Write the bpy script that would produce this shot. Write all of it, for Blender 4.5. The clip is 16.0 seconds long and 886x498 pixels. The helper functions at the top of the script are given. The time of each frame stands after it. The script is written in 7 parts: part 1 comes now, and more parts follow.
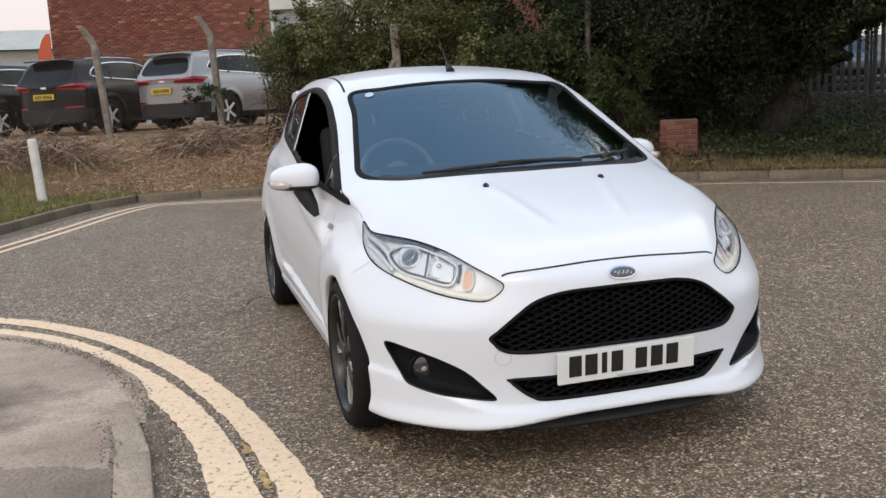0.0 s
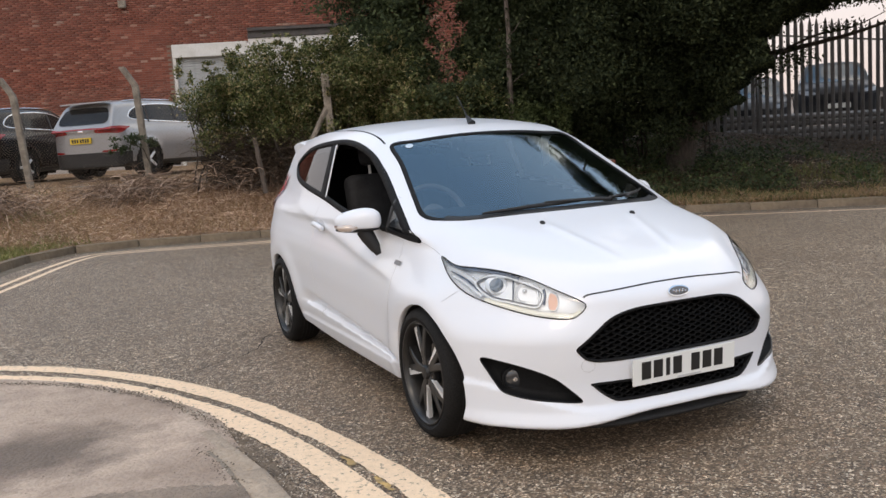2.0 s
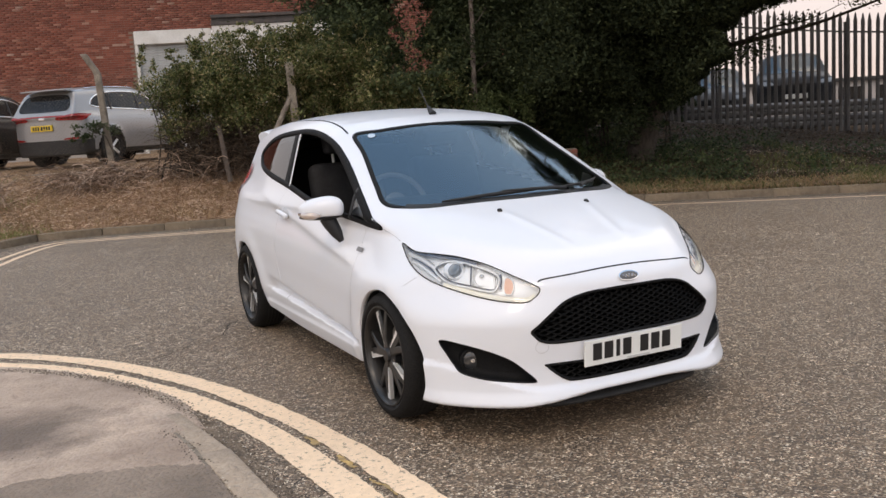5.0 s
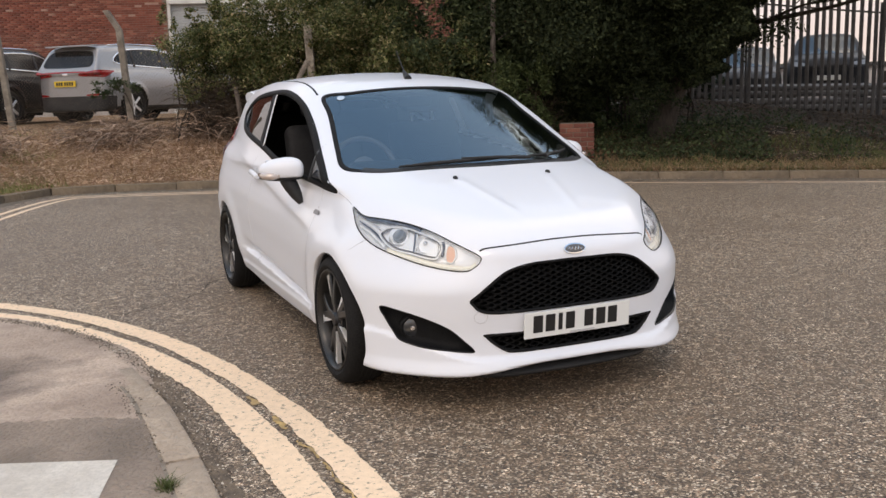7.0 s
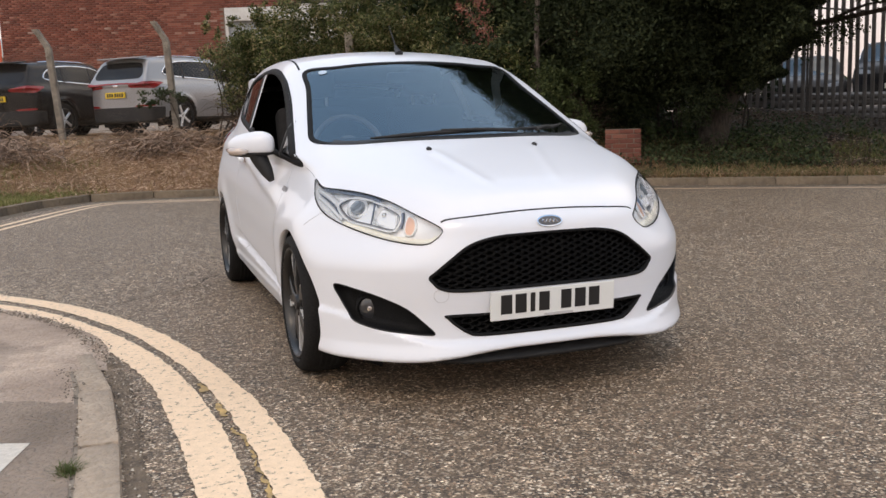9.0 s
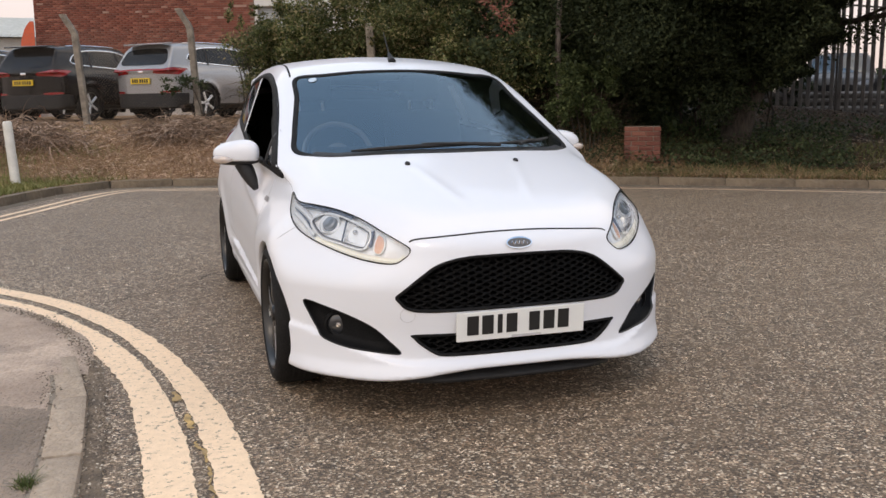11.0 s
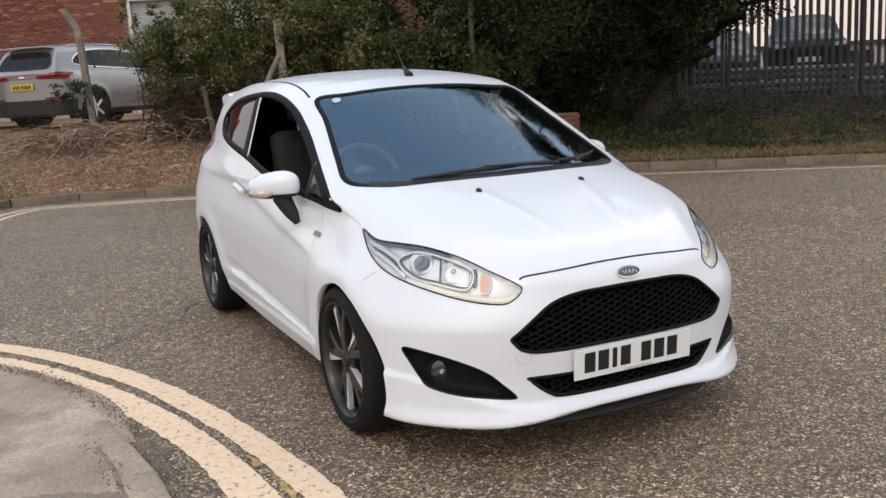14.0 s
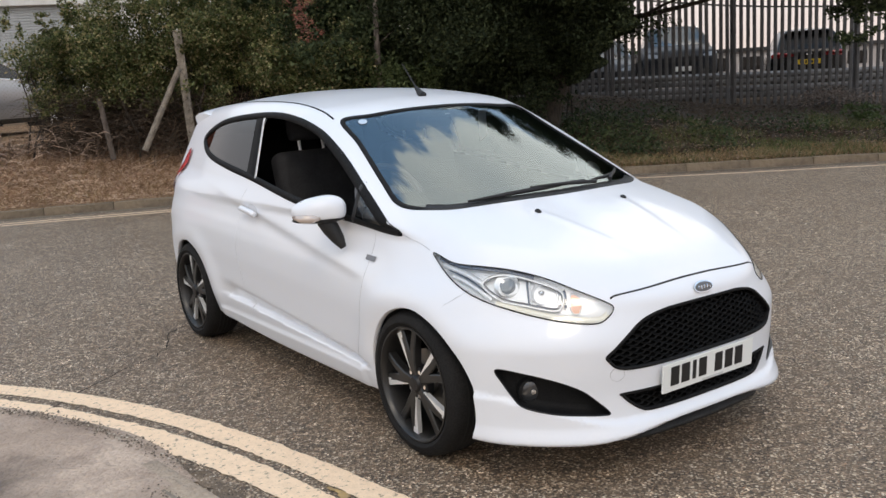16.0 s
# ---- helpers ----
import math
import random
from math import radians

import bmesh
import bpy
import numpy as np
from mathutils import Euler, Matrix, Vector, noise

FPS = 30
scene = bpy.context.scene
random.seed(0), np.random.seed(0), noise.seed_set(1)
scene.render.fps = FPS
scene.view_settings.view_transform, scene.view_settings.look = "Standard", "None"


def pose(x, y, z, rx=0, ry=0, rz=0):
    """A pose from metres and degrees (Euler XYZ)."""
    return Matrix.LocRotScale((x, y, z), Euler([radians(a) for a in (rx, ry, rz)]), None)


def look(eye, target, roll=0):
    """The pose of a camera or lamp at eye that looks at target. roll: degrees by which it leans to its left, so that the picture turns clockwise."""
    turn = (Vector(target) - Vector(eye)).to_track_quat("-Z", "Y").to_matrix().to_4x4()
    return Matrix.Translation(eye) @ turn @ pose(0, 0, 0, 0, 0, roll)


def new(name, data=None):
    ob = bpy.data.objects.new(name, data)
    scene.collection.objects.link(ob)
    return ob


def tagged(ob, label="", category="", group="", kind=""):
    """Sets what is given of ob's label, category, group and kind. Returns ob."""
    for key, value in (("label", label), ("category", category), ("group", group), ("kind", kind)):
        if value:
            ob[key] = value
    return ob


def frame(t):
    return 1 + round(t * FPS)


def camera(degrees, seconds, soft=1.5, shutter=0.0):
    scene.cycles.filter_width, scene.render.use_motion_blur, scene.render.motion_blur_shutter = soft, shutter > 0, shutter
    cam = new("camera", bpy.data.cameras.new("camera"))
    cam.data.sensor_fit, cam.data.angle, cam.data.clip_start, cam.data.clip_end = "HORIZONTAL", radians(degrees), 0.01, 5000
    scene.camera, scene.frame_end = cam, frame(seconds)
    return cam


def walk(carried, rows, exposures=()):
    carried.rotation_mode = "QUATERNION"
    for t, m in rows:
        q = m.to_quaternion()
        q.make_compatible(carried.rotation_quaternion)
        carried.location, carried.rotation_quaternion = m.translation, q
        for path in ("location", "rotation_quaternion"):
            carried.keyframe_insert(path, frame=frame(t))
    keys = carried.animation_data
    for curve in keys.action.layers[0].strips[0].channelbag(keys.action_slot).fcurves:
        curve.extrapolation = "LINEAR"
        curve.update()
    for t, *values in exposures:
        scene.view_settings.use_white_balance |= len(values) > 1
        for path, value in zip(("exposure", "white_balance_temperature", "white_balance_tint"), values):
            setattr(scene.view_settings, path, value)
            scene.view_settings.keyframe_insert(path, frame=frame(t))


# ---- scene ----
cam = camera(51.9, 16.0)
PATH = [
    (0, (-1.447, -3.523, 1.276), (-0.884, -1.631, 0.954), -2.9),
    (0.5, (-1.694, -3.64, 1.3), (-1.044, -1.772, 1.0), -3.5),
    (1, (-1.941, -3.761, 1.343), (-1.234, -1.91, 1.071), -3.6),
    (1.5, (-2.167, -3.788, 1.366), (-1.421, -1.949, 1.116), -3.6),
    (2, (-2.364, -3.766, 1.36), (-1.561, -1.951, 1.115), -3.8),
    (2.5, (-2.456, -3.747, 1.352), (-1.597, -1.958, 1.105), -3.9),
    (3, (-2.497, -3.748, 1.343), (-1.603, -1.975, 1.099), -3.4),
    (3.5, (-2.504, -3.752, 1.341), (-1.593, -1.987, 1.102), -3.6),
    (4, (-2.5, -3.769, 1.343), (-1.585, -2.006, 1.107), -4.2),
    (6.5, (-2.122, -4.088, 1.402), (-1.327, -2.284, 1.061), -1.7),
    (7, (-2.034, -4.026, 1.323), (-1.24, -2.221, 0.989), -1.6),
    (7.5, (-1.92, -3.921, 1.2), (-1.124, -2.11, 0.905), -1.0),
    (8, (-1.821, -3.863, 1.1), (-1.034, -2.045, 0.826), -1.1),
    (8.5, (-1.686, -3.859, 1.071), (-0.952, -2.02, 0.785), -1.9),
    (9, (-1.527, -3.865, 1.064), (-0.863, -1.999, 0.78), -1.9),
    (9.5, (-1.415, -3.878, 1.064), (-0.779, -2.001, 0.794), -1.5),
    (12, (-1.294, -3.936, 1.29), (-0.702, -2.056, 0.951), -0.7),
    (12.5, (-1.425, -3.877, 1.315), (-0.821, -1.999, 0.986), -1.0),
    (13, (-1.62, -3.765, 1.334), (-0.961, -1.906, 1.006), -1.8),
    (13.5, (-1.818, -3.608, 1.356), (-1.059, -1.791, 1.009), -2.8),
    (14, (-1.986, -3.391, 1.369), (-1.135, -1.616, 1.013), -3.2),
    (14.5, (-2.165, -3.211, 1.394), (-1.242, -1.472, 1.041), -3.6),
    (15, (-2.362, -3.038, 1.438), (-1.359, -1.348, 1.07), -3.9),
    (15.5, (-2.542, -2.983, 1.486), (-1.476, -1.333, 1.112), -3.8),
    (16, (-2.699, -2.992, 1.483), (-1.585, -1.37, 1.124), -3.4),
]
walk(cam, [(t, look(eye, target, roll)) for t, eye, target, roll in PATH],
     [(0, .39, 7610, 13), (2, .39, 7760, 15), (3.5, .39, 7860, 16), (6.5, .39, 8060, 17), (9.5, .39, 8060, 17), (12.5, .39, 8010, 16), (14, .39, 7810, 14), (16, .39, 7560, 13)])

# ---- sky, sun, exposure ----
world = bpy.data.worlds.new("sky")
scene.world = world
world.use_nodes = True
wn, wl = world.node_tree.nodes, world.node_tree.links
wn.clear()
w_out, w_bg = wn.new("ShaderNodeOutputWorld"), wn.new("ShaderNodeBackground")
sky = wn.new("ShaderNodeTexSky")
sky.sky_type, sky.sun_disc = "NISHITA", False
SUN_UP, SUN_TURN = radians(48), radians(215)
sky.sun_elevation, sky.sun_rotation, sky.air_density, sky.dust_density = SUN_UP, SUN_TURN, 1.2, 2.0
co, noi, ramp, mixw = wn.new("ShaderNodeTexCoord"), wn.new("ShaderNodeTexNoise"), wn.new("ShaderNodeValToRGB"), wn.new("ShaderNodeMix")
mapw = wn.new("ShaderNodeMapping")
mapw.inputs["Scale"].default_value, mapw.inputs["Location"].default_value = (1, 1, 1.6), (.35, .1, .2)
noi.inputs["Scale"].default_value, noi.inputs["Detail"].default_value, noi.inputs["Roughness"].default_value = 2.0, 7, .55
ramp.color_ramp.elements[0].position, ramp.color_ramp.elements[1].position = .54, .66
mixw.data_type = "RGBA"
mixw.inputs["B"].default_value = (9.6, 9.2, 8.6, 1)
wl.new(co.outputs["Generated"], mapw.inputs["Vector"])
wl.new(mapw.outputs["Vector"], noi.inputs["Vector"])
wl.new(noi.outputs["Fac"], ramp.inputs["Fac"])
wl.new(ramp.outputs["Color"], mixw.inputs["Factor"])
# thin haze over the blue, and a paler rosy rim above the horizon
haze, rim, up, lift = wn.new("ShaderNodeMix"), wn.new("ShaderNodeMix"), wn.new("ShaderNodeSeparateXYZ"), wn.new("ShaderNodeMapRange")
haze.data_type = rim.data_type = "RGBA"
haze.inputs["Factor"].default_value, haze.inputs["B"].default_value = .66, (2.8, 5.2, 8.8, 1)
rim.inputs["B"].default_value = (4.6, 4.25, 4.35, 1)
lift.inputs["From Min"].default_value, lift.inputs["From Max"].default_value = .02, .40
lift.inputs["To Min"].default_value, lift.inputs["To Max"].default_value = 1, 0
wl.new(co.outputs["Generated"], up.inputs["Vector"])
wl.new(up.outputs["Z"], lift.inputs["Value"])
wl.new(sky.outputs["Color"], haze.inputs["A"])
# the blue pales towards the horizon
pale, fade = wn.new("ShaderNodeMix"), wn.new("ShaderNodeMapRange")
pale.data_type, pale.inputs["B"].default_value = "RGBA", (6.4, 7.9, 9.9, 1)
fade.inputs["From Min"].default_value, fade.inputs["From Max"].default_value = .30, .82
fade.inputs["To Min"].default_value, fade.inputs["To Max"].default_value = .9, 0
wl.new(up.outputs["Z"], fade.inputs["Value"])
wl.new(fade.outputs["Result"], pale.inputs["Factor"])
wl.new(haze.outputs["Result"], pale.inputs["A"])
wl.new(pale.outputs["Result"], mixw.inputs["A"])
# one long bank of cumulus over the trees, mirrored in the windscreen
heap, edge, ragged, cumulus = wn.new("ShaderNodeVectorMath"), wn.new("ShaderNodeMapRange"), wn.new("ShaderNodeMath"), wn.new("ShaderNodeMix")
puff, added, far_side, both_sides = wn.new("ShaderNodeTexNoise"), wn.new("ShaderNodeMath"), wn.new("ShaderNodeMapRange"), wn.new("ShaderNodeMath")
body, belly = wn.new("ShaderNodeTexNoise"), wn.new("ShaderNodeMix")
puff.inputs["Scale"].default_value, puff.inputs["Detail"].default_value, puff.inputs["Roughness"].default_value = 7.0, 9, .60
body.inputs["Scale"].default_value, body.inputs["Detail"].default_value = 5.0, 5
heap.operation, heap.inputs[1].default_value = "DOT_PRODUCT", (.455, -.872, .173)
ragged.operation, ragged.inputs[1].default_value, ragged.inputs[2].default_value = "MULTIPLY_ADD", .20, -.10
edge.inputs["From Min"].default_value, edge.inputs["From Max"].default_value = -.046, -.028
far_side.inputs["From Min"].default_value, far_side.inputs["From Max"].default_value = .12, .26
far_side.inputs["To Min"].default_value, far_side.inputs["To Max"].default_value = 1, 0
both_sides.operation = "MULTIPLY"
belly.data_type, cumulus.data_type = "RGBA", "RGBA"
belly.inputs["A"].default_value, belly.inputs["B"].default_value = (6.6, 7.4, 8.4, 1), (13.6, 13.6, 13.3, 1)
wl.new(co.outputs["Generated"], heap.inputs[0])
wl.new(co.outputs["Generated"], puff.inputs["Vector"])
wl.new(co.outputs["Generated"], body.inputs["Vector"])
wl.new(puff.outputs["Fac"], ragged.inputs[0])
wl.new(heap.outputs["Value"], added.inputs[0])
wl.new(ragged.outputs["Value"], added.inputs[1])
wl.new(added.outputs["Value"], edge.inputs["Value"])
wl.new(added.outputs["Value"], far_side.inputs["Value"])
wl.new(edge.outputs["Result"], both_sides.inputs[0])
wl.new(far_side.outputs["Result"], both_sides.inputs[1])
small, small_edge, either = wn.new("ShaderNodeVectorMath"), wn.new("ShaderNodeMath"), wn.new("ShaderNodeMath")
small_fade = wn.new("ShaderNodeMapRange")
small.operation, small.inputs[1].default_value = "DOT_PRODUCT", (.596, .576, .559)
small_edge.operation, small_edge.inputs[1].default_value = "MULTIPLY_ADD", .05
small_fade.inputs["From Min"].default_value, small_fade.inputs["From Max"].default_value = .9982, .9994
either.operation = "MAXIMUM"
wl.new(co.outputs["Generated"], small.inputs[0])
wl.new(ragged.outputs["Value"], small_edge.inputs[0])
wl.new(small.outputs["Value"], small_edge.inputs[2])
wl.new(small_edge.outputs["Value"], small_fade.inputs["Value"])
wl.new(both_sides.outputs["Value"], either.inputs[0])
wl.new(small_fade.outputs["Result"], either.inputs[1])
wl.new(either.outputs["Value"], cumulus.inputs["Factor"])
wl.new(body.outputs["Fac"], belly.inputs["Factor"])
wl.new(belly.outputs["Result"], cumulus.inputs["B"])
wl.new(mixw.outputs["Result"], cumulus.inputs["A"])
wl.new(cumulus.outputs["Result"], rim.inputs["A"])
wl.new(lift.outputs["Result"], rim.inputs["Factor"])
wl.new(rim.outputs["Result"], w_bg.inputs["Color"])
w_bg.inputs["Strength"].default_value = .136
wl.new(w_bg.outputs["Background"], w_out.inputs["Surface"])
sun_data = bpy.data.lights.new("sun", "SUN")
sun_data.energy, sun_data.angle, sun_data.color = .42, radians(14), (1, .93, .84)
sun = new("sun", sun_data)
sun.matrix_world = look((-math.sin(SUN_TURN) * -8, math.cos(SUN_TURN) * 8, 9), (0, 0, 0))

# ---- materials ----
class Mat:
    """A node material with a Principled shader, and short ways to feed it."""
    def __init__(self, name, color=(.5, .5, .5), rough=.6, metal=0.0, spec=.5, coat=0.0):
        self.m = bpy.data.materials.new(name)
        self.m.use_nodes = True
        self.n, self.l = self.m.node_tree.nodes, self.m.node_tree.links
        self.p = self.n["Principled BSDF"]
        self.set("Base Color", (*color, 1)), self.set("Roughness", rough), self.set("Metallic", metal)
        self.set("Specular IOR Level", spec), self.set("Coat Weight", coat), self.set("Coat Roughness", .03)
        self.co = None

    def set(self, slot, v):
        self.p.inputs[slot].default_value = v

    def where(self):
        if self.co is None:
            self.co = self.n.new("ShaderNodeTexCoord").outputs["Object"]
        return self.co

    def noise(self, scale, detail=4, rough=.55, stretch=None, lo=.35, hi=.65):
        t = self.n.new("ShaderNodeTexNoise")
        t.inputs["Scale"].default_value, t.inputs["Detail"].default_value, t.inputs["Roughness"].default_value = scale, detail, rough
        self.l.new(self.stretched(stretch), t.inputs["Vector"])
        return self.span(t.outputs["Fac"], lo, hi)

    def stretched(self, s):
        if not s:
            return self.where()
        mp = self.n.new("ShaderNodeMapping")
        mp.inputs["Scale"].default_value = s
        self.l.new(self.where(), mp.inputs["Vector"])
        return mp.outputs["Vector"]

    def cells(self, scale, what="Color", feature="F1", stretch=None):
        t = self.n.new("ShaderNodeTexVoronoi")
        t.feature, t.inputs["Scale"].default_value = feature, scale
        self.l.new(self.stretched(stretch), t.inputs["Vector"])
        return t.outputs[what]

    def span(self, sock, lo, hi, a=0.0, b=1.0):
        r = self.n.new("ShaderNodeMapRange")
        for k, v in (("From Min", lo), ("From Max", hi), ("To Min", a), ("To Max", b)):
            r.inputs[k].default_value = v
        self.l.new(sock, r.inputs["Value"])
        return r.outputs["Result"]

    def mix(self, fac, a, b, mode="MIX"):
        x = self.n.new("ShaderNodeMix")
        x.data_type, x.blend_type = "RGBA", mode
        for slot, v in (("Factor", fac), ("A", a), ("B", b)):
            if isinstance(v, (int, float)):
                x.inputs[slot].default_value = v
            elif isinstance(v, tuple):
                x.inputs[slot].default_value = (*v, 1)
            else:
                self.l.new(v, x.inputs[slot])
        return x.outputs["Result"]

    def ramp(self, sock, *stops):
        r = self.n.new("ShaderNodeValToRGB")
        el = r.color_ramp.elements
        while len(el) < len(stops):
            el.new(.5)
        for e, (at, c) in zip(el, stops):
            e.position, e.color = at, (*c, 1)
        self.l.new(sock, r.inputs["Fac"])
        return r.outputs["Color"]

    def color(self, sock):
        self.l.new(sock, self.p.inputs["Base Color"])
        return self

    def rough(self, sock, a, b):
        self.l.new(self.span(sock, 0, 1, a, b), self.p.inputs["Roughness"])
        return self

    def bump(self, sock, depth, strength=1.0):
        b = self.n.new("ShaderNodeBump")
        b.inputs["Distance"].default_value, b.inputs["Strength"].default_value = depth, strength
        self.l.new(sock, b.inputs["Height"])
        if self.p.inputs["Normal"].links:
            self.l.new(self.p.inputs["Normal"].links[0].from_socket, b.inputs["Normal"])
        self.l.new(b.outputs["Normal"], self.p.inputs["Normal"])
        return self

    def chance(self):
        return self.n.new("ShaderNodeObjectInfo").outputs["Random"]

    def island(self):
        return self.n.new("ShaderNodeNewGeometry").outputs["Random Per Island"]


def worn(name, a, b, scale, rough=.8, depth=.004, fine=60, metal=0.0):
    """A plain surface in two tones, stained at one scale and grained at another."""
    m = Mat(name, a, rough, metal)
    big, small = m.noise(scale), m.noise(fine, 3)
    m.color(m.mix(m.span(small, 0, 1, 0, .35), m.mix(big, a, b), tuple(c * .6 for c in a)))
    m.rough(small, max(rough - .1, .05), min(rough + .1, 1))
    return m.bump(small, depth)


# chip-sealed road: dark binder, pale chippings
asphalt = Mat("asphalt", (.06, .055, .05), .60)
chips = asphalt.cells(125)
tone = asphalt.n.new("ShaderNodeSeparateColor")
asphalt.l.new(chips, tone.inputs["Color"])
stone = asphalt.ramp(tone.outputs["Red"], (0, (.016, .011, .007)), (.28, (.085, .057, .037)), (.64, (.245, .166, .107)), (.86, (.54, .40, .275)), (1, (1.0, .84, .64)))
# sparse larger chippings, smaller than their cells: pale flint, and some dark
for size, share, tint in ((66, .895, (1.0, .88, .70)), (58, .80, (.022, .015, .010)), (74, .90, (.40, .21, .12))):
    cell = asphalt.n.new("ShaderNodeTexVoronoi")
    cell.inputs["Scale"].default_value, cell.inputs["Randomness"].default_value = size, .9
    asphalt.l.new(asphalt.where(), cell.inputs["Vector"])
    pick, grain = asphalt.n.new("ShaderNodeSeparateColor"), asphalt.n.new("ShaderNodeMath")
    asphalt.l.new(cell.outputs["Color"], pick.inputs["Color"])
    grain.operation = "MULTIPLY"
    asphalt.l.new(asphalt.span(pick.outputs["Green"], share, share + .02), grain.inputs[0])
    asphalt.l.new(asphalt.span(cell.outputs["Distance"], .30, .42, .9, 0), grain.inputs[1])
    stone = asphalt.mix(grain.outputs["Value"], stone, tint)
mottle = asphalt.n.new("ShaderNodeSeparateColor")
asphalt.l.new(asphalt.cells(34), mottle.inputs["Color"])
stone = asphalt.mix(1.0, stone, asphalt.ramp(mottle.outputs["Blue"], (0, (.62, .61, .60)), (.55, (.95, .95, .95)), (.85, (1.1, 1.1, 1.1)), (1, (1.6, 1.6, 1.6))), "MULTIPLY")
patchy = asphalt.noise(.55, 5, .6)
asphalt.color(asphalt.mix(asphalt.span(asphalt.noise(7, 4), 0, 1, .0, .26), asphalt.mix(asphalt.span(patchy, 0, 1, .0, .36), stone, (.108, .072, .045)), (.235, .160, .098)))
asphalt.bump(asphalt.cells(125, "Distance"), .007, .9).bump(asphalt.noise(14, 3), .006, .5)

cream = Mat("road_paint", (.62, .52, .38), .75)
wear = cream.noise(22, 6, .7, lo=.42, hi=.60)
cream.color(cream.mix(cream.span(cream.noise(34, 5, .7), .74, .95, 0, .8), cream.mix(cream.span(wear, 0, 1, 0, .5), (.87, .635, .43), (.72, .52, .345)), (.20, .16, .12)))
cream.bump(cream.cells(95, "Distance"), .003, .35)

paving = Mat("paving", (.6, .47, .35), .85)
broad, small = paving.noise(1.3, 6, .62), paving.noise(45, 3)
spots = paving.noise(9, 5, .6, lo=.58, hi=.74)
stain_at = paving.n.new("ShaderNodeMapping")
stain_at.inputs["Location"].default_value, stain_at.inputs["Scale"].default_value = (4.08, -1.575, 0), (1.6, 2.1, 0)
paving.l.new(paving.where(), stain_at.inputs["Vector"])
reach, wobble = paving.n.new("ShaderNodeVectorMath"), paving.n.new("ShaderNodeMath")
reach.operation, wobble.operation = "LENGTH", "ADD"
paving.l.new(stain_at.outputs["Vector"], reach.inputs[0])
paving.l.new(reach.outputs["Value"], wobble.inputs[0])
paving.l.new(paving.span(paving.noise(2.5, 5, .6), 0, 1, -.3, .3), wobble.inputs[1])
tone = paving.mix(paving.span(small, 0, 1, 0, .30), paving.mix(broad, (.62, .475, .37), (.34, .25, .19)), (.30, .23, .175))
tone = paving.mix(paving.span(spots, 0, 1, 0, .6), tone, (.22, .155, .115))
tone = paving.mix(paving.span(paving.noise(3.4, 6, .7, (1, 2.2, 1), .50, .72), 0, 1, 0, .55), tone, (.24, .165, .125))
paving.color(paving.mix(paving.span(wobble.outputs["Value"], .35, 1.0, .86, 0), tone, (.13, .097, .075)))
paving.rough(small, .75, .95).bump(small, .006).bump(broad, .02, .5)
kerb_stone = worn("kerb_stone", (.48, .375, .28), (.25, .19, .14), 2.4, .85, .006, 40)
concrete = worn("weathered_concrete", (.33, .285, .23), (.16, .135, .11), 7, .9, .008, 40)
white_post = worn("white_plastic", (.78, .76, .70), (.66, .64, .58), 6, .5, .001, 50)
steel = worn("galvanised_steel", (.135, .127, .122), (.08, .074, .072), 3, .6, .001, 60, .15)
bark = Mat("bark", (.10, .075, .055), .9)
bark.color(bark.mix(bark.noise(9, 5, .6, (3, 3, .6)), (.028, .021, .016), (.075, .056, .042)))
bark.bump(bark.noise(16, 5, .6, (3, 3, .5)), .02)
twig = Mat("dead_twig", (.2, .14, .09), .9)
twig.color(twig.mix(twig.span(twig.noise(2.2, 4, .6), 0, 1, .4, 0), twig.ramp(twig.island(), (0, (.19, .108, .068)), (.5, (.52, .33, .22)), (1, (.95, .71, .52))), (.18, .105, .068)))
grey_twig = Mat("weathered_twig", (.2, .15, .12), .9)
grey_twig.color(grey_twig.ramp(grey_twig.island(), (0, (.075, .050, .037)), (.6, (.26, .175, .125)), (1, (.60, .43, .32))))
soil = Mat("soil", (.15, .11, .08), .95)
soil.color(soil.mix(soil.noise(2.2, 6), (.10, .07, .05), (.24, .175, .115)))
soil.bump(soil.noise(28, 6), .03)


def leaf_mat(name, *tones, matte=False):
    m = Mat(name, tones[0], .7 if matte else .55, spec=.15 if matte else .3)
    n = len(tones) - 1
    leaf = m.ramp(m.island(), *[(i / n, c) for i, c in enumerate(tones)])
    # older and younger shoots in drifts
    m.color(m.mix(m.span(m.noise(1.6, 4, .6), 0, 1, .55, 0), leaf, tones[0]))
    thin, both = m.n.new("ShaderNodeBsdfTranslucent"), m.n.new("ShaderNodeMixShader")
    both.inputs["Fac"].default_value = .30
    m.l.new(m.p.inputs["Base Color"].links[0].from_socket, thin.inputs["Color"])
    m.l.new(m.p.outputs["BSDF"], both.inputs[1])
    m.l.new(thin.outputs["BSDF"], both.inputs[2])
    m.l.new(both.outputs["Shader"], m.n["Material Output"].inputs["Surface"])
    return m


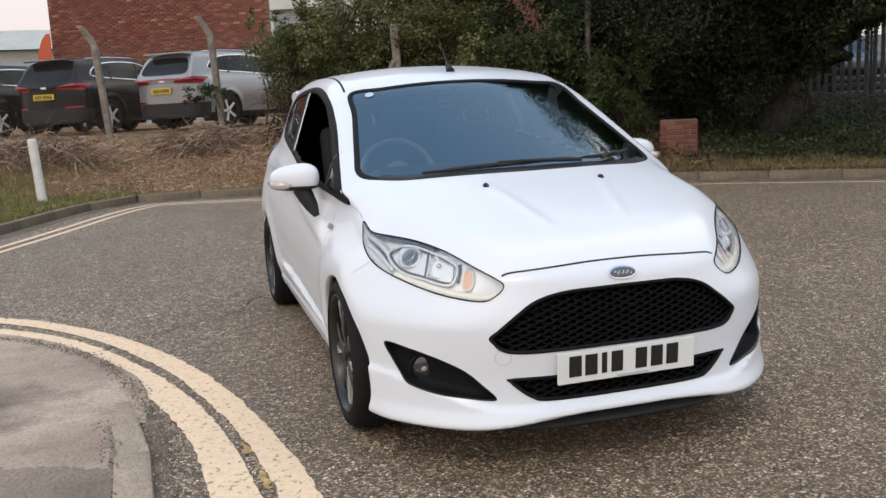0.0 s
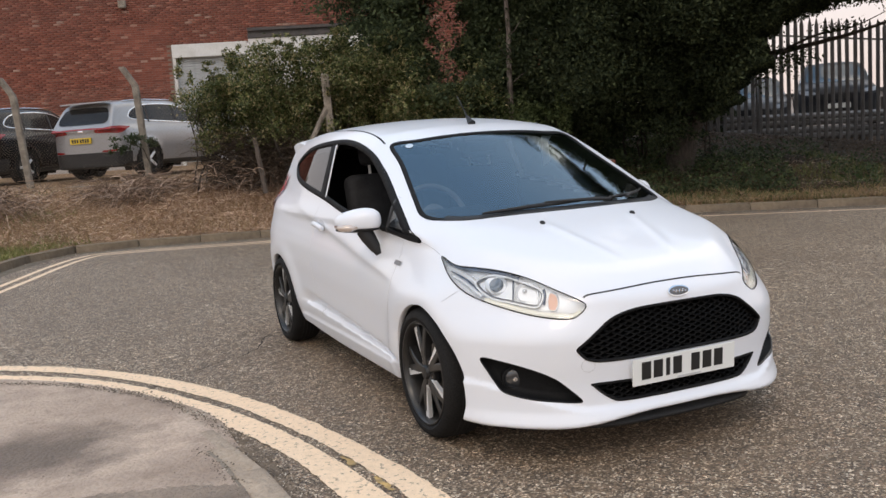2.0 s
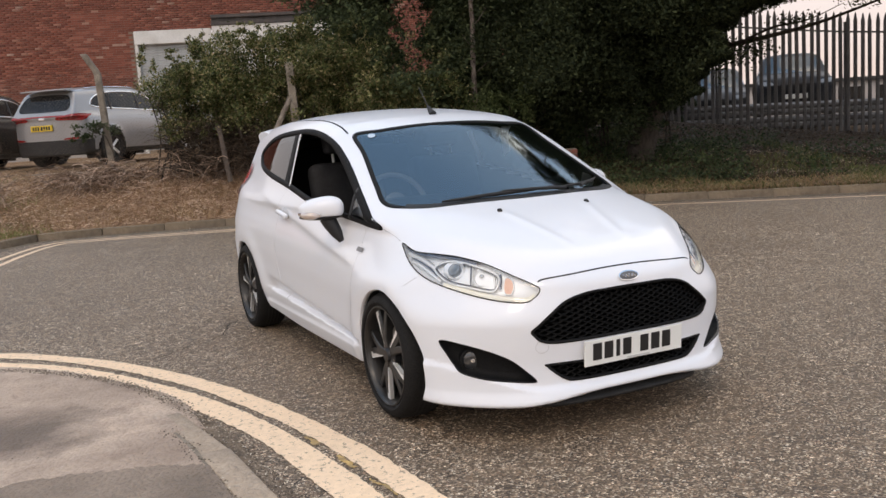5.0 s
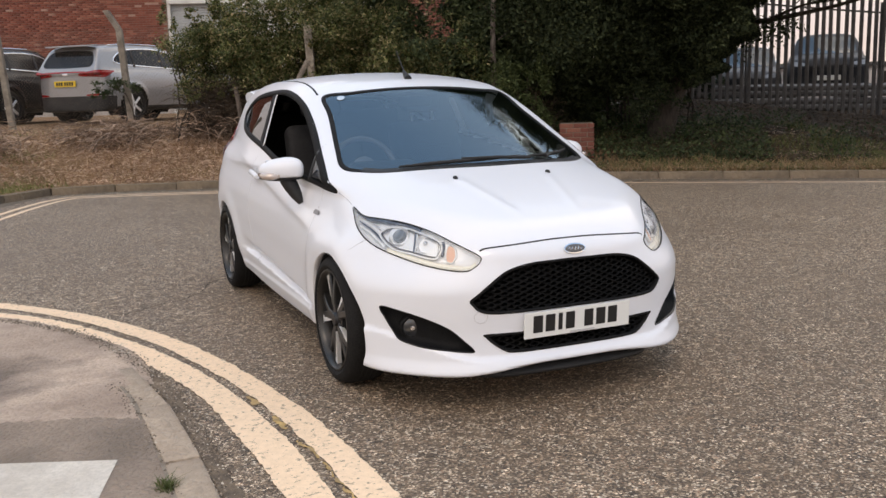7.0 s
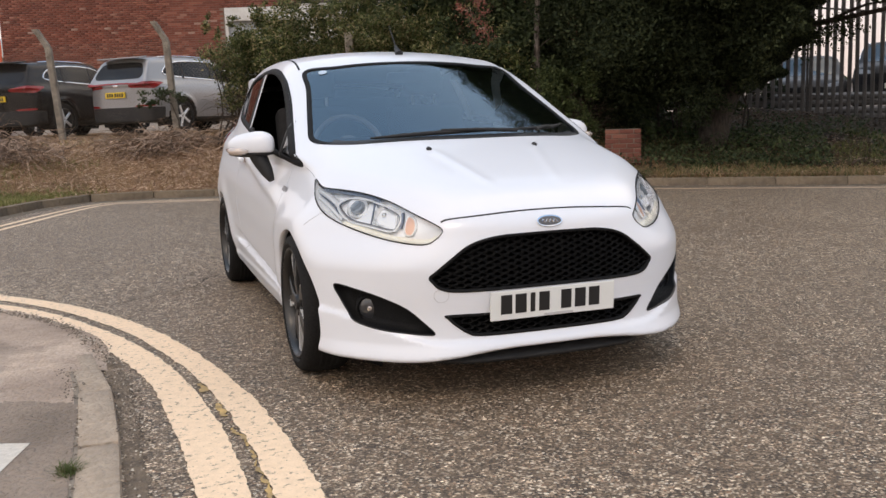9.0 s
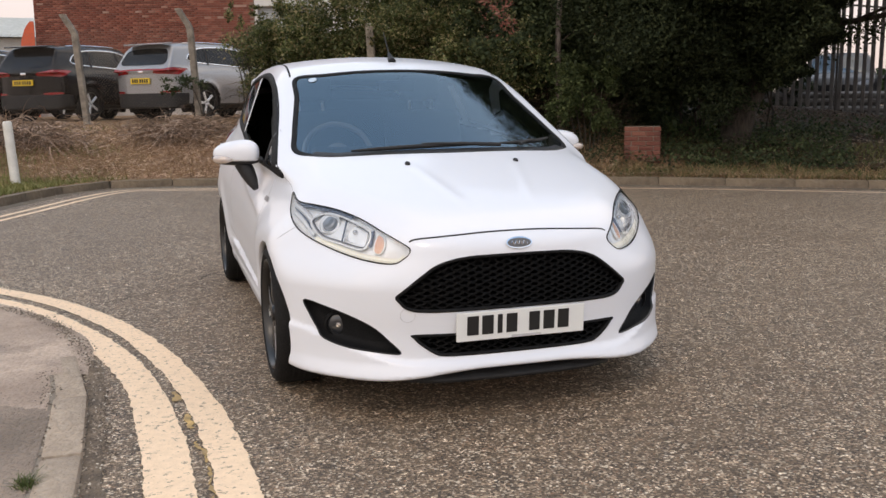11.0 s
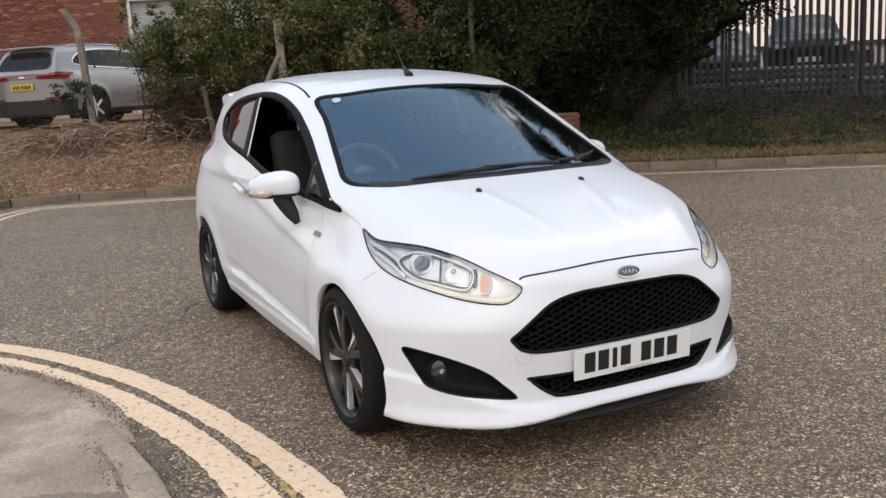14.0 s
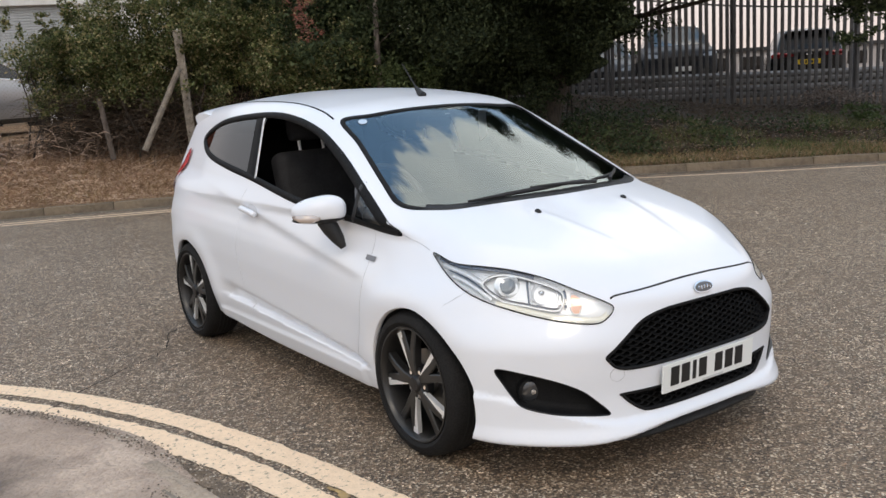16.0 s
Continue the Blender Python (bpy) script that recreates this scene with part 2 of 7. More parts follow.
hedge_leaf = leaf_mat("hedge_leaf", (.034, .046, .015), (.082, .105, .034), (.20, .22, .078), (.46, .36, .20))
tree_leaf = leaf_mat("tree_leaf", (.030, .042, .023), (.060, .082, .039), (.145, .175, .080), matte=True)
evergreen = leaf_mat("evergreen_leaf", (.018, .025, .014), (.040, .055, .027), (.105, .125, .058), matte=True)
ivy_leaf = leaf_mat("ivy_leaf", (.025, .042, .016), (.045, .075, .025), (.08, .10, .04))
grass_mat = leaf_mat("grass_blade", (.065, .095, .030), (.12, .135, .045), (.27, .22, .11))
dry_grass = leaf_mat("dry_grass", (.20, .118, .062), (.37, .23, .125), (.56, .40, .23))
litter = leaf_mat("leaf_litter", (.19, .11, .07), (.38, .235, .15), (.66, .52, .39))

white_paint = Mat("white_car_paint", (.737, .755, .788), .34, 0, .45, .5)
black_gloss = Mat("black_gloss_trim", (.012, .012, .013), .35, 0, .35)
black_plastic = worn("black_plastic", (.018, .018, .019), (.028, .028, .028), 20, .55, .0005, 300)
black_plastic.set("Specular IOR Level", .3)
rubber = worn("tyre_rubber", (.010, .0095, .0095), (.016, .0155, .015), 6, .8, .0005, 150)
rubber.set("Specular IOR Level", .2)
dark_alloy = Mat("dark_alloy", (.040, .039, .038), .32, .5)
bright_alloy = Mat("machined_alloy", (.88, .88, .87), .30, .5)
chrome = Mat("chrome", (.78, .78, .79), .10, 1)
well_mat = Mat("wheel_well", (.010, .010, .010), .9)
cloth = worn("seat_cloth", (.022, .022, .024), (.034, .034, .037), 12, .9, .001, 200)
plate_white = Mat("plate_white", (.76, .77, .74), .35)
plate_yellow = Mat("plate_yellow", (.75, .50, .03), .4)
ink = Mat("plate_black", (.01, .01, .01), .5)
red_lens = Mat("red_lens", (.28, .008, .010), .2, coat=.5)
grey_paint = Mat("grey_car_paint", (.007, .006, .006), .25, .0, .25, coat=.12)
silver_paint = Mat("silver_car_paint", (.31, .31, .315), .32, .4, coat=.6)


def glass_mat(name, tint, rough=0.0, ior=1.5, sheen=(1, 1, 1)):
    """A tinted pane: clear along the ray, with a true surface reflection."""
    m = Mat(name, tint, rough)
    tr, gl, fr, mx = (m.n.new(k) for k in ("ShaderNodeBsdfTransparent", "ShaderNodeBsdfGlossy", "ShaderNodeFresnel", "ShaderNodeMixShader"))
    tr.inputs["Color"].default_value, gl.inputs["Roughness"].default_value, fr.inputs["IOR"].default_value = (*tint, 1), rough, ior
    gl.inputs["Color"].default_value = (*sheen, 1)
    m.l.new(fr.outputs["Fac"], mx.inputs["Fac"])
    m.l.new(tr.outputs["BSDF"], mx.inputs[1])
    m.l.new(gl.outputs["BSDF"], mx.inputs[2])
    m.l.new(mx.outputs["Shader"], m.n["Material Output"].inputs["Surface"])
    return m


screen_glass = glass_mat("windscreen_glass", (.50, .55, .56), 0, 2.35, (.78, .93, 1))
side_glass = glass_mat("side_glass", (.35, .37, .37), 0, 1.5)
dark_glass = glass_mat("privacy_glass", (.10, .10, .10), 0, 1.38)
matte_trim = worn("matte_black_rubber", (.006, .006, .0065), (.010, .010, .010), 12, .7, .0003, 200)
matte_trim.set("Specular IOR Level", .18)
hatch_glass = glass_mat("hatch_glass", (.015, .015, .015), 0, 1.6)
lamp_glass = glass_mat("headlamp_lens", (.92, .94, .95), .02, 1.45)

brick = Mat("brick", (.30, .12, .075), .9)
brick.color(brick.mix(brick.span(brick.noise(24, 4), 0, 1, 0, .4), brick.ramp(brick.chance(), (0, (.10, .030, .022)), (.4, (.155, .045, .031)), (.8, (.19, .058, .039)), (1, (.26, .10, .066))), (.16, .075, .055)))
brick.bump(brick.noise(60, 4), .004)

# ---- small kit ----
def thing(name, label, category, group="", kind="", at=None):
    ob = new(name)
    ob.empty_display_size = .2
    if at is not None:
        ob.matrix_world = at
    return tagged(ob, label, category, group, kind)


def mesh_of(name, bm, mat, smooth=None):
    me = bpy.data.meshes.new(name)
    bm.to_mesh(me)
    bm.free()
    if mat:
        for m in mat if isinstance(mat, (list, tuple)) else [mat]:
            me.materials.append(m.m)
    if smooth is not None:
        flags = np.ones(len(me.polygons), bool)
        me.polygons.foreach_set("use_smooth", flags)
        if smooth < 180:
            me.set_sharp_from_angle(angle=radians(smooth))
    return me


def part(name, bm, mat, parent=None, label="", smooth=None, kind="", category=""):
    me = bm if isinstance(bm, bpy.types.Mesh) else mesh_of(name, bm, mat, smooth)
    ob = new(name, me)
    ob.parent = parent
    return tagged(ob, label, category, "", kind)


def raw(name, verts, faces, mat, smooth=False):
    me = bpy.data.meshes.new(name)
    me.from_pydata([tuple(map(float, v)) for v in verts], [], [tuple(map(int, f)) for f in faces])
    for m in mat if isinstance(mat, (list, tuple)) else [mat]:
        me.materials.append(m.m)
    if smooth:
        me.polygons.foreach_set("use_smooth", np.ones(len(me.polygons), bool))
    me.update()
    return me


def many(name, verts, quads, mat):
    """A quick mesh from arrays of vertices (n, 3) and quads (m, 4) or triangles."""
    verts, quads = np.asarray(verts, np.float32), np.asarray(quads, np.int32)
    me = bpy.data.meshes.new(name)
    k = quads.shape[1]
    me.vertices.add(len(verts)), me.loops.add(quads.size), me.polygons.add(len(quads))
    me.vertices.foreach_set("co", verts.ravel())
    me.loops.foreach_set("vertex_index", quads.ravel())
    me.polygons.foreach_set("loop_start", np.arange(0, quads.size, k, dtype=np.int32))
    me.materials.append(mat.m)
    me.update(calc_edges=True)
    me.validate()
    return me


def box(bm, m, size, bevel=0.0, seg=2, mat_index=0):
    """A bevelled block of that size, centred at the pose m."""
    geo = bmesh.ops.create_cube(bm, size=1, matrix=m @ Matrix.Diagonal((*size, 1)))
    vs = geo["verts"]
    fs = {f for v in vs for f in v.link_faces}
    for f in fs:
        f.material_index = mat_index
    if bevel:
        es = list({e for v in vs for e in v.link_edges})
        bmesh.ops.bevel(bm, geom=es, offset=bevel, segments=seg, profile=.6, affect="EDGES", clamp_overlap=True)
    return bm


def rod(bm, a, b, r0, r1=None, seg=10, caps=True):
    a, b = Vector(a), Vector(b)
    d = b - a
    m = Matrix.Translation((a + b) / 2) @ d.to_track_quat("Z", "Y").to_matrix().to_4x4()
    bmesh.ops.create_cone(bm, cap_ends=caps, segments=seg, radius1=r0, radius2=r0 if r1 is None else r1, depth=d.length, matrix=m)
    return bm


def lathe(bm, profile, m, seg=48):
    """Turns (radius, height) pairs about the z axis of m."""
    rings = []
    for r, h in profile:
        rings.append([bm.verts.new(m @ Vector((r * math.cos(2 * math.pi * i / seg), r * math.sin(2 * math.pi * i / seg), h))) for i in range(seg)])
    for a, b in zip(rings, rings[1:]):
        for i in range(seg):
            bm.faces.new((a[i], a[(i + 1) % seg], b[(i + 1) % seg], b[i]))
    return bm


def tube(bm, pts, r, seg=8):
    """A round bar along points; r may be one radius or one for each point."""
    pts = [Vector(p) for p in pts]
    rs = r if isinstance(r, (list, tuple)) else [r] * len(pts)
    rings, side = [], None
    for i, p in enumerate(pts):
        d = (pts[min(i + 1, len(pts) - 1)] - pts[max(i - 1, 0)]).normalized()
        if side is None:
            side = d.orthogonal().normalized()
        side = (side - d * side.dot(d)).normalized()
        up = d.cross(side)
        rings.append([bm.verts.new(p + rs[i] * (math.cos(2 * math.pi * k / seg) * side + math.sin(2 * math.pi * k / seg) * up)) for k in range(seg)])
    for a, b in zip(rings, rings[1:]):
        for k in range(seg):
            bm.faces.new((a[k], a[(k + 1) % seg], b[(k + 1) % seg], b[k]))
    bm.faces.new(rings[0][::-1]), bm.faces.new(rings[-1])
    return bm


def loop_curve(pts, n=6, closed=True):
    """A smooth line through 2D points."""
    p = np.asarray(pts, float)
    m = len(p)
    out = []
    for i in range(m if closed else m - 1):
        a, b, c, d = (p[(i + k) % m] if closed else p[min(max(i + k, 0), m - 1)] for k in (-1, 0, 1, 2))
        for s in np.arange(n) / n:
            out.append(.5 * (2 * b + (c - a) * s + (2 * a - 5 * b + 4 * c - d) * s * s + (3 * b - a - 3 * c + d) * s ** 3))
    if not closed:
        out.append(p[-1])
    return np.array(out)


def offset_line(line, w, closed=True):
    """The 2D line moved w to its right (outwards, for a loop that turns left)."""
    d = np.roll(line, -1, 0) - np.roll(line, 1, 0)
    if not closed:
        d[0], d[-1] = line[1] - line[0], line[-1] - line[-2]
    d /= np.maximum(np.linalg.norm(d, axis=1, keepdims=True), 1e-9)
    return line + w * np.stack([d[:, 1], -d[:, 0]], 1)


def inside(poly, q):
    x, y = q[:, 0], q[:, 1]
    hit = np.zeros(len(q), bool)
    for (x0, y0), (x1, y1) in zip(poly, np.roll(poly, -1, 0)):
        cross = (y0 > y) != (y1 > y)
        hit ^= cross & (x < (x1 - x0) * (y - y0) / (y1 - y0 + 1e-12) + x0)
    return hit


def turned_left(line):
    x, y = line.T
    area = (x * np.roll(y, -1) - np.roll(x, -1) * y).sum()
    return line if area > 0 else line[::-1]
# ---- the white hatchback: its outer skin as one smooth function, negative inside ----
# car axes: origin on the ground under the front axle, -y ahead of the car, z up
def curve(*pts):
    """A smooth curve through a few (t, value) pairs, as a quick lookup."""
    t = np.array(pts[0::2], float)
    v = np.array(pts[1::2], float)
    d = np.diff(v) / np.diff(t)
    m = np.r_[d[0], (d[:-1] + d[1:]) / 2, d[-1]]
    m[1:-1] = np.where(d[:-1] * d[1:] <= 0, 0, m[1:-1])
    for i, s in enumerate(d):
        if s == 0:
            m[i] = m[i + 1] = 0
        else:
            m[i] = s * min(abs(m[i] / s), 3) * np.sign(m[i] / s)
            m[i + 1] = s * min(abs(m[i + 1] / s), 3) * np.sign(m[i + 1] / s)
    u = np.linspace(t[0], t[-1], 400)
    k = np.clip(np.searchsorted(t, u, side="right") - 1, 0, len(t) - 2)
    h = t[k + 1] - t[k]
    s = (u - t[k]) / h
    w = (v[k] * (1 + 2 * s) * (1 - s) ** 2 + v[k + 1] * s * s * (3 - 2 * s)
         + h * (m[k] * s * (1 - s) ** 2 - m[k + 1] * s * s * (1 - s)))
    return lambda q: np.interp(q, u, w)


def smax(a, b, k):
    h = np.clip(0.5 + 0.5 * (a - b) / k, 0, 1)
    return b + (a - b) * h + k * h * (1 - h)


def smin(a, b, k):
    return -smax(-a, -b, k)


def step01(q, a, b):
    s = np.clip((q - a) / (b - a), 0, 1)
    return s * s * (3 - 2 * s)


plan_w = curve(-0.9, .67, -0.7, .760, -0.5, .824, -0.3, .858, 0, .866, .5, .858, 1.3, .861, 2.0, .864, 2.49, .862, 2.85, .825, 3.2, .72)
side_w = curve(.05, -.085, .15, -.06, .24, -.035, .34, -.022, .45, -.014, .56, -.006, .64, -.008, .70, -.02, .76, -.038, .84, -.058, .93, -.082, 1.02, -.12, 1.15, -.19)
rise = curve(-1, -.02, 0, 0, 1.2, .05, 2.5, .10, 3.3, .12)
hood_c = curve(-0.95, .50, -0.84, .635, -0.79, .695, -0.7, .748, -0.55, .81, -0.35, .875, -0.138, .937, .05, .985, .3, 1.03, 1.2, 1.06, 3.3, 1.1)
nose_y = curve(.05, -.76, .13, -.822, .17, -.820, .20, -.808, .235, -.794, .33, -.79, .42, -.797, .52, -.80, .62, -.79, .68, -.773, .75, -.70, .9, -.5)
roof_z = curve(.5, 1.30, .9, 1.392, 1.07, 1.425, 1.5, 1.47, 2.0, 1.478, 2.5, 1.455, 2.9, 1.41, 3.3, 1.34)
glass_w = curve(-.2, .70, .2, .745, .6, .765, 1.3, .785, 2.0, .78, 2.6, .735, 3.2, .65)
floor_z = curve(-0.9, .166, -.5, .164, -.3, .170, .4, .176, 1.2, .174, 2.1, .205, 2.8, .25, 3.2, .30)
AXLE, HUB = 2.489, .300
ARCHES = ((-.058, .280, .343), (2.475, .300, .326))   # place, height and radius of the wheel openings


def car_f(x, y, z):
    """Roughly the distance from the car's skin, in metres."""
    x = np.abs(x)
    w = plan_w(y) + side_w(z - rise(y))
    for ya, za, ra in ARCHES:
        r = np.hypot(y - ya, z - za)
        w = w + .017 * np.exp(-((r - ra - .07) / .085) ** 2) * step01(z, .1, .4) * (1 - step01(z, .6, .8))
    # the crease of the shoulder and the scalloped lower door
    line = .648 + .163 * y
    off = z - line
    w = w + .015 * np.where(off > 0, np.exp(-(off / .08) ** 2), np.exp(-(off / .028) ** 2)) * step01(y, .26, .44) * (1 - step01(y, 1.7, 2.5))
    high, low_e = .292 + .092 * y, .279 + .047 * y
    w = w - .034 * step01((high - z) / (high - low_e), 0, 1) * (1 - step01(low_e - z, 0, .016)) * step01(y, .30, .42) * (1 - step01(y, 1.75, 2.05))
    w = w + .012 * step01(.285 - z, 0, .03) * step01(y, .36, .42) * (1 - step01(y, 2.05, 2.12))
    w = w - .112 * step01(z, .58, .95) * (1 - step01(y, -.3, .9))
    lip = step01(.250 + .112 * step01(x, .42, .84) - z, 0, .028) * (1 - step01(y, -.34, -.26))
    w = w + .020 * lip + .02 * step01(.24 - z, 0, .08) * (1 - step01(y, -.3, .0))
    side = (x - w) * .97
    top = (z - hood_c(y) + .060 * (x / .7) ** 2.6 - .0035 * np.exp(-((x - (.15 + .21 * (y + .56))) / .028) ** 2) * step01(y, -.66, -.5) * (1 - step01(y, -.2, -.08))) * .92
    sweep, more = (x / .46) ** 3.3, .06 * step01(z, .50, .70)
    late = 1.9 * np.tanh(sweep / 1.9)
    slope = (.06 + more * (1 - (late / 1.9) ** 2)) * 3.3 / .46 * (x / .46) ** 2.3
    front = (nose_y(z) - .018 * lip + .06 * sweep + more * late - y) / np.sqrt(1 + slope ** 2)
    back = y - 3.15 + .10 * (x / .6) ** 3 + .25 * np.clip(z - .75, 0, 1)
    low = floor_z(y) + .036 * (1 - step01(x, .15, .58)) * (1 - step01(y, -.6, -.4)) - z
    f = smax(smax(side, top, .085), front, .05)
    f = smax(smax(f, back, .10), low, .022)
    return smin(f, glasshouse_f(x, y, z), .035)


def glasshouse_f(x, y, z):
    """The cabin above the waist, whose front is the windscreen."""
    x = np.abs(x)
    g_side = (x - glass_w(y) + .40 * (z - 1.0) + 1.2 * np.clip(.92 - z, 0, 1)) * .93
    g_top = z - roof_z(y) + .055 * (x / .6) ** 2.2
    g_front = (.05 + .20 * (x / .66) ** 2.2 + (z - .98) / .475 - y) * .42
    g_back = (y - 3.02 + (z - 1.1) * .55) * .87
    g = smax(smax(g_side, g_top, .09), g_front, .04)
    return smax(smax(g, g_back, .06), .80 - z, .02)


SKIN = [car_f]  # the skin on which outlines are laid


def car_normal(p):
    e = .004
    n = np.stack([SKIN[0](*(p + e * d).T) - SKIN[0](*(p - e * d).T) for d in np.eye(3)], 1)
    return n / np.maximum(np.linalg.norm(n, axis=1, keepdims=True), 1e-9)


def on_skin(p, way, level=0.0, reach=.9):
    """Points p moved along way, from outside inwards, to where the skin lies (level above it)."""
    p, way = np.asarray(p, float), np.asarray(way, float)
    n = 100
    s = np.linspace(0, reach, n)
    every = p[:, None] + way[:, None] * s[None, :, None]
    vals = SKIN[0](every[..., 0], every[..., 1], every[..., 2]) - level
    hit = np.argmax(vals < 0, 1)
    hit = np.where((vals < 0).any(1), np.maximum(hit, 1), n - 1)
    lo, hi = s[hit - 1], s[hit]
    for _ in range(12):
        mid = (lo + hi) / 2
        within = SKIN[0](*(p + way * mid[:, None]).T) - level < 0
        hi, lo = np.where(within, mid, hi), np.where(within, lo, mid)
    return p + way * hi[:, None]

# ---- ground plan used by several things ----
def surface_nets(f, lo, hi, h):
    """A quad mesh of f = 0 in a box, its points drawn onto the surface."""
    ax = [np.arange(a, b + h, h) for a, b in zip(lo, hi)]
    gx, gy, gz = np.meshgrid(*ax, indexing="ij")
    v = f(gx, gy, gz)
    neg = v < 0
    shape = np.array(v.shape) - 1
    total, count = np.zeros((*shape, 3)), np.zeros(tuple(shape))
    corner = [(i, j, k) for i in (0, 1) for j in (0, 1) for k in (0, 1)]

    def sub(a, c):
        return a[c[0]:c[0] + shape[0], c[1]:c[1] + shape[1], c[2]:c[2] + shape[2]]
    for c in corner:
        for axis in range(3):
            if c[axis]:
                continue
            d = list(c)
            d[axis] = 1
            a, b = sub(v, c), sub(v, d)
            cross = (a < 0) != (b < 0)
            t = np.where(cross, a / np.where(cross, a - b, 1), 0)
            p = np.array(c, float)[None, None, None] * np.ones((*shape, 1))
            p[..., axis] = t
            total += np.where(cross[..., None], p, 0)
            count += cross
    cells = np.argwhere(count > 0)
    index = -np.ones(tuple(shape), int)
    index[tuple(cells.T)] = np.arange(len(cells))
    pts = np.array([a[0] for a in ax]) + h * (cells + total[tuple(cells.T)] / count[tuple(cells.T)][:, None])
    quads = []
    for axis in range(3):
        a1, a2 = (axis + 1) % 3, (axis + 2) % 3
        n0 = neg.take(range(v.shape[axis] - 1), axis)
        n1 = neg.take(range(1, v.shape[axis]), axis)
        e = np.argwhere(n0 != n1)
        e = e[(e[:, a1] > 0) & (e[:, a2] > 0) & (e[:, a1] < shape[a1]) & (e[:, a2] < shape[a2])]
        flip = n0[tuple(e.T)]
        q = []
        for s1, s2 in ((1, 1), (0, 1), (0, 0), (1, 0)):
            c = e.copy()
            c[:, a1] -= s1
            c[:, a2] -= s2
            q.append(index[tuple(c.T)])
        q = np.stack(q, 1)
        q[~flip] = q[~flip][:, ::-1]
        quads.append(q)
    quads = np.concatenate(quads)
    for _ in range(4):
        e = .002
        val = f(*pts.T)
        g = np.stack([f(*(pts + e * d).T) - f(*(pts - e * d).T) for d in np.eye(3)], 1) / (2 * e)
        step = (val / np.maximum((g * g).sum(1), .05))[:, None] * g
        pts -= np.clip(step, -h / 2, h / 2)
    return pts, quads


# outlines of openings: a flat outline, the two axes of its plane, the way inwards and how far outside to begin
S = .70710678
FRONT = (np.array([1, 0, 0.]), np.array([0, 0, 1.]), np.array([0, 1., 0]), 1.2)
CORNER = (np.array([S, -S, 0]), np.array([0, 0, 1.]), np.array([S, S, 0]), 1.4)
SIDE = (np.array([0, 1., 0]), np.array([0, 0, 1.]), np.array([1., 0, 0]), 1.2)
ABOVE = (np.array([1., 0, 0]), np.array([0, 1., 0]), np.array([0, 0, -1.]), 1.7)


def mirror_pts(half):
    return half + [(-a, b) for a, b in half[::-1]]


GRILLE = turned_left(loop_curve(mirror_pts([(.10, .629), (.22, .624), (.315, .600), (.388, .552), (.446, .506), (.470, .484), (.460, .465), (.430, .438), (.36, .427), (.15, .427)])))
LOW_GRILLE = turned_left(loop_curve(mirror_pts([(.20, .338), (.40, .338), (.408, .328), (.378, .298), (.335, .268), (.29, .257), (.12, .255)])))
HEADLAMP = turned_left(loop_curve([(-.472, .828), (-.377, .803), (-.27, .796), (-.157, .784), (-.028, .755), (.093, .712), (.193, .672), (.218, .650), (.197, .620), (.150, .602), (.016, .616), (-.14, .650), (-.279, .692), (-.379, .745), (-.45, .80)]))
FOG = turned_left(loop_curve([(-.212, .449), (-.1, .434), (.01, .405), (.095, .368), (.15, .322), (.198, .271), (.16, .265), (.04, .278), (-.072, .297), (-.134, .322), (-.185, .39)]))
SCREEN = turned_left(loop_curve([(0, -.015), (.26, .005), (.50, .065), (.625, .16), (.678, .27), (.655, .42), (.592, .72), (.555, .935), (.39, .905), (.15, .888)][0:] + [(-.15, .888), (-.39, .905), (-.555, .935), (-.592, .72), (-.655, .42), (-.678, .27), (-.625, .16), (-.50, .065), (-.26, .005)]))
WINDOWS = turned_left(loop_curve([(2.513, 1.254), (2.222, 1.338), (1.765, 1.374), (1.392, 1.368), (1.022, 1.308), (.758, 1.207), (.432, 1.036), (.229, .925), (.150, .878), (.266, .879), (.481, .906), (1.02, .957), (1.541, 1.028), (1.979, 1.078), (2.331, 1.128), (2.50, 1.19)]))
HATCH = turned_left(loop_curve(mirror_pts([(.15, 1.31), (.50, 1.29), (.56, 1.20), (.58, 1.06), (.30, 1.03)])))


def lay(line, plane, level, flip=1):
    """A flat line laid onto the skin; flip -1: on the car's other side."""
    u, v, way, far = plane
    base = line[:, :1] * u + line[:, 1:] * v - way * (far - 0)
    p = on_skin(base, np.broadcast_to(way, base.shape), level, 2 * far)
    p[:, 0] *= flip
    return p


def grid_mesh(name, rows, mat, closed=True, flip=False, cap=False, smooth=True):
    n = len(rows[0])
    verts = np.concatenate(rows)
    faces = []
    for r in range(len(rows) - 1):
        for i in range(n if closed else n - 1):
            j = (i + 1) % n
            faces.append((r * n + i, r * n + j, (r + 1) * n + j, (r + 1) * n + i))
    if cap:
        faces.append(tuple(range((len(rows) - 1) * n, len(rows) * n)))
    if flip:
        faces = [f[::-1] for f in faces]
    return raw(name, verts, faces, mat, smooth)


def outwards(me):
    """Turns a laid mesh so that its faces look out of the skin."""
    mids = np.array([p.center for p in me.polygons])
    nors = np.array([p.normal for p in me.polygons])
    if (car_normal(mids) * nors).sum() < 0:
        me.flip_normals()
    return me


def pane_mesh(name, line, plane, level, mat, flip=1, rings=10):
    mid = line.mean(0)
    rows = [lay(mid + (line - mid) * s, plane, level, flip) for s in np.linspace(1, .02, rings)]
    return outwards(grid_mesh(name, rows, mat, True, flip < 0, True))


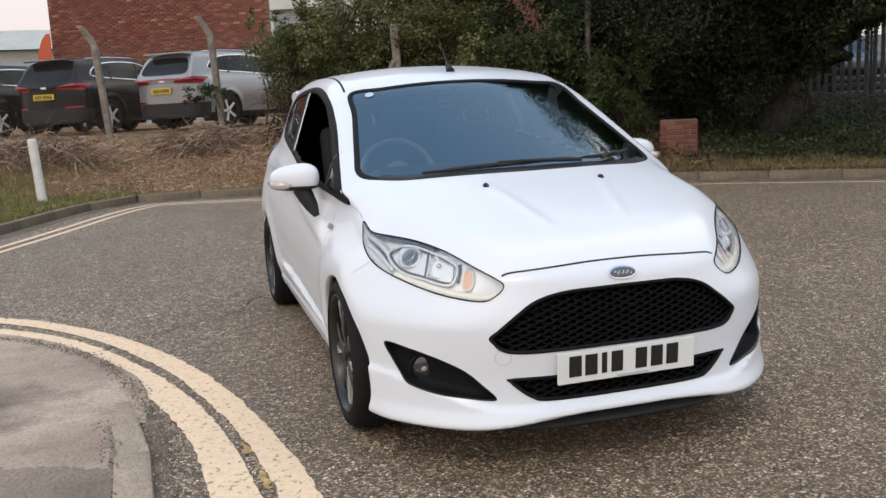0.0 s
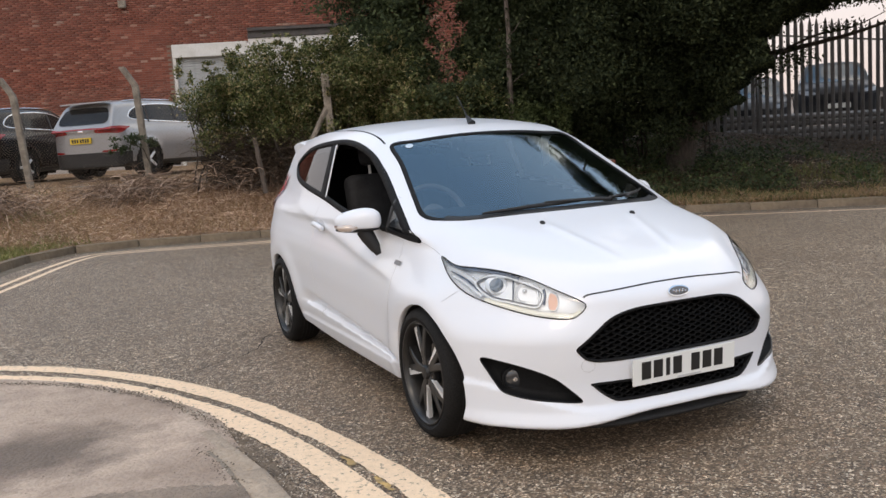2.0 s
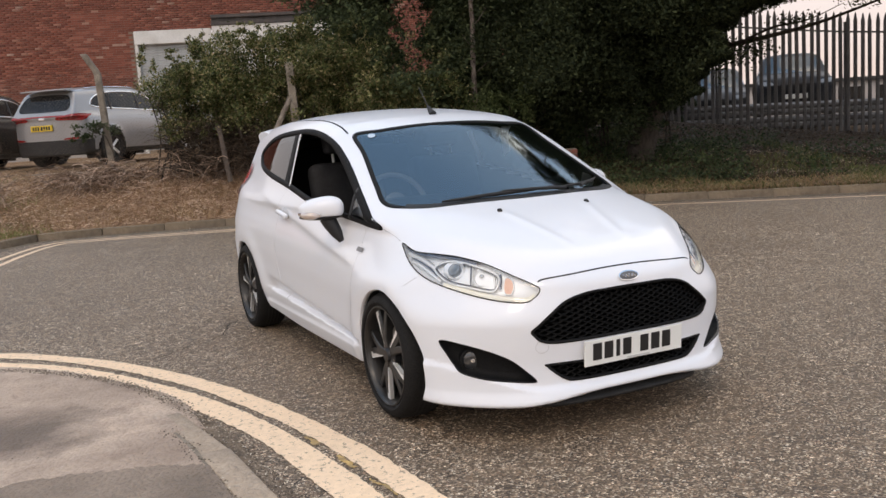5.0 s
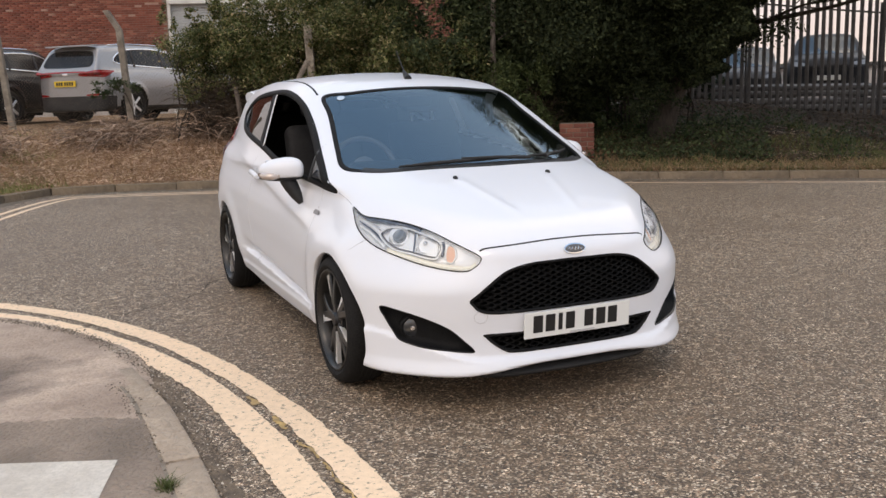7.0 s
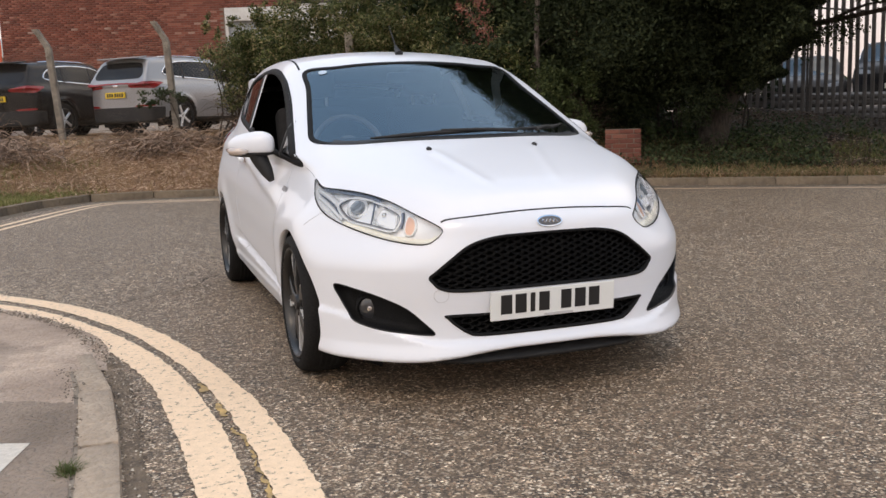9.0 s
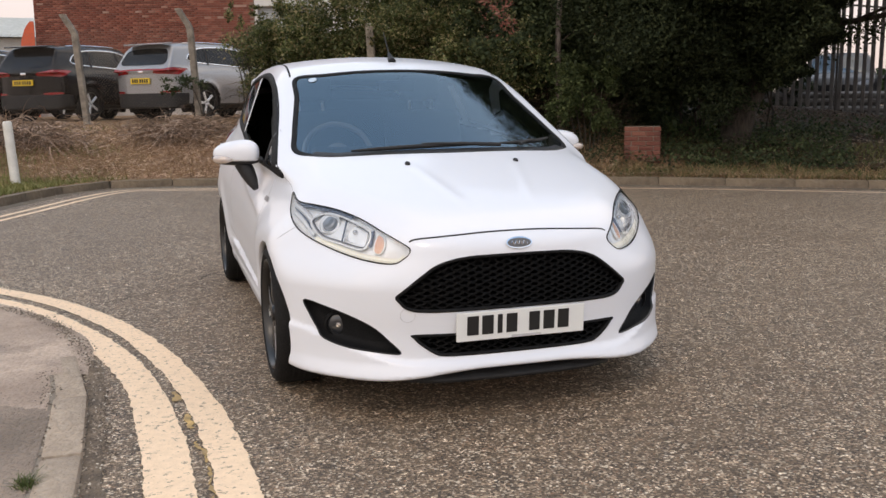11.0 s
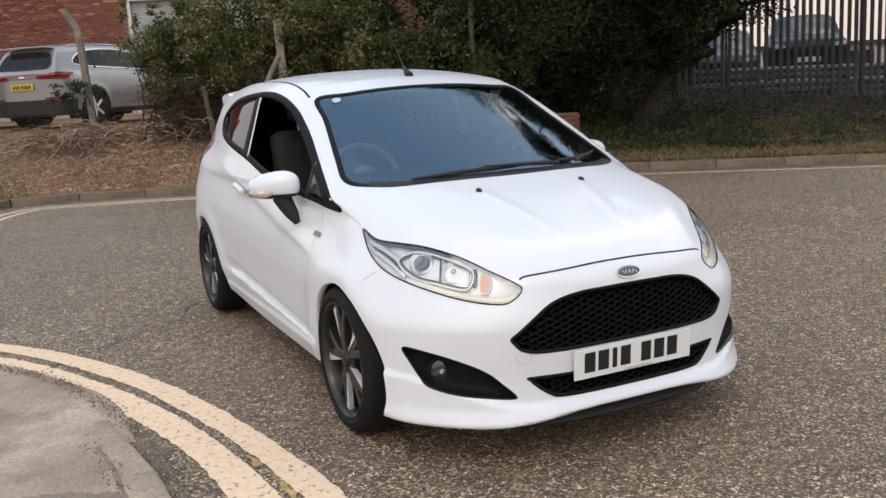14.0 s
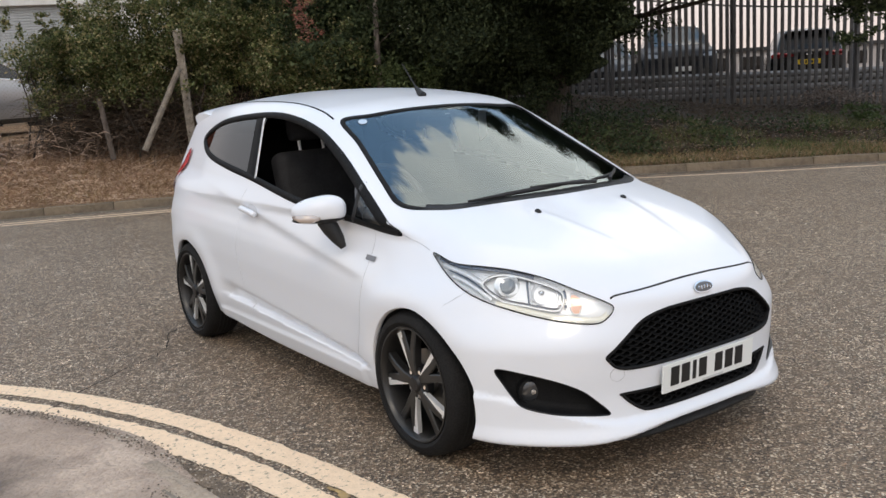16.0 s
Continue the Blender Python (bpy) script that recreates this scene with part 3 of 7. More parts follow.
def strip_pane(name, line, plane, level, mat, flip=1, cols=26, rows_n=9, lo=None, hi=None):
    """A pane between the lower and the upper edge of an outline, column by column; lo and hi cut it to a slanted stretch."""
    a, b = line[:, 0].min() + .004, line[:, 0].max() - .004
    edges = []
    for k in range(cols + 1):
        s = k / cols
        ends = []
        for v in (0, 1):
            c0 = a if lo is None else lo[v]
            c1 = b if hi is None else hi[v]
            ends.append(c0 + (c1 - c0) * s)
        u0 = sum(ends) / 2
        vs = []
        for (x0, y0), (x1, y1) in zip(line, np.roll(line, -1, 0)):
            if (x0 > u0) != (x1 > u0):
                vs.append(y0 + (y1 - y0) * (u0 - x0) / (x1 - x0))
        if len(vs) < 2:
            continue
        edges.append((u0, min(vs), max(vs)))
    rows = [lay(np.array([(u, p + (q - p) * s) for u, p, q in edges]), plane, level, flip) for s in np.linspace(0, 1, rows_n)]
    return outwards(grid_mesh(name, rows, mat, False, flip < 0))


def band_mesh(name, line, plane, level, inner, outer, mat, flip=1, closed=True, lip=.004):
    rows = [lay(offset_line(line, q, closed), plane, lv, flip) for q, lv in ((inner, level - lip), (inner + .0015, level), (outer - .0015, level), (outer, level - lip))]
    return outwards(grid_mesh(name, rows, mat, closed, flip < 0))


car = thing("hatchback_car", "white three-door hatchback car with black grille and dark alloy wheels", "car")


body_v, body_q = surface_nets(car_f, (-1.0, -1.0, .1), (1.0, 3.3, 1.56), .0145)
mid_q = body_v[body_q].mean(1)
nor_q = car_normal(mid_q)
gone = np.zeros(len(body_q), bool)
left_m = mid_q * [-1, 1, 1]
holes = []   # outline, plane, side, faces that it takes away
for line in (GRILLE, LOW_GRILLE):
    holes.append((line, FRONT, 1, inside(line, mid_q[:, [0, 2]]) & (mid_q[:, 1] < -.6)))
holes.append((SCREEN, ABOVE, 1, inside(SCREEN, mid_q[:, :2]) & (mid_q[:, 2] > .9)))
gone |= inside(offset_line(HATCH, -.01), mid_q[:, [0, 2]]) & (mid_q[:, 1] > 2.6)
for q, flip in ((mid_q, 1), (left_m, -1)):
    holes.append((WINDOWS, SIDE, flip, inside(WINDOWS, q[:, 1:]) & (q[:, 0] < -.4)))
    s = q @ np.stack([CORNER[0], CORNER[1]], 1)
    for line in (HEADLAMP, FOG):
        holes.append((line, CORNER, flip, inside(line, s) & (q[:, 0] < -.3) & (q[:, 1] < .1)))
for h in holes:
    gone |= h[3]
arch_of = np.stack([np.hypot(mid_q[:, 1] - ya, mid_q[:, 2] - za) - ra for ya, za, ra in ARCHES], 1)
arch = ((arch_of < 0).any(1) & (np.abs(mid_q[:, 0]) > .5)) | ((mid_q[:, 2] < .3) & (nor_q[:, 2] < -.9) & (np.abs(mid_q[:, 0]) > .5) & (arch_of < .02).any(1))
gone |= arch
# the rims of the arches: open edges drawn onto the circle
keep = np.where(~gone)[0]
near_arch = np.unique(body_q[arch].ravel())
stay = np.zeros(len(body_v), bool)
stay[body_q[keep].ravel()] = True
rim = near_arch[stay[near_arch]]
for ya, za, ra in ARCHES:
    d = body_v[rim][:, 1:] - [ya, za]
    r = np.linalg.norm(d, axis=1)
    ok = np.abs(r - ra) < .06
    who = rim[ok]
    body_v[who, 1:] = [ya, za] + d[ok] / r[ok][:, None] * ra
    target = np.c_[np.sign(body_v[who, 0]) * 1.2, body_v[who, 1:]]
    body_v[who] = on_skin(target, np.c_[-np.sign(target[:, :1]), 0 * target[:, 1:]], 0, .8)
# edges of the other openings drawn onto their outlines
for line, plane, flip, mask in holes:
    taken = np.unique(body_q[mask].ravel())
    who = taken[stay[taken]]
    p = body_v[who] * [flip, 1, 1]
    flat = np.stack([p @ plane[0], p @ plane[1]], 1)
    a, b = line, np.roll(line, -1, 0)
    ab = b - a
    t = np.clip(((flat[:, None] - a) * ab).sum(-1) / np.maximum((ab * ab).sum(-1), 1e-12), 0, 1)
    foot = a + ab * t[..., None]
    best = ((foot - flat[:, None]) ** 2).sum(-1).argmin(1)
    body_v[who] = lay(foot[np.arange(len(who)), best], plane, 0, flip)
body_n = car_normal(body_v)


def panel(name, mask, mat, label=""):
    """One panel of the skin, with the skin's true normals."""
    q = body_q[mask & ~gone]
    used, back = np.unique(q.ravel(), return_inverse=True)
    me = many(name, body_v[used], back.reshape(q.shape), mat)
    me.polygons.foreach_set("use_smooth", np.ones(len(me.polygons), bool))
    if len(me.vertices) == len(used):
        me.normals_split_custom_set_from_vertices(body_n[used])
    return part(name, me, None, car, label)


X, Y, Z = mid_q.T
hood_edge = np.interp(np.abs(X), [0, .2, .38, .42], [-.74, -.733, -.703, -.69])
wing_x = np.interp(Y, [-.7, -.45, -.07, .17, .4], [.41, .57, .735, .765, .775])
is_bonnet = (Y > hood_edge) & (Y < .35) & (np.abs(X) < wing_x) & (nor_q[:, 2] > .3) & (Z < 1.05)
is_bumper = ~is_bonnet & ((Y < -.335) & (Z < .66 + .12 * step01(Y, -.7, -.35)) | (Y < -.68))
is_wing = ~is_bonnet & ~is_bumper & (Y < .335) & (Z < 1.05)
is_roof = (Z > 1.28) & (nor_q[:, 2] > .5)
is_door = ~(is_bonnet | is_bumper | is_wing | is_roof) & (Y < 1.60) & (np.abs(X) > .45)
is_tail = ~(is_bonnet | is_bumper | is_wing | is_roof | is_door) & (Y > 2.75) & (np.abs(X) < .62)
rest = ~(is_bonnet | is_bumper | is_wing | is_roof | is_door | is_tail)
panel("bonnet", is_bonnet, white_paint)
panel("front_bumper", is_bumper, white_paint)
panel("roof", is_roof, white_paint)
panel("tailgate", is_tail, white_paint)
for sgn in (-1, 1):
    panel("front_wing", is_wing & (X * sgn > 0), white_paint)
    panel("door", is_door & (X * sgn > 0), white_paint)
    panel("rear_quarter", rest & (X * sgn > 0), white_paint)

# arch lips and black wells
for ya, za, ra in ARCHES:
    for sgn in (-1, 1):
        ang = np.linspace(radians(-22), radians(202), 60)
        ring = np.stack([0 * ang - 1.2, ya + ra * np.cos(ang), za + ra * np.sin(ang)], 1)
        ring = ring[ring[:, 2] > floor_z(ring[:, 1]) + .005]
        edge = on_skin(ring, np.broadcast_to([1., 0, 0], ring.shape), 0, .8)
        rows = []
        for dx, dr in ((0, 0), (.008, -.004), (.02, -.004), (.03, .004)):
            p = edge.copy()
            p[:, 0] += dx
            p[:, 1:] = [ya, za] + (p[:, 1:] - [ya, za]) * (1 + dr / ra)
            p[:, 0] *= -sgn
            rows.append(p)
        part("arch_lip", grid_mesh("arch_lip", rows, white_paint, False, sgn > 0), None, car)
        rows = []
        for x, r in ((-.84, ra + .006), (-.55, ra + .006), (-.55, .02)):
            a2 = np.linspace(radians(-40), radians(220), 40)
            rows.append(np.stack([0 * a2 + x * -sgn, ya + r * np.cos(a2), za + r * np.sin(a2)], 1))
        rows[0] = edge[np.linspace(0, len(edge) - 1, 40).astype(int)] * [-sgn, 1, 1] + [sgn * -.03 * -1 * -1, 0, 0]
        part("wheel_well", grid_mesh("wheel_well", rows[:], well_mat, False), None, car)

# underside
bm = bmesh.new()
box(bm, pose(0, 1.3, .24), (1.15, 3.3, .03), .01)
part("underbody", bm, well_mat, car)

# glass and its rubber
SKIN[0] = glasshouse_f
part("windscreen", pane_mesh("windscreen", SCREEN, ABOVE, -.003, screen_glass, 1, 14), None, car, "tinted windscreen reflecting sky").visible_shadow = False
SKIN[0] = car_f
part("windscreen_surround", band_mesh("windscreen_surround", SCREEN, ABOVE, .0012, -.022, .005, matte_trim), None, car)
HATCH_PLANE = (np.array([-1., 0, 0]), np.array([0, 0, 1.]), np.array([0, -1., 0]), 3.6)
part("rear_window", pane_mesh("rear_window", HATCH, HATCH_PLANE, -.003, hatch_glass), None, car)
cut = WINDOWS
for sgn in (1, -1):
    if sgn < 0:
        part("door_window", strip_pane("door_window", cut, SIDE, -.004, side_glass, sgn, 40, 9, None, (1.60, 1.60)), None, car)
    else:   # the driver's window is wound down; its small fixed pane stays
        part("door_window", strip_pane("door_window", cut, SIDE, -.004, side_glass, sgn, 14, 7, None, (.475, .475)), None, car, "fixed corner pane before the open driver's window")
    part("quarter_window", strip_pane("quarter_window", cut, SIDE, -.004, dark_glass, sgn, 30, 9, (1.60, 1.60), None), None, car, "darkened rear quarter window")
    part("window_surround", band_mesh("window_surround", cut, SIDE, .0012, -.026, .006, matte_trim, sgn), None, car)
    post = loop_curve([(1.588, 1.05), (1.62, 1.20), (1.655, 1.36)], 8, False)
    part("door_pillar", band_mesh("door_pillar", post, SIDE, .000, -.03, .075, matte_trim, sgn, False), None, car)
    part("bright_strip", band_mesh("bright_strip", loop_curve([(1.53, 1.045), (1.575, 1.20), (1.622, 1.352)], 8, False), SIDE, .003, -.002, .014, Mat("satin_strip", (.55, .55, .55), .4, .5), sgn, False), None, car, "bright strip on the door pillar")
    mirror_post = loop_curve([(.47, .90), (.475, .98), (.485, 1.09)], 8, False)
    part("quarter_bar", band_mesh("quarter_bar", mirror_post, SIDE, .0, -.012, .012, black_plastic, sgn, False), None, car)

# shut lines
def seam(name, pts, plane, flip=1, w=.004, mat=None):
    part(name, band_mesh(name, loop_curve(pts, 8, False), plane, .0012, -w / 2, w / 2, mat or black_plastic, flip, False, .003), None, car)


seam("bonnet_gap", [(-.405, .682), (-.36, .694), (-.157, .708), (.0, .711), (.157, .708), (.36, .694), (.405, .682)], FRONT, 1, .007)
for sgn in (1, -1):
    seam("wing_gap", [(.15, .880), (.08, .862), (.01, .846), (-.035, .834)], SIDE, sgn, .003, Mat("wing_gap_shade", (.22, .22, .23), .5))
    seam("door_gap", [(.335, .88), (.325, .80), (.325, .70), (.35, .50), (.40, .36), (.415, .30)], SIDE, sgn, .003, Mat("front_gap_shade", (.35, .35, .36), .5))
    seam("door_gap", [(1.605, .985), (1.66, .85), (1.68, .65), (1.64, .45), (1.58, .32)], SIDE, sgn, .003, Mat("rear_gap_shade", (.40, .40, .41), .5))
    seam("bumper_gap", [(-.245, .66), (-.262, .672), (-.287, .693), (-.316, .716)], SIDE, sgn, .0025, Mat("bumper_gap_shade", (.42, .42, .43), .5))
    seam("roof_ditch", [(-.575, .97), (-.565, 1.1), (-.545, 1.35), (-.53, 1.8), (-.51, 2.3)], ABOVE, sgn, .012, matte_trim)

# ---- grilles: frame, dark back, honeycomb ----
def recess(name, line, plane, depth, mat, flip=1, shrink=.93):
    mid = line.mean(0)
    rows = [lay(line, plane, -.001, flip), lay(mid + (line - mid) * .985, plane, -depth * .5, flip)]
    rows += [lay(mid + (line - mid) * shrink * s, plane, -depth, flip) for s in (1, .7, .4, .04)]
    return part(name, grid_mesh(name, rows, mat, True, flip < 0, True), None, car)


grille_net = worn("grille_plastic", (.004, .004, .004), (.007, .007, .007), 30, .6, .0003, 300)
grille_net.set("Specular IOR Level", .15)
for line, name in ((GRILLE, "grille"), (LOW_GRILLE, "lower_grille")):
    back = recess(name, line, FRONT, .05, well_mat)
    part("grille_frame", band_mesh("grille_frame", line, FRONT, .003, -.009, .004, matte_trim, lip=.012), None, car)
    lo, hi = line.min(0), line.max(0)
    cx, cz = .028, .0115
    cells_in = []
    for row in range(int((hi[1] - lo[1]) / cz) + 2):
        z = lo[1] + row * cz
        for col in range(int((hi[0] - lo[0]) / cx / 2) + 2):
            x = lo[0] + (2 * col - row % 2) * cx
            cells_in.append([(x + cx * .98 * math.cos(a), z + cz * .95 * math.sin(a)) for a in np.linspace(0, 2 * math.pi, 7)[:-1]])
    hexa = np.array(cells_in)
    hexa = hexa[inside(offset_line(line, .004), hexa.reshape(-1, 2)).reshape(-1, 6).all(1)]
    inner = hexa.mean(1, keepdims=True) + (hexa - hexa.mean(1, keepdims=True)) * .72
    rings = [lay(hexa.reshape(-1, 2), FRONT, -.012), lay(inner.reshape(-1, 2), FRONT, -.015), lay(inner.reshape(-1, 2), FRONT, -.045)]
    bars_v, bars_f, total_v = np.concatenate(rings), [], len(hexa) * 6
    for k in range(len(hexa)):
        for r in range(2):
            for i in range(6):
                j = (i + 1) % 6
                bars_f.append((r * total_v + 6 * k + i, r * total_v + 6 * k + j, (r + 1) * total_v + 6 * k + j, (r + 1) * total_v + 6 * k + i))
    part("honeycomb", raw("honeycomb", bars_v, bars_f, grille_net), None, back)

# ---- headlamps and fog lamps ----
lamp_bowl = Mat("lamp_reflector", (.95, .96, .97), .35, .18, .5, .3)
lamp_strip = Mat("daylight_strip", (.85, .84, .76), .3)
lamp_strip.set("Emission Color", (1, .95, .82, 1)), lamp_strip.set("Emission Strength", .10)
lens_eye = Mat("projector_lens", (.22, .25, .28), .05, .2, coat=1)


def corner_at(s, z, level, flip):
    return Vector(lay(np.array([[s, z]]), CORNER, level, flip)[0])


def tuck(bm):
    """Keep the lamp's innards below its lens."""
    p = np.array([v.co for v in bm.verts])
    over = np.maximum(car_f(*p.T) + .006, 0)
    for v, q in zip(bm.verts, p - car_normal(p) * over[:, None]):
        v.co = q
    return bm


lamp_chrome = Mat("lamp_chrome", (.95, .96, .97), .25, .35)
lamp_dark = Mat("lamp_shadow_trim", (.17, .20, .26), .25, .2, coat=.4)
amber_lens = Mat("amber_chamber", (.82, .48, .35), .25, .1, coat=.6)
for sgn in (1, -1):
    lamp = recess("headlamp", HEADLAMP, CORNER, .030, lamp_bowl, sgn, .955)
    part("lens", pane_mesh("lens", offset_line(HEADLAMP, -.003), CORNER, .002, lamp_glass, sgn, 10), None, lamp).visible_shadow = False
    part("lamp_border", band_mesh("lamp_border", HEADLAMP, CORNER, .003, -.0028, .0018, matte_trim, sgn), None, lamp)
    c = corner_at(-.172, .724, -.034, sgn)
    out_n = Vector(car_normal(np.array([c]))[0])
    ahead = (out_n + Vector((0, -1.2, 0))).normalized()
    m = Matrix.Translation(c) @ ahead.to_track_quat("Z", "Y").to_matrix().to_4x4()
    bm = bmesh.new()
    lathe(bm, [(.047, -.01), (.044, .024), (.040, .028), (.035, .018), (.030, .012)], m, 32)
    part("projector_ring", tuck(bm), lamp_chrome, lamp, smooth=40)
    bm = bmesh.new()
    lathe(bm, [(.031, .010), (.028, .022), (.020, .029), (.010, .033), (.001, .034)], m, 32)
    part("projector", tuck(bm), lens_eye, lamp, smooth=60)
    # the main beam: a deep bowl cut into upright facets
    c2 = corner_at(-.045, .700, -.036, sgn)
    n2 = (Vector(car_normal(np.array([c2]))[0]) + Vector((0, -1.0, 0))).normalized()
    m2 = Matrix.Translation(c2) @ n2.to_track_quat("Z", "Y").to_matrix().to_4x4()
    bm = bmesh.new()
    lathe(bm, [(.046, .022), (.040, .006), (.026, -.006), (.012, -.010)], m2, 9)
    part("main_beam", tuck(bm), lamp_chrome, lamp)
    bm = bmesh.new()
    lathe(bm, [(.012, -.010), (.010, .012), (.006, .018), (.001, .019)], m2, 16)
    part("bulb_cap", tuck(bm), chrome, lamp, smooth=60)
    for k, (cs, top, low) in enumerate(((-.098, .752, .668), (-.088, .750, .665), (.012, .724, .648))):
        bm = bmesh.new()
        rod(bm, corner_at(cs, top, -.020, sgn), corner_at(cs + .012, low, -.020, sgn), .0045, .003, 8)
        part("chamber_rib", tuck(bm), lamp_chrome if k else lamp_dark, lamp, smooth=60)
    line = loop_curve([(-.21, .672), (-.12, .652), (0, .627), (.10, .615), (.165, .613), (.196, .630)], 6, False)
    part("light_strip", band_mesh("light_strip", line, CORNER, -.008, -.008, .009, lamp_strip, sgn, False, .012), None, lamp)
    for line, wide, mat, name in (
            ([(-.445, .812), (-.37, .794), (-.27, .786), (-.16, .774), (-.07, .752)], .008, lamp_dark, "upper_trim"),
            ([(-.425, .790), (-.34, .770), (-.285, .748), (-.262, .735)], .008, lamp_chrome, "trim_fin"),
            ([(-.385, .760), (-.32, .738), (-.27, .712), (-.225, .684)], .007, lamp_chrome, "trim_fin"),
            ([(-.40, .775), (-.33, .754), (-.285, .733), (-.245, .706)], .0018, lamp_dark, "fin_gap")):
        part(name, band_mesh(name, loop_curve(line, 6, False), CORNER, -.011, -wide, wide, mat, sgn, False, .014), None, lamp)
    inner = turned_left(loop_curve([(-.262, .732), (-.225, .760), (-.157, .764), (-.06, .742), (.02, .715), (.040, .690), (.030, .655), (.0, .646), (-.09, .662), (-.19, .682)], 5))
    part("lamp_bezel", band_mesh("lamp_bezel", inner, CORNER, -.010, -.005, .004, lamp_chrome, sgn, True, .010), None, lamp)
    part("bezel_edge", band_mesh("bezel_edge", inner, CORNER, -.012, -.0085, -.005, Mat("bezel_grey", (.24, .24, .26), .3, .4), sgn, True, .012), None, lamp)
    # the indicator: an amber chamber beside a dark divider
    wedge = turned_left(loop_curve([(.068, .698), (.094, .688), (.104, .660), (.094, .634), (.070, .638), (.062, .668)], 5))
    part("indicator", pane_mesh("indicator", wedge, CORNER, -.018, amber_lens, sgn, 6), None, lamp, "amber indicator chamber")
    part("indicator_rim", band_mesh("indicator_rim", wedge, CORNER, -.016, -.003, .003, lamp_chrome, sgn, True, .010), None, lamp)
    part("divider", band_mesh("divider", loop_curve([(.038, .712), (.046, .690), (.046, .655)], 5, False), CORNER, -.012, -.0045, .0045, lamp_dark, sgn, False, .012), None, lamp)
    fog = recess("fog_recess", FOG, CORNER, .055, matte_trim, sgn, .80)
    part("fog_frame", band_mesh("fog_frame", FOG, CORNER, .001, -.004, .002, black_gloss, sgn, lip=.006), None, fog)
    c = corner_at(-.085, .352, -.060, sgn)
    ahead2 = Vector((-.35 * sgn, -.94, 0)).normalized()
    m = Matrix.Translation(c) @ ahead2.to_track_quat("Z", "Y").to_matrix().to_4x4()
    bm = bmesh.new()
    lathe(bm, [(.058, -.03), (.056, .012), (.047, .016), (.043, .004)], m, 28)
    part("fog_ring", bm, matte_trim, fog, smooth=40)
    bm = bmesh.new()
    lathe(bm, [(.044, .004), (.034, .010), (.018, .013), (.001, .014)], m, 28)
    part("fog_lens", bm, Mat("fog_glass", (.03, .032, .035), .06, 0, coat=1), fog, smooth=60)
    bm = bmesh.new()
    lathe(bm, [(.010, .010), (.009, .018), (.001, .019)], m, 16)
    part("fog_bulb", bm, chrome, fog, smooth=60)

# ---- badge, plate, towing cap ----
badge = part("badge", pane_mesh("badge", turned_left(np.array([(.052 * math.cos(a), .670 + .0205 * math.sin(a)) for a in np.linspace(0, 2 * math.pi, 33)[:-1]])), FRONT, .008, chrome, 1, 4), None, car, "chrome oval badge")
part("badge_field", pane_mesh("badge_field", turned_left(np.array([(.047 * math.cos(a), .670 + .0165 * math.sin(a)) for a in np.linspace(0, 2 * math.pi, 33)[:-1]])), FRONT, .0095, Mat("badge_grey", (.10, .10, .105), .5, .1), 1, 4), None, badge)
bm = bmesh.new()
tube(bm, [Vector(p) for p in lay(np.array([(-.032 + .0032 * i, .670 + .0062 * math.sin(i * 1.25)) for i in range(21)]), FRONT, .0105)], .0022, 6)
part("badge_stroke", bm, chrome, badge, smooth=60)
ring = turned_left(np.array([(-.43 + .026 * math.cos(a), .415 + .026 * math.sin(a)) for a in np.linspace(0, 2 * math.pi, 25)[:-1]]))
part("towing_cap", band_mesh("towing_cap", ring, FRONT, .0006, -.0012, .0012, Mat("cap_line", (.45, .45, .46), .5), lip=.001), None, car)

plate = part("number_plate", box(bmesh.new(), pose(0, -.806, .366, 4), (.52, .008, .111), .003), plate_white, car, "white number plate with dark bars")
bars = [(-.196, .046), (-.137, .046), (-.088, .020), (-.040, .044), (.052, .044), (.112, .046), (.172, .046)]
for x, w in bars:
    part("bar", box(bmesh.new(), pose(x, -.8105, .370, 4), (w, .003, .074), .002), ink, plate)
part("maker_bar", box(bmesh.new(), pose(.02, -.8085, .318, 4), (.12, .003, .008)), Mat("pale_print", (.5, .5, .5), .5), plate)

# ---- lower lip: black splitter blade under the white skirt ----
front_lip = loop_curve([(-.50, .12), (-.40, .0), (-.27, -.042), (0, -.055), (.27, -.042), (.40, .0), (.50, .12)], 6, False)
rows = []
for inset, z in ((.10, .178), (.012, .163), (.016, .147), (.12, .142)):
    p = np.stack([front_lip[:, 0] * (1 - inset * .3), front_lip[:, 1] - .742 + inset, 0 * front_lip[:, 0] + z], 1)
    rows.append(p)
part("splitter", grid_mesh("splitter", rows, black_plastic, False), None, car, "black plastic splitter blade")

# ---- washer nozzles, antenna, wipers ----
for sgn in (-1, 1):
    p = Vector(lay(np.array([[.25 * sgn, -.138]]), ABOVE, 0)[0])
    bm = bmesh.new()
    lathe(bm, [(.012, -.002), (.0115, .005), (.007, .010), (.001, .011)], Matrix.Translation(p) @ pose(0, 0, 0, 18) @ Matrix.Diagonal((1, 1.4, 1, 1)), 16)
    part("washer_nozzle", bm, black_plastic, car, smooth=60)
foot = Vector((0, 1.075, float(roof_z(1.075)) - .004))
bm = bmesh.new()
tube(bm, [foot + Vector((0, -.035, 0)), foot + Vector((0, -.005, .018)), foot + Vector((0, .03, .048))], [.022, .017, .008], 12)
mast = part("antenna", bm, black_plastic, car, smooth=60)
bm = bmesh.new()
tube(bm, [foot + Vector((0, .025, .045)), foot + Vector((-.0, .145, .172))], [.004, .0022], 8)
part("mast", bm, black_plastic, mast, smooth=60)


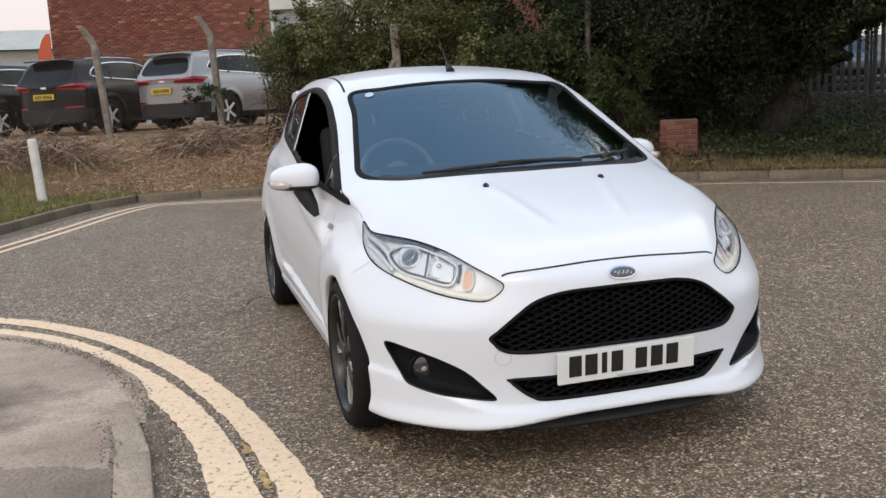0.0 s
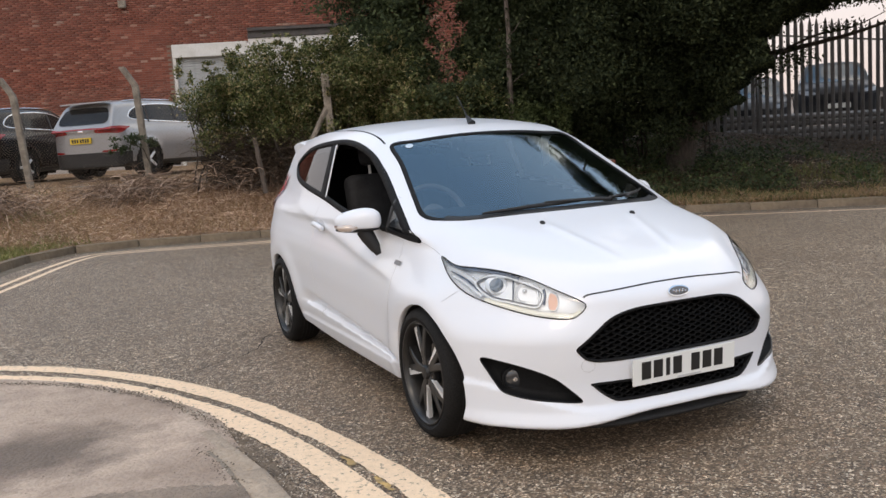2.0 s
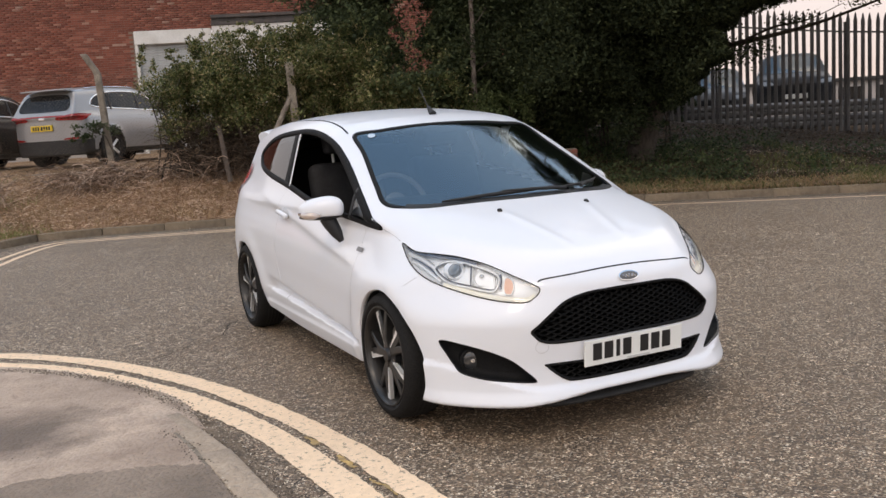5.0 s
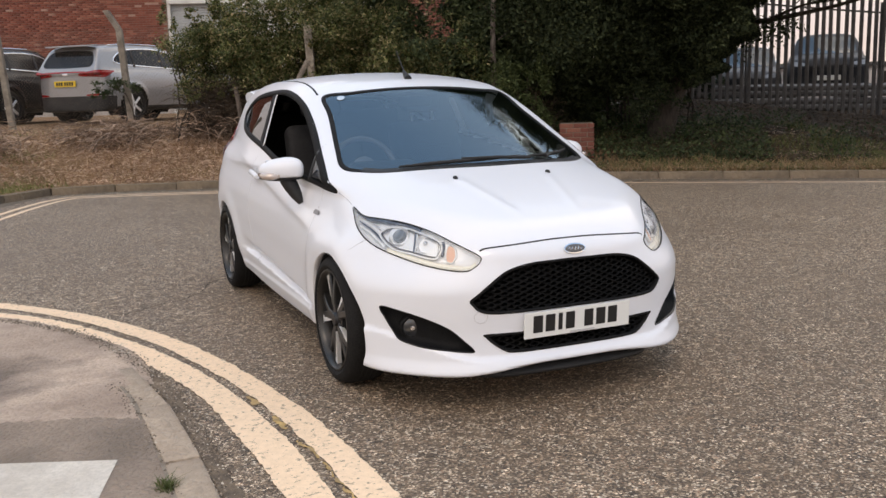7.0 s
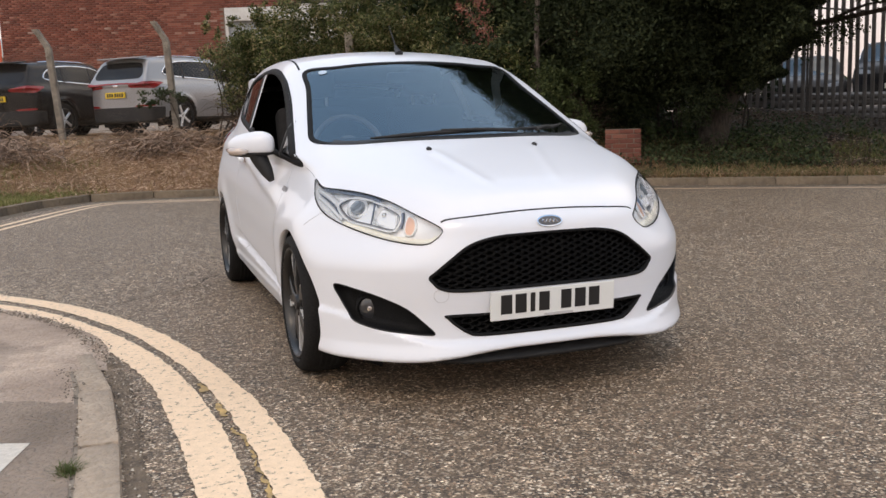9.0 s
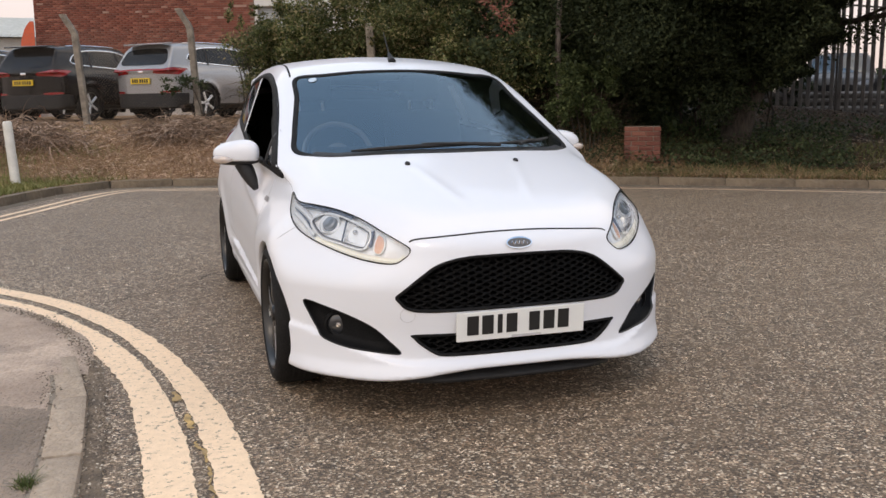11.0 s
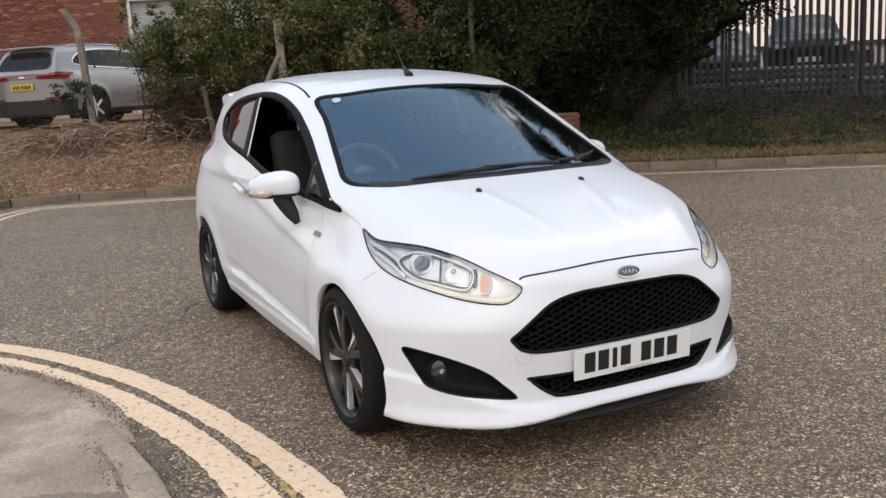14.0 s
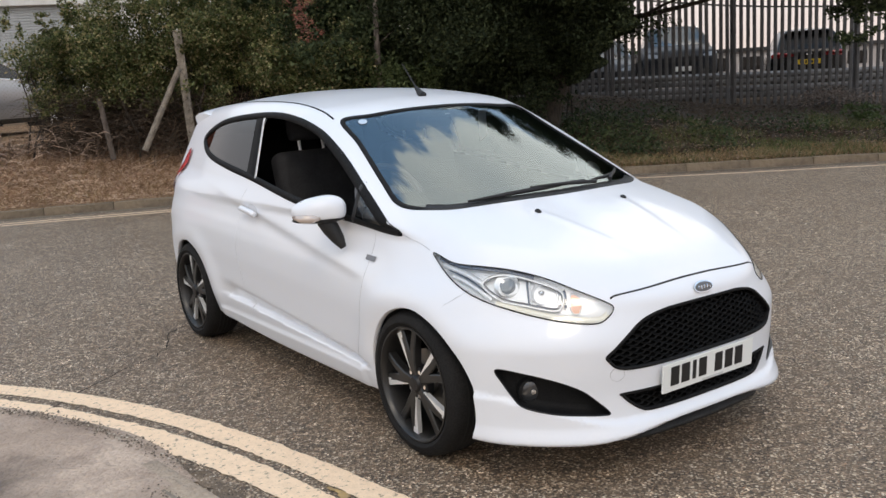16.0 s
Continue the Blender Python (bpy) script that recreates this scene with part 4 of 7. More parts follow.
def wiper(points, arm, lift=.012):
    line = lay(loop_curve(points, 8, False), ABOVE, lift)
    bm = bmesh.new()
    tube(bm, [Vector(p) for p in line], [.004 + .006 * math.sin(math.pi * min(max(i / (len(line) - 1), .03), .97)) for i in range(len(line))], 8)
    ob = part("wiper", bm, black_plastic, car, smooth=60)
    a = [Vector(p) for p in lay(np.array(arm), ABOVE, lift + .009)]
    bm = bmesh.new()
    tube(bm, a, [.009, .008, .006][:len(a)], 8)
    part("wiper_arm", bm, black_plastic, ob, smooth=60)


wiper([(-.45, .075), (-.33, .052), (-.12, .040), (.08, .050), (.21, .066)], [(.24, .02), (.06, .03), (-.13, .042)])
wiper([(.25, .055), (.36, .085), (.47, .14), (.57, .225)], [(.34, .03), (.39, .075), (.45, .12)], .016)
cowl = loop_curve([(-.62, .15), (-.50, .062), (-.26, .004), (0, -.016), (.26, .004), (.50, .062), (.62, .15)], 6, False)
part("cowl_panel", band_mesh("cowl_panel", cowl, ABOVE, .002, -.045, .004, black_plastic, 1, False), None, car)

# ---- mirrors, handles, side badges, rear lamps, spoiler ----
for sgn in (1, -1):
    flip = Matrix.Translation((-.016, .0, .012) if sgn > 0 else (-.048, .075, .022)) @ Matrix.Diagonal((sgn, 1, 1, 1))
    bm = bmesh.new()
    bmesh.ops.create_uvsphere(bm, u_segments=40, v_segments=24, radius=1)
    for v in bm.verts:
        x, y, z = v.co
        sx = abs(x) ** .8 * (1 if x > 0 else -1)
        v.co = Vector((-.893 + .105 * sx, .56 + (.075 * abs(y) ** .75 * (1 if y > 0 else -1) if y < 0 else .035 * y) + .045 * -sx, .955 + .062 * abs(z) ** .82 * (1 if z > 0 else -1) * (1 + .18 * sx) + .004 * sx))
        if v.co.z < .922:
            v.co.z = .922 + (v.co.z - .922) * .15
    bmesh.ops.transform(bm, matrix=flip, verts=bm.verts)
    if sgn < 0:
        bmesh.ops.reverse_faces(bm, faces=bm.faces)
    mir = part("door_mirror", bm, white_paint, car, "white capped door mirror on a black arm", smooth=60)
    bm = bmesh.new()
    bmesh.ops.create_uvsphere(bm, u_segments=32, v_segments=16, radius=1)
    for v in bm.verts:
        x, y, z = v.co
        v.co = Vector((-.893 + .101 * x, .563 + .066 * y - .045 * x, .916 + .018 * z))
    bmesh.ops.transform(bm, matrix=flip, verts=bm.verts)
    part("mirror_base", bm, black_plastic, mir, smooth=80)
    bm = bmesh.new()
    tube(bm, [flip @ Vector(p) for p in ((-.868, .548, .912), (-.848, .535, .87), (-.828, .515, .825), (-.812, .50, .785))], [.040, .038, .030, .014], 12)
    part("mirror_arm", bm, black_plastic, mir, smooth=60)
    bm = bmesh.new()
    tube(bm, [flip @ Vector(p) for p in ((-1.000, .585, .936), (-.985, .535, .930), (-.95, .508, .928), (-.915, .498, .927))], [.008, .019, .018, .007], 10)
    part("side_repeater", bm, Mat("repeater_lens", (.55, .46, .40), .15, .3, coat=1), mir, "clear and amber side repeater", smooth=80)
    bm = bmesh.new()
    box(bm, flip @ pose(-.885, .603, .957, 0, 0, 20), (.17, .004, .095), .02, 3)
    part("mirror_glass", bm, chrome, mir)
    # handle
    hl = lay(loop_curve([(1.40, .868), (1.46, .877), (1.53, .884), (1.59, .888)], 6, False), SIDE, .024, sgn)
    bm = bmesh.new()
    tube(bm, [Vector(p) for p in hl], [.010] + [.016] * (len(hl) - 2) + [.010], 10)
    part("door_handle", bm, white_paint, car, smooth=60)
    # flat patch of greyer paint that stands for the shaded recess behind the handle
    cup = turned_left(loop_curve([(1.42, .856), (1.49, .850), (1.54, .866), (1.54, .902), (1.49, .917), (1.43, .896)], 4))
    part("handle_cup", pane_mesh("handle_cup", cup, SIDE, .001, Mat("shaded_paint", (.62, .62, .63), .35, coat=1), sgn, 4), None, car)
    bar = turned_left(np.array([(.285, .757), (.35, .762), (.346, .782), (.281, .777)]))
    part("side_badge", pane_mesh("side_badge", bar, SIDE, .005, Mat("badge_steel", (.22, .22, .23), .3, .8), sgn, 3), None, car, "small dark rectangular side badge")
    lampline = turned_left(loop_curve([(2.735, 1.15), (2.81, 1.14), (2.93, 1.00), (2.99, .90), (2.91, .885), (2.80, 1.00)]))
    part("rear_lamp", pane_mesh("rear_lamp", lampline, SIDE, .012, Mat("bright_red_lens", (.55, .012, .016), .2, coat=.5), sgn, 5), None, car, "red rear lamp")
xs = np.linspace(-.565, .565, 31)
drop = .060 * (np.abs(xs) / .6) ** 2.4
rows = [np.stack([xs, 2.80 + dy - .10 * (xs / .565) ** 2, roof_z(2.80) - drop + dz + 0 * xs], 1)
        for dy, dz in ((-.14, -.004), (.0, .014), (.12, .008), (.165, -.004), (.17, -.022), (.15, -.05), (.05, -.085), (-.10, -.10))]
ends = grid_mesh("roof_spoiler", rows, white_paint, False)
spoiler = part("roof_spoiler", ends, None, car)
for sgn in (-1, 1):
    tip = np.array([r[0 if sgn < 0 else -1] for r in rows])
    side_tip = np.concatenate([tip, tip + [sgn * .012, -.01, -.006]])
    n = len(tip)
    part("spoiler_end", raw("spoiler_end", side_tip, [tuple(range(n, 2 * n))[::sgn]] + [(k, (k + 1) % n, n + (k + 1) % n, n + k) for k in range(n)], white_paint), None, spoiler)

# ---- wheels ----
def spoke_pair(bm, side, m, a0, depth):
    """One half of a forked spoke as a tapered bar from hub to rim."""
    pts = [(.030, a0), (.085, a0 + side * 4), (.155, a0 + side * 9), (.226, a0 + side * 13)]
    halfw, zs = (.017, .019, .016, .017), (depth, depth + .006, depth + .002, depth - .004)
    rows = []
    for (r, a), w, zz in zip(pts, halfw, zs):
        c, s = math.cos(radians(a)), math.sin(radians(a))
        p, t = Vector((r * c, r * s, 0)), Vector((-s, c, 0))
        rows.append([m @ (p + t * w * .95 + Vector((0, 0, zz - .035))), m @ (p + t * w + Vector((0, 0, zz - .004))), m @ (p + t * w * .72 + Vector((0, 0, zz))),
                     m @ (p - t * w * .72 + Vector((0, 0, zz))), m @ (p - t * w + Vector((0, 0, zz - .004))), m @ (p - t * w * .95 + Vector((0, 0, zz - .035)))])
    vs = [[bm.verts.new(q) for q in r] for r in rows]
    for a, b in zip(vs, vs[1:]):
        for i in range(5):
            f = bm.faces.new((a[i], a[i + 1], b[i + 1], b[i]))


def make_wheel(at, turn, spin):
    m = at @ pose(0, 0, 0, 0, turn, 0)
    bm = bmesh.new()
    w = .100
    lathe(bm, [(.232, -w + .01), (.255, -w - .006), (.280, -w + .000), (.294, -w + .018), (.301, -w + .045), (.3025, -.02), (.3025, .02), (.301, w - .045), (.294, w - .018), (.280, w), (.255, w + .006), (.242, w - .002), (.234, w - .012)], m, 72)
    tyre = part("tyre", bm, rubber, None, smooth=40)
    bm = bmesh.new()
    for k in (-.036, -.012, .012, .036):
        lathe(bm, [(.3030, k - .004), (.3034, k), (.3030, k + .004)], m, 60)
    part("tread_groove", bm, well_mat, tyre)
    bm = bmesh.new()
    lathe(bm, [(.239, w - .010), (.237, w + .000), (.231, w + .001), (.226, w - .006), (.220, w - .022), (.214, .02), (.208, -.06), (.234, -w + .012)], m, 64)
    rim = part("rim", bm, dark_alloy, tyre, smooth=30)
    for i in range(5):
        for side in (-1, 1):
            bm = bmesh.new()
            spoke_pair(bm, side, m, 72 * i + spin, w - .022)
            part("spoke", bm, dark_alloy, rim, smooth=25)
        # the machined flank that catches light between the forks
        bm = bmesh.new()
        a = radians(72 * i + spin + 17)
        b = radians(72 * i + spin + 13)
        p0, p1 = Vector((.060 * math.cos(b), .060 * math.sin(b), w - .020)), Vector((.222 * math.cos(a), .222 * math.sin(a), w - .024))
        t = Vector((-math.sin(a), math.cos(a), 0)) * .0165
        vs = [bm.verts.new(m @ q) for q in (p0 - t * .5, p1 - t, p1 + t, p0 + t * .5)]
        vs += [bm.verts.new(m @ (q - Vector((0, 0, .02)))) for q in (p0 - t * .5, p1 - t, p1 + t, p0 + t * .5)]
        for f in ((0, 1, 2, 3), (0, 4, 5, 1), (1, 5, 6, 2), (2, 6, 7, 3), (3, 7, 4, 0)):
            bm.faces.new([vs[j] for j in f])
        part("machined_face", bm, bright_alloy, rim)
        bm = bmesh.new()
        ang = radians(72 * i + spin + 36)
        rod(bm, m @ Vector((.054 * math.cos(ang), .054 * math.sin(ang), w - .05)), m @ Vector((.054 * math.cos(ang), .054 * math.sin(ang), w - .026)), .010, .009, 6)
        part("wheel_nut", bm, chrome, rim)
    bm = bmesh.new()
    lathe(bm, [(.075, w - .06), (.070, w - .030), (.036, w - .024), (.032, w - .014), (.028, w - .010), (.001, w - .009)], m, 32)
    part("hub_cap", bm, black_gloss, rim, smooth=35)
    bm = bmesh.new()
    lathe(bm, [(.13, -.005), (.13, .012), (.06, .012), (.06, .04), (.001, .04)], m, 40)
    part("brake_disc", bm, Mat("brake_disc_steel", (.25, .24, .23), .4, .9), tyre, smooth=30)
    return tyre


for ya, spin in ((-.022, 84), (AXLE - .01, 66)):
    for sgn in (-1, 1):
        w = make_wheel(pose(.752 * sgn, ya, HUB + .001), 90 * sgn, spin)
        w.name = "wheel"
        w.parent = car

# ---- cabin ----
lining = Mat("cabin_lining", (.07, .07, .07), .9)
liner_v, liner_q = surface_nets(lambda x, y, z: car_f(x, y, z) + .035, (-.95, .0, .62), (.95, 3.1, 1.54), .03)
mid = liner_v[liner_q].mean(1)
nl = car_normal(mid)
drop = inside(offset_line(SCREEN, .03), mid[:, :2]) & (mid[:, 2] > .93)
drop |= inside(offset_line(WINDOWS, .012), mid[:, 1:]) & (np.abs(nl[:, 0]) > .35)
drop |= inside(offset_line(HATCH, .01), mid[:, [0, 2]]) & (mid[:, 1] > 2.5)
drop |= (mid[:, 1] < .42) & (mid[:, 2] < 1.0)
q = liner_q[~drop]
used, back = np.unique(q.ravel(), return_inverse=True)
me = many("cabin_liner", liner_v[used], back.reshape(q.shape), lining)
me.polygons.foreach_set("use_smooth", np.ones(len(me.polygons), bool))
part("cabin_liner", me, None, car, "dark cabin lining")
bm = bmesh.new()
box(bm, pose(0, 1.6, .45), (1.4, 2.6, .04), .01)
part("cabin_floor", bm, cloth, car)
bm = bmesh.new()
box(bm, pose(0, .46, .80, 12), (1.30, .46, .22), .07, 4)
box(bm, pose(-.34, .56, .90, 20), (.40, .22, .12), .05, 3)
part("dashboard", bm, black_plastic, car, smooth=50)
bm = bmesh.new()
wheel_m = pose(-.35, .86, .93, 62)
bmesh.ops.create_uvsphere(bm, u_segments=20, v_segments=10, radius=.07, matrix=wheel_m @ Matrix.Diagonal((1, 1, .4, 1)))
tube(bm, [wheel_m @ Vector((.18 * math.cos(a), .18 * math.sin(a), 0)) for a in np.linspace(0, 2 * math.pi, 41)], .015, 8)
for a in (0, 180, 270):
    rod(bm, wheel_m @ Vector((0, 0, 0)), wheel_m @ Vector((.175 * math.cos(radians(a)), .175 * math.sin(radians(a)), 0)), .016, .011, 8)
part("steering_wheel", bm, Mat("wheel_grey", (.22, .22, .23), .5), car, smooth=60)
bm = bmesh.new()
belt = [Vector((.51, 1.545, 1.30)), Vector((.585, 1.59, 1.18)), Vector((.652, 1.63, 1.05))]
vs = [(bm.verts.new(p + Vector((-.030, -.014, 0))), bm.verts.new(p + Vector((.020, .014, 0)))) for p in belt]
for a, b in zip(vs, vs[1:]):
    bm.faces.new((a[0], a[1], b[1], b[0]))
part("seat_belt", bm, Mat("pale_webbing", (.85, .85, .86), .6), car, "pale seat belt hanging by the pillar")
for x in (-.35, .35):
    bm = bmesh.new()
    box(bm, pose(x, 1.34, .62, 6), (.50, .52, .16), .06, 4)
    seat = part("front_seat", bm, cloth, car, "dark cloth front seat", smooth=60)
    bm = bmesh.new()
    box(bm, pose(x, 1.62, .90, -14), (.49, .14, .52), .06, 4)
    part("seat_back", bm, cloth, seat, smooth=60)
    bm = bmesh.new()
    box(bm, pose(x, 1.70, 1.295, -10), (.26, .10, .17), .045, 4)
    part("headrest", bm, cloth, seat, smooth=60)
    for dx in (-.073, .073):
        part("headrest_bar", rod(bmesh.new(), (x + dx, 1.67, 1.12), (x + dx, 1.69, 1.24), .009), Mat("satin_bar", (.85, .85, .86), .45, .2), seat)
bm = bmesh.new()
box(bm, pose(0, 2.40, .68, 6), (1.15, .48, .18), .06, 4)
bench = part("rear_bench", bm, cloth, car, smooth=60)
bm = bmesh.new()
box(bm, pose(0, 2.66, .95, -18), (1.15, .14, .58), .06, 4)
part("bench_back", bm, cloth, bench, smooth=60)
bm = bmesh.new()
box(bm, pose(0, .95, 1.29, 20), (.21, .03, .06), .015, 3)
part("rear_view_mirror", bm, black_plastic, car, smooth=50)
disc = turned_left(np.array([(-.475 + .022 * math.cos(a), .865 + .022 * math.sin(a)) for a in np.linspace(0, 2 * math.pi, 21)[:-1]]))
part("screen_sticker", pane_mesh("screen_sticker", disc, ABOVE, .0005, Mat("sticker", (.45, .55, .65), .5), 1, 3), None, car, "small round pale sticker")

# ---- road, kerbs, markings ----
rng = np.random.default_rng(7)


def strip3d(name, line, w0, w1, z, mat, parent=None, thick=0.0):
    """A flat ribbon along a line on the ground, between two offsets."""
    a, b = offset_line(line, w0, False), offset_line(line, w1, False)
    n = len(line)
    v = [(*p, z) for p in a] + [(*p, z) for p in b]
    f = [(i, i + 1, n + i + 1, n + i) for i in range(n - 1)]
    if thick:
        v += [(*p, z - thick) for p in a] + [(*p, z - thick) for p in b]
        f += [(2 * n + i, 2 * n + i + 1, i + 1, i) for i in range(n - 1)] + [(n + i, n + i + 1, 3 * n + i + 1, 3 * n + i) for i in range(n - 1)]
    return part(name, raw(name, v, f, mat), None, parent, kind="structure")


bm = bmesh.new()
bmesh.ops.create_grid(bm, x_segments=2, y_segments=2, size=500)
part("ground", bm, asphalt, None, "worn chip-sealed asphalt road with pale stones", kind="structure", category="road")

LINE_A = loop_curve([(-1.08, -40), (-1.08, -9), (-1.09, -4), (-1.10, -1.3), (-1.13, -.6), (-1.18, -.1), (-1.30, .5), (-1.50, 1.2), (-1.82, 1.92), (-2.2, 2.48), (-2.58, 2.88), (-3.2, 3.35), (-4.2, 3.85), (-6, 4.4), (-12, 5.5)], 8, False)
LINE_B = loop_curve([(-1.27, -40), (-1.27, -9), (-1.28, -4), (-1.305, -1.2), (-1.335, -.5), (-1.41, .15), (-1.57, .80), (-1.80, 1.40), (-2.12, 2.02), (-2.5, 2.47), (-3.05, 2.92), (-4.05, 3.45), (-5.9, 4.0), (-12, 5.1)], 8, False)


def outward_up(me):
    if sum(p.normal.z for p in me.polygons) < 0:
        me.flip_normals()
    return me


def ragged_line(name, line, lo, hi, z, mat, seed, rough=.007):
    """A painted line with uneven, worn edges."""
    r = np.random.default_rng(seed)
    at = np.r_[0, np.cumsum(np.linalg.norm(np.diff(line, axis=0), axis=1))]
    u = np.arange(0, at[-1], .015)
    fine = np.stack([np.interp(u, at, line[:, k]) for k in (0, 1)], 1)
    nor = np.gradient(fine, axis=0)
    nor = np.stack([nor[:, 1], -nor[:, 0]], 1) / np.linalg.norm(nor, axis=1, keepdims=True)
    for _ in range(8):
        nor[1:-1] = (nor[:-2] + nor[1:-1] * 2 + nor[2:]) / 4
    wob = [np.convolve(r.normal(0, 1, len(u) + 40), np.ones(k) / k ** .5, "same")[:len(u)] for k in (3, 40, 3, 40)]
    a = fine + nor * (lo + rough * (.45 * wob[0] + .5 * wob[1]))[:, None]
    b = fine + nor * (hi + rough * (.45 * wob[2] + .5 * wob[3]))[:, None]
    n = len(u)
    v = [(*p, z) for p in a] + [(*p, z) for p in b]
    me = raw(name, v, [(i, i + 1, n + i + 1, n + i) for i in range(n - 1)], mat)
    if me.polygons[0].normal.z < 0:
        me.flip_normals()
    return part(name, me, None, None, kind="structure")


for k, (line, half) in enumerate(((LINE_A, .064), (LINE_B, .076))):
    ragged_line("yellow_line", line, -half, half, .004, cream, 70 + k)
# older, yellower paint that shows beside the outer line
old_yellow = worn("old_yellow_paint", (.62, .40, .15), (.30, .21, .11), 14, .8, .002, 40)
cut = np.flatnonzero((LINE_A[:, 1] > -2.2) & (LINE_A[:, 1] < .55))
for k, (u0, u1) in enumerate(((.0, .40), (.46, .60), (.66, .72))):
    seg_l = LINE_A[cut][int(u0 * len(cut)):max(int(u1 * len(cut)), int(u0 * len(cut)) + 3)]
    ragged_line("yellow_line", seg_l, -.090, -.060, .0035, old_yellow, 90 + k, .016)
KERB_NEAR = loop_curve([(-1.57, -40), (-1.57, -9), (-1.57, -3), (-1.57, -1.0), (-1.572, -.5), (-1.585, -.2), (-1.628, .35), (-1.775, 1.05), (-1.98, 1.58), (-2.35, 2.10), (-2.9, 2.52), (-4.0, 3.08), (-6, 3.62), (-12, 4.65)], 8, False)
bm = bmesh.new()
pave_face = bm.faces.new([bm.verts.new((*p, .022)) for p in [*offset_line(KERB_NEAR, -.160, False), (-60, 9), (-60, -40), (-1.72, -40)]])
pave_face.normal_update()
if pave_face.normal.z < 0:
    pave_face.normal_flip()
bmesh.ops.triangulate(bm, faces=bm.faces)
part("pavement", bm, paving, None, "worn stained concrete pavement corner", kind="structure", category="pavement")
strip3d("pavement_joint", offset_line(KERB_NEAR, -.150, False), -.016, .012, .0205, worn("joint_dirt", (.33, .27, .21), (.20, .165, .125), 4, .95, .004, 60))
ragged_line("gutter", KERB_NEAR, -.012, .055, .003, worn("gully_dirt", (.26, .19, .13), (.10, .074, .052), 7, .9, .008, 70), 95, .014)
# past the end of the raised kerb the pavement runs out flush to the painted line
flush = KERB_NEAR[KERB_NEAR[:, 1] > .28]
far_in = offset_line(KERB_NEAR, -.175, False)[KERB_NEAR[:, 1] > .28]
near_line = LINE_B[((flush[:, None] - LINE_B[None]) ** 2).sum(-1).argmin(1)]
far_out = flush + (near_line - flush) * step01(flush[:, 1], .30, 1.1)[:, None]
slope = [np.c_[far_in + (far_out - far_in) * k, np.full(len(flush), z)] for k, z in ((0, .0230), (.35, .0225), (.7, .014), (1, .0025))]
part("pavement_edge", outward_up(grid_mesh("pavement_edge", slope, paving, False)), None, None, "pavement worn flush with the road", kind="structure", category="pavement")


def kerb_run(line, width, height, length, mat, parent, gap=.0045, sink=.15, round_to=.015, dropped=None):
    """Single kerb stones laid along a line; the line is the road-side foot of the kerb."""
    seg = np.linalg.norm(np.diff(line, axis=0), axis=1)
    at = np.r_[0, np.cumsum(seg)]
    n = int(at[-1] / length)
    for i in range(n):
        s0, s1 = i * length + gap / 2, (i + 1) * length - gap / 2
        a = np.array([np.interp(s0, at, line[:, k]) for k in (0, 1)])
        b = np.array([np.interp(s1, at, line[:, k]) for k in (0, 1)])
        d = b - a
        ln = np.linalg.norm(d)
        ang = math.degrees(math.atan2(d[1], d[0]))
        nrm = np.array([-d[1], d[0]]) / ln
        c = (a + b) / 2 + nrm * width / 2
        bm = bmesh.new()
        j = random.uniform(-.004, .004)
        box(bm, Matrix.Identity(4), (ln, width, height + sink), round_to, 2)
        for v in bm.verts:
            if v.co.z > 0 and v.co.y < 0:
                v.co.y += .012
        ob = part("kerbstone", bm, mat, parent, smooth=40)
        ob.matrix_local = pose(c[0], c[1], (height - sink) / 2 + j - (0 if dropped is None else .024 * float(step01(c[1], *dropped))), random.uniform(-.5, .5), random.uniform(-.4, .4), ang)


kerb_a = thing("kerb", "low worn concrete kerb stones round the pavement corner", "kerb", kind="structure")
kerb_run(KERB_NEAR[(KERB_NEAR[:, 1] > -9) & (KERB_NEAR[:, 1] < 1.0)], .148, .030, .70, kerb_stone, kerb_a, .006, .1, .022, (.0, .75))
# darker resurfaced patch of the pavement, with a wavering edge
edge_p = [(-1.73, -.20), (-1.85, -.10), (-2.05, -.03), (-2.3, .05), (-2.8, .12), (-4.5, .35), (-12, 1.2), (-60, 5), (-60, -40), (-1.73, -40)]
top_p = loop_curve(edge_p[:7], 14, False)
top_p[1:-1] += rng.normal(0, .012, top_p[1:-1].shape)
bm = bmesh.new()
bm.faces.new([bm.verts.new((*p, .0245)) for p in [*top_p, *edge_p[7:]]])
patch_face = next(iter(bm.faces))
patch_face.normal_update()
if patch_face.normal.z < 0:
    patch_face.normal_flip()
bmesh.ops.triangulate(bm, faces=bm.faces)
part("pavement_patch", bm, worn("dark_paving", (.34, .26, .20), (.20, .152, .115), 2.6, .9, .008, 50), None, "darker resurfaced patch of pavement", kind="structure", category="pavement")
bm = bmesh.new()
v = [bm.verts.new(p) for p in ((-1.868, -.612, .027), (-2.06, -1.32, .027), (-2.9, -.90, .027), (-2.8, -.22, .027))]
bm.faces.new(v[::-1])
part("white_marking", bm, worn("white_road_paint", (.66, .60, .52), (.52, .46, .39), 6, .8, .002, 60), None, "white painted panel on the pavement", kind="structure", category="marking")

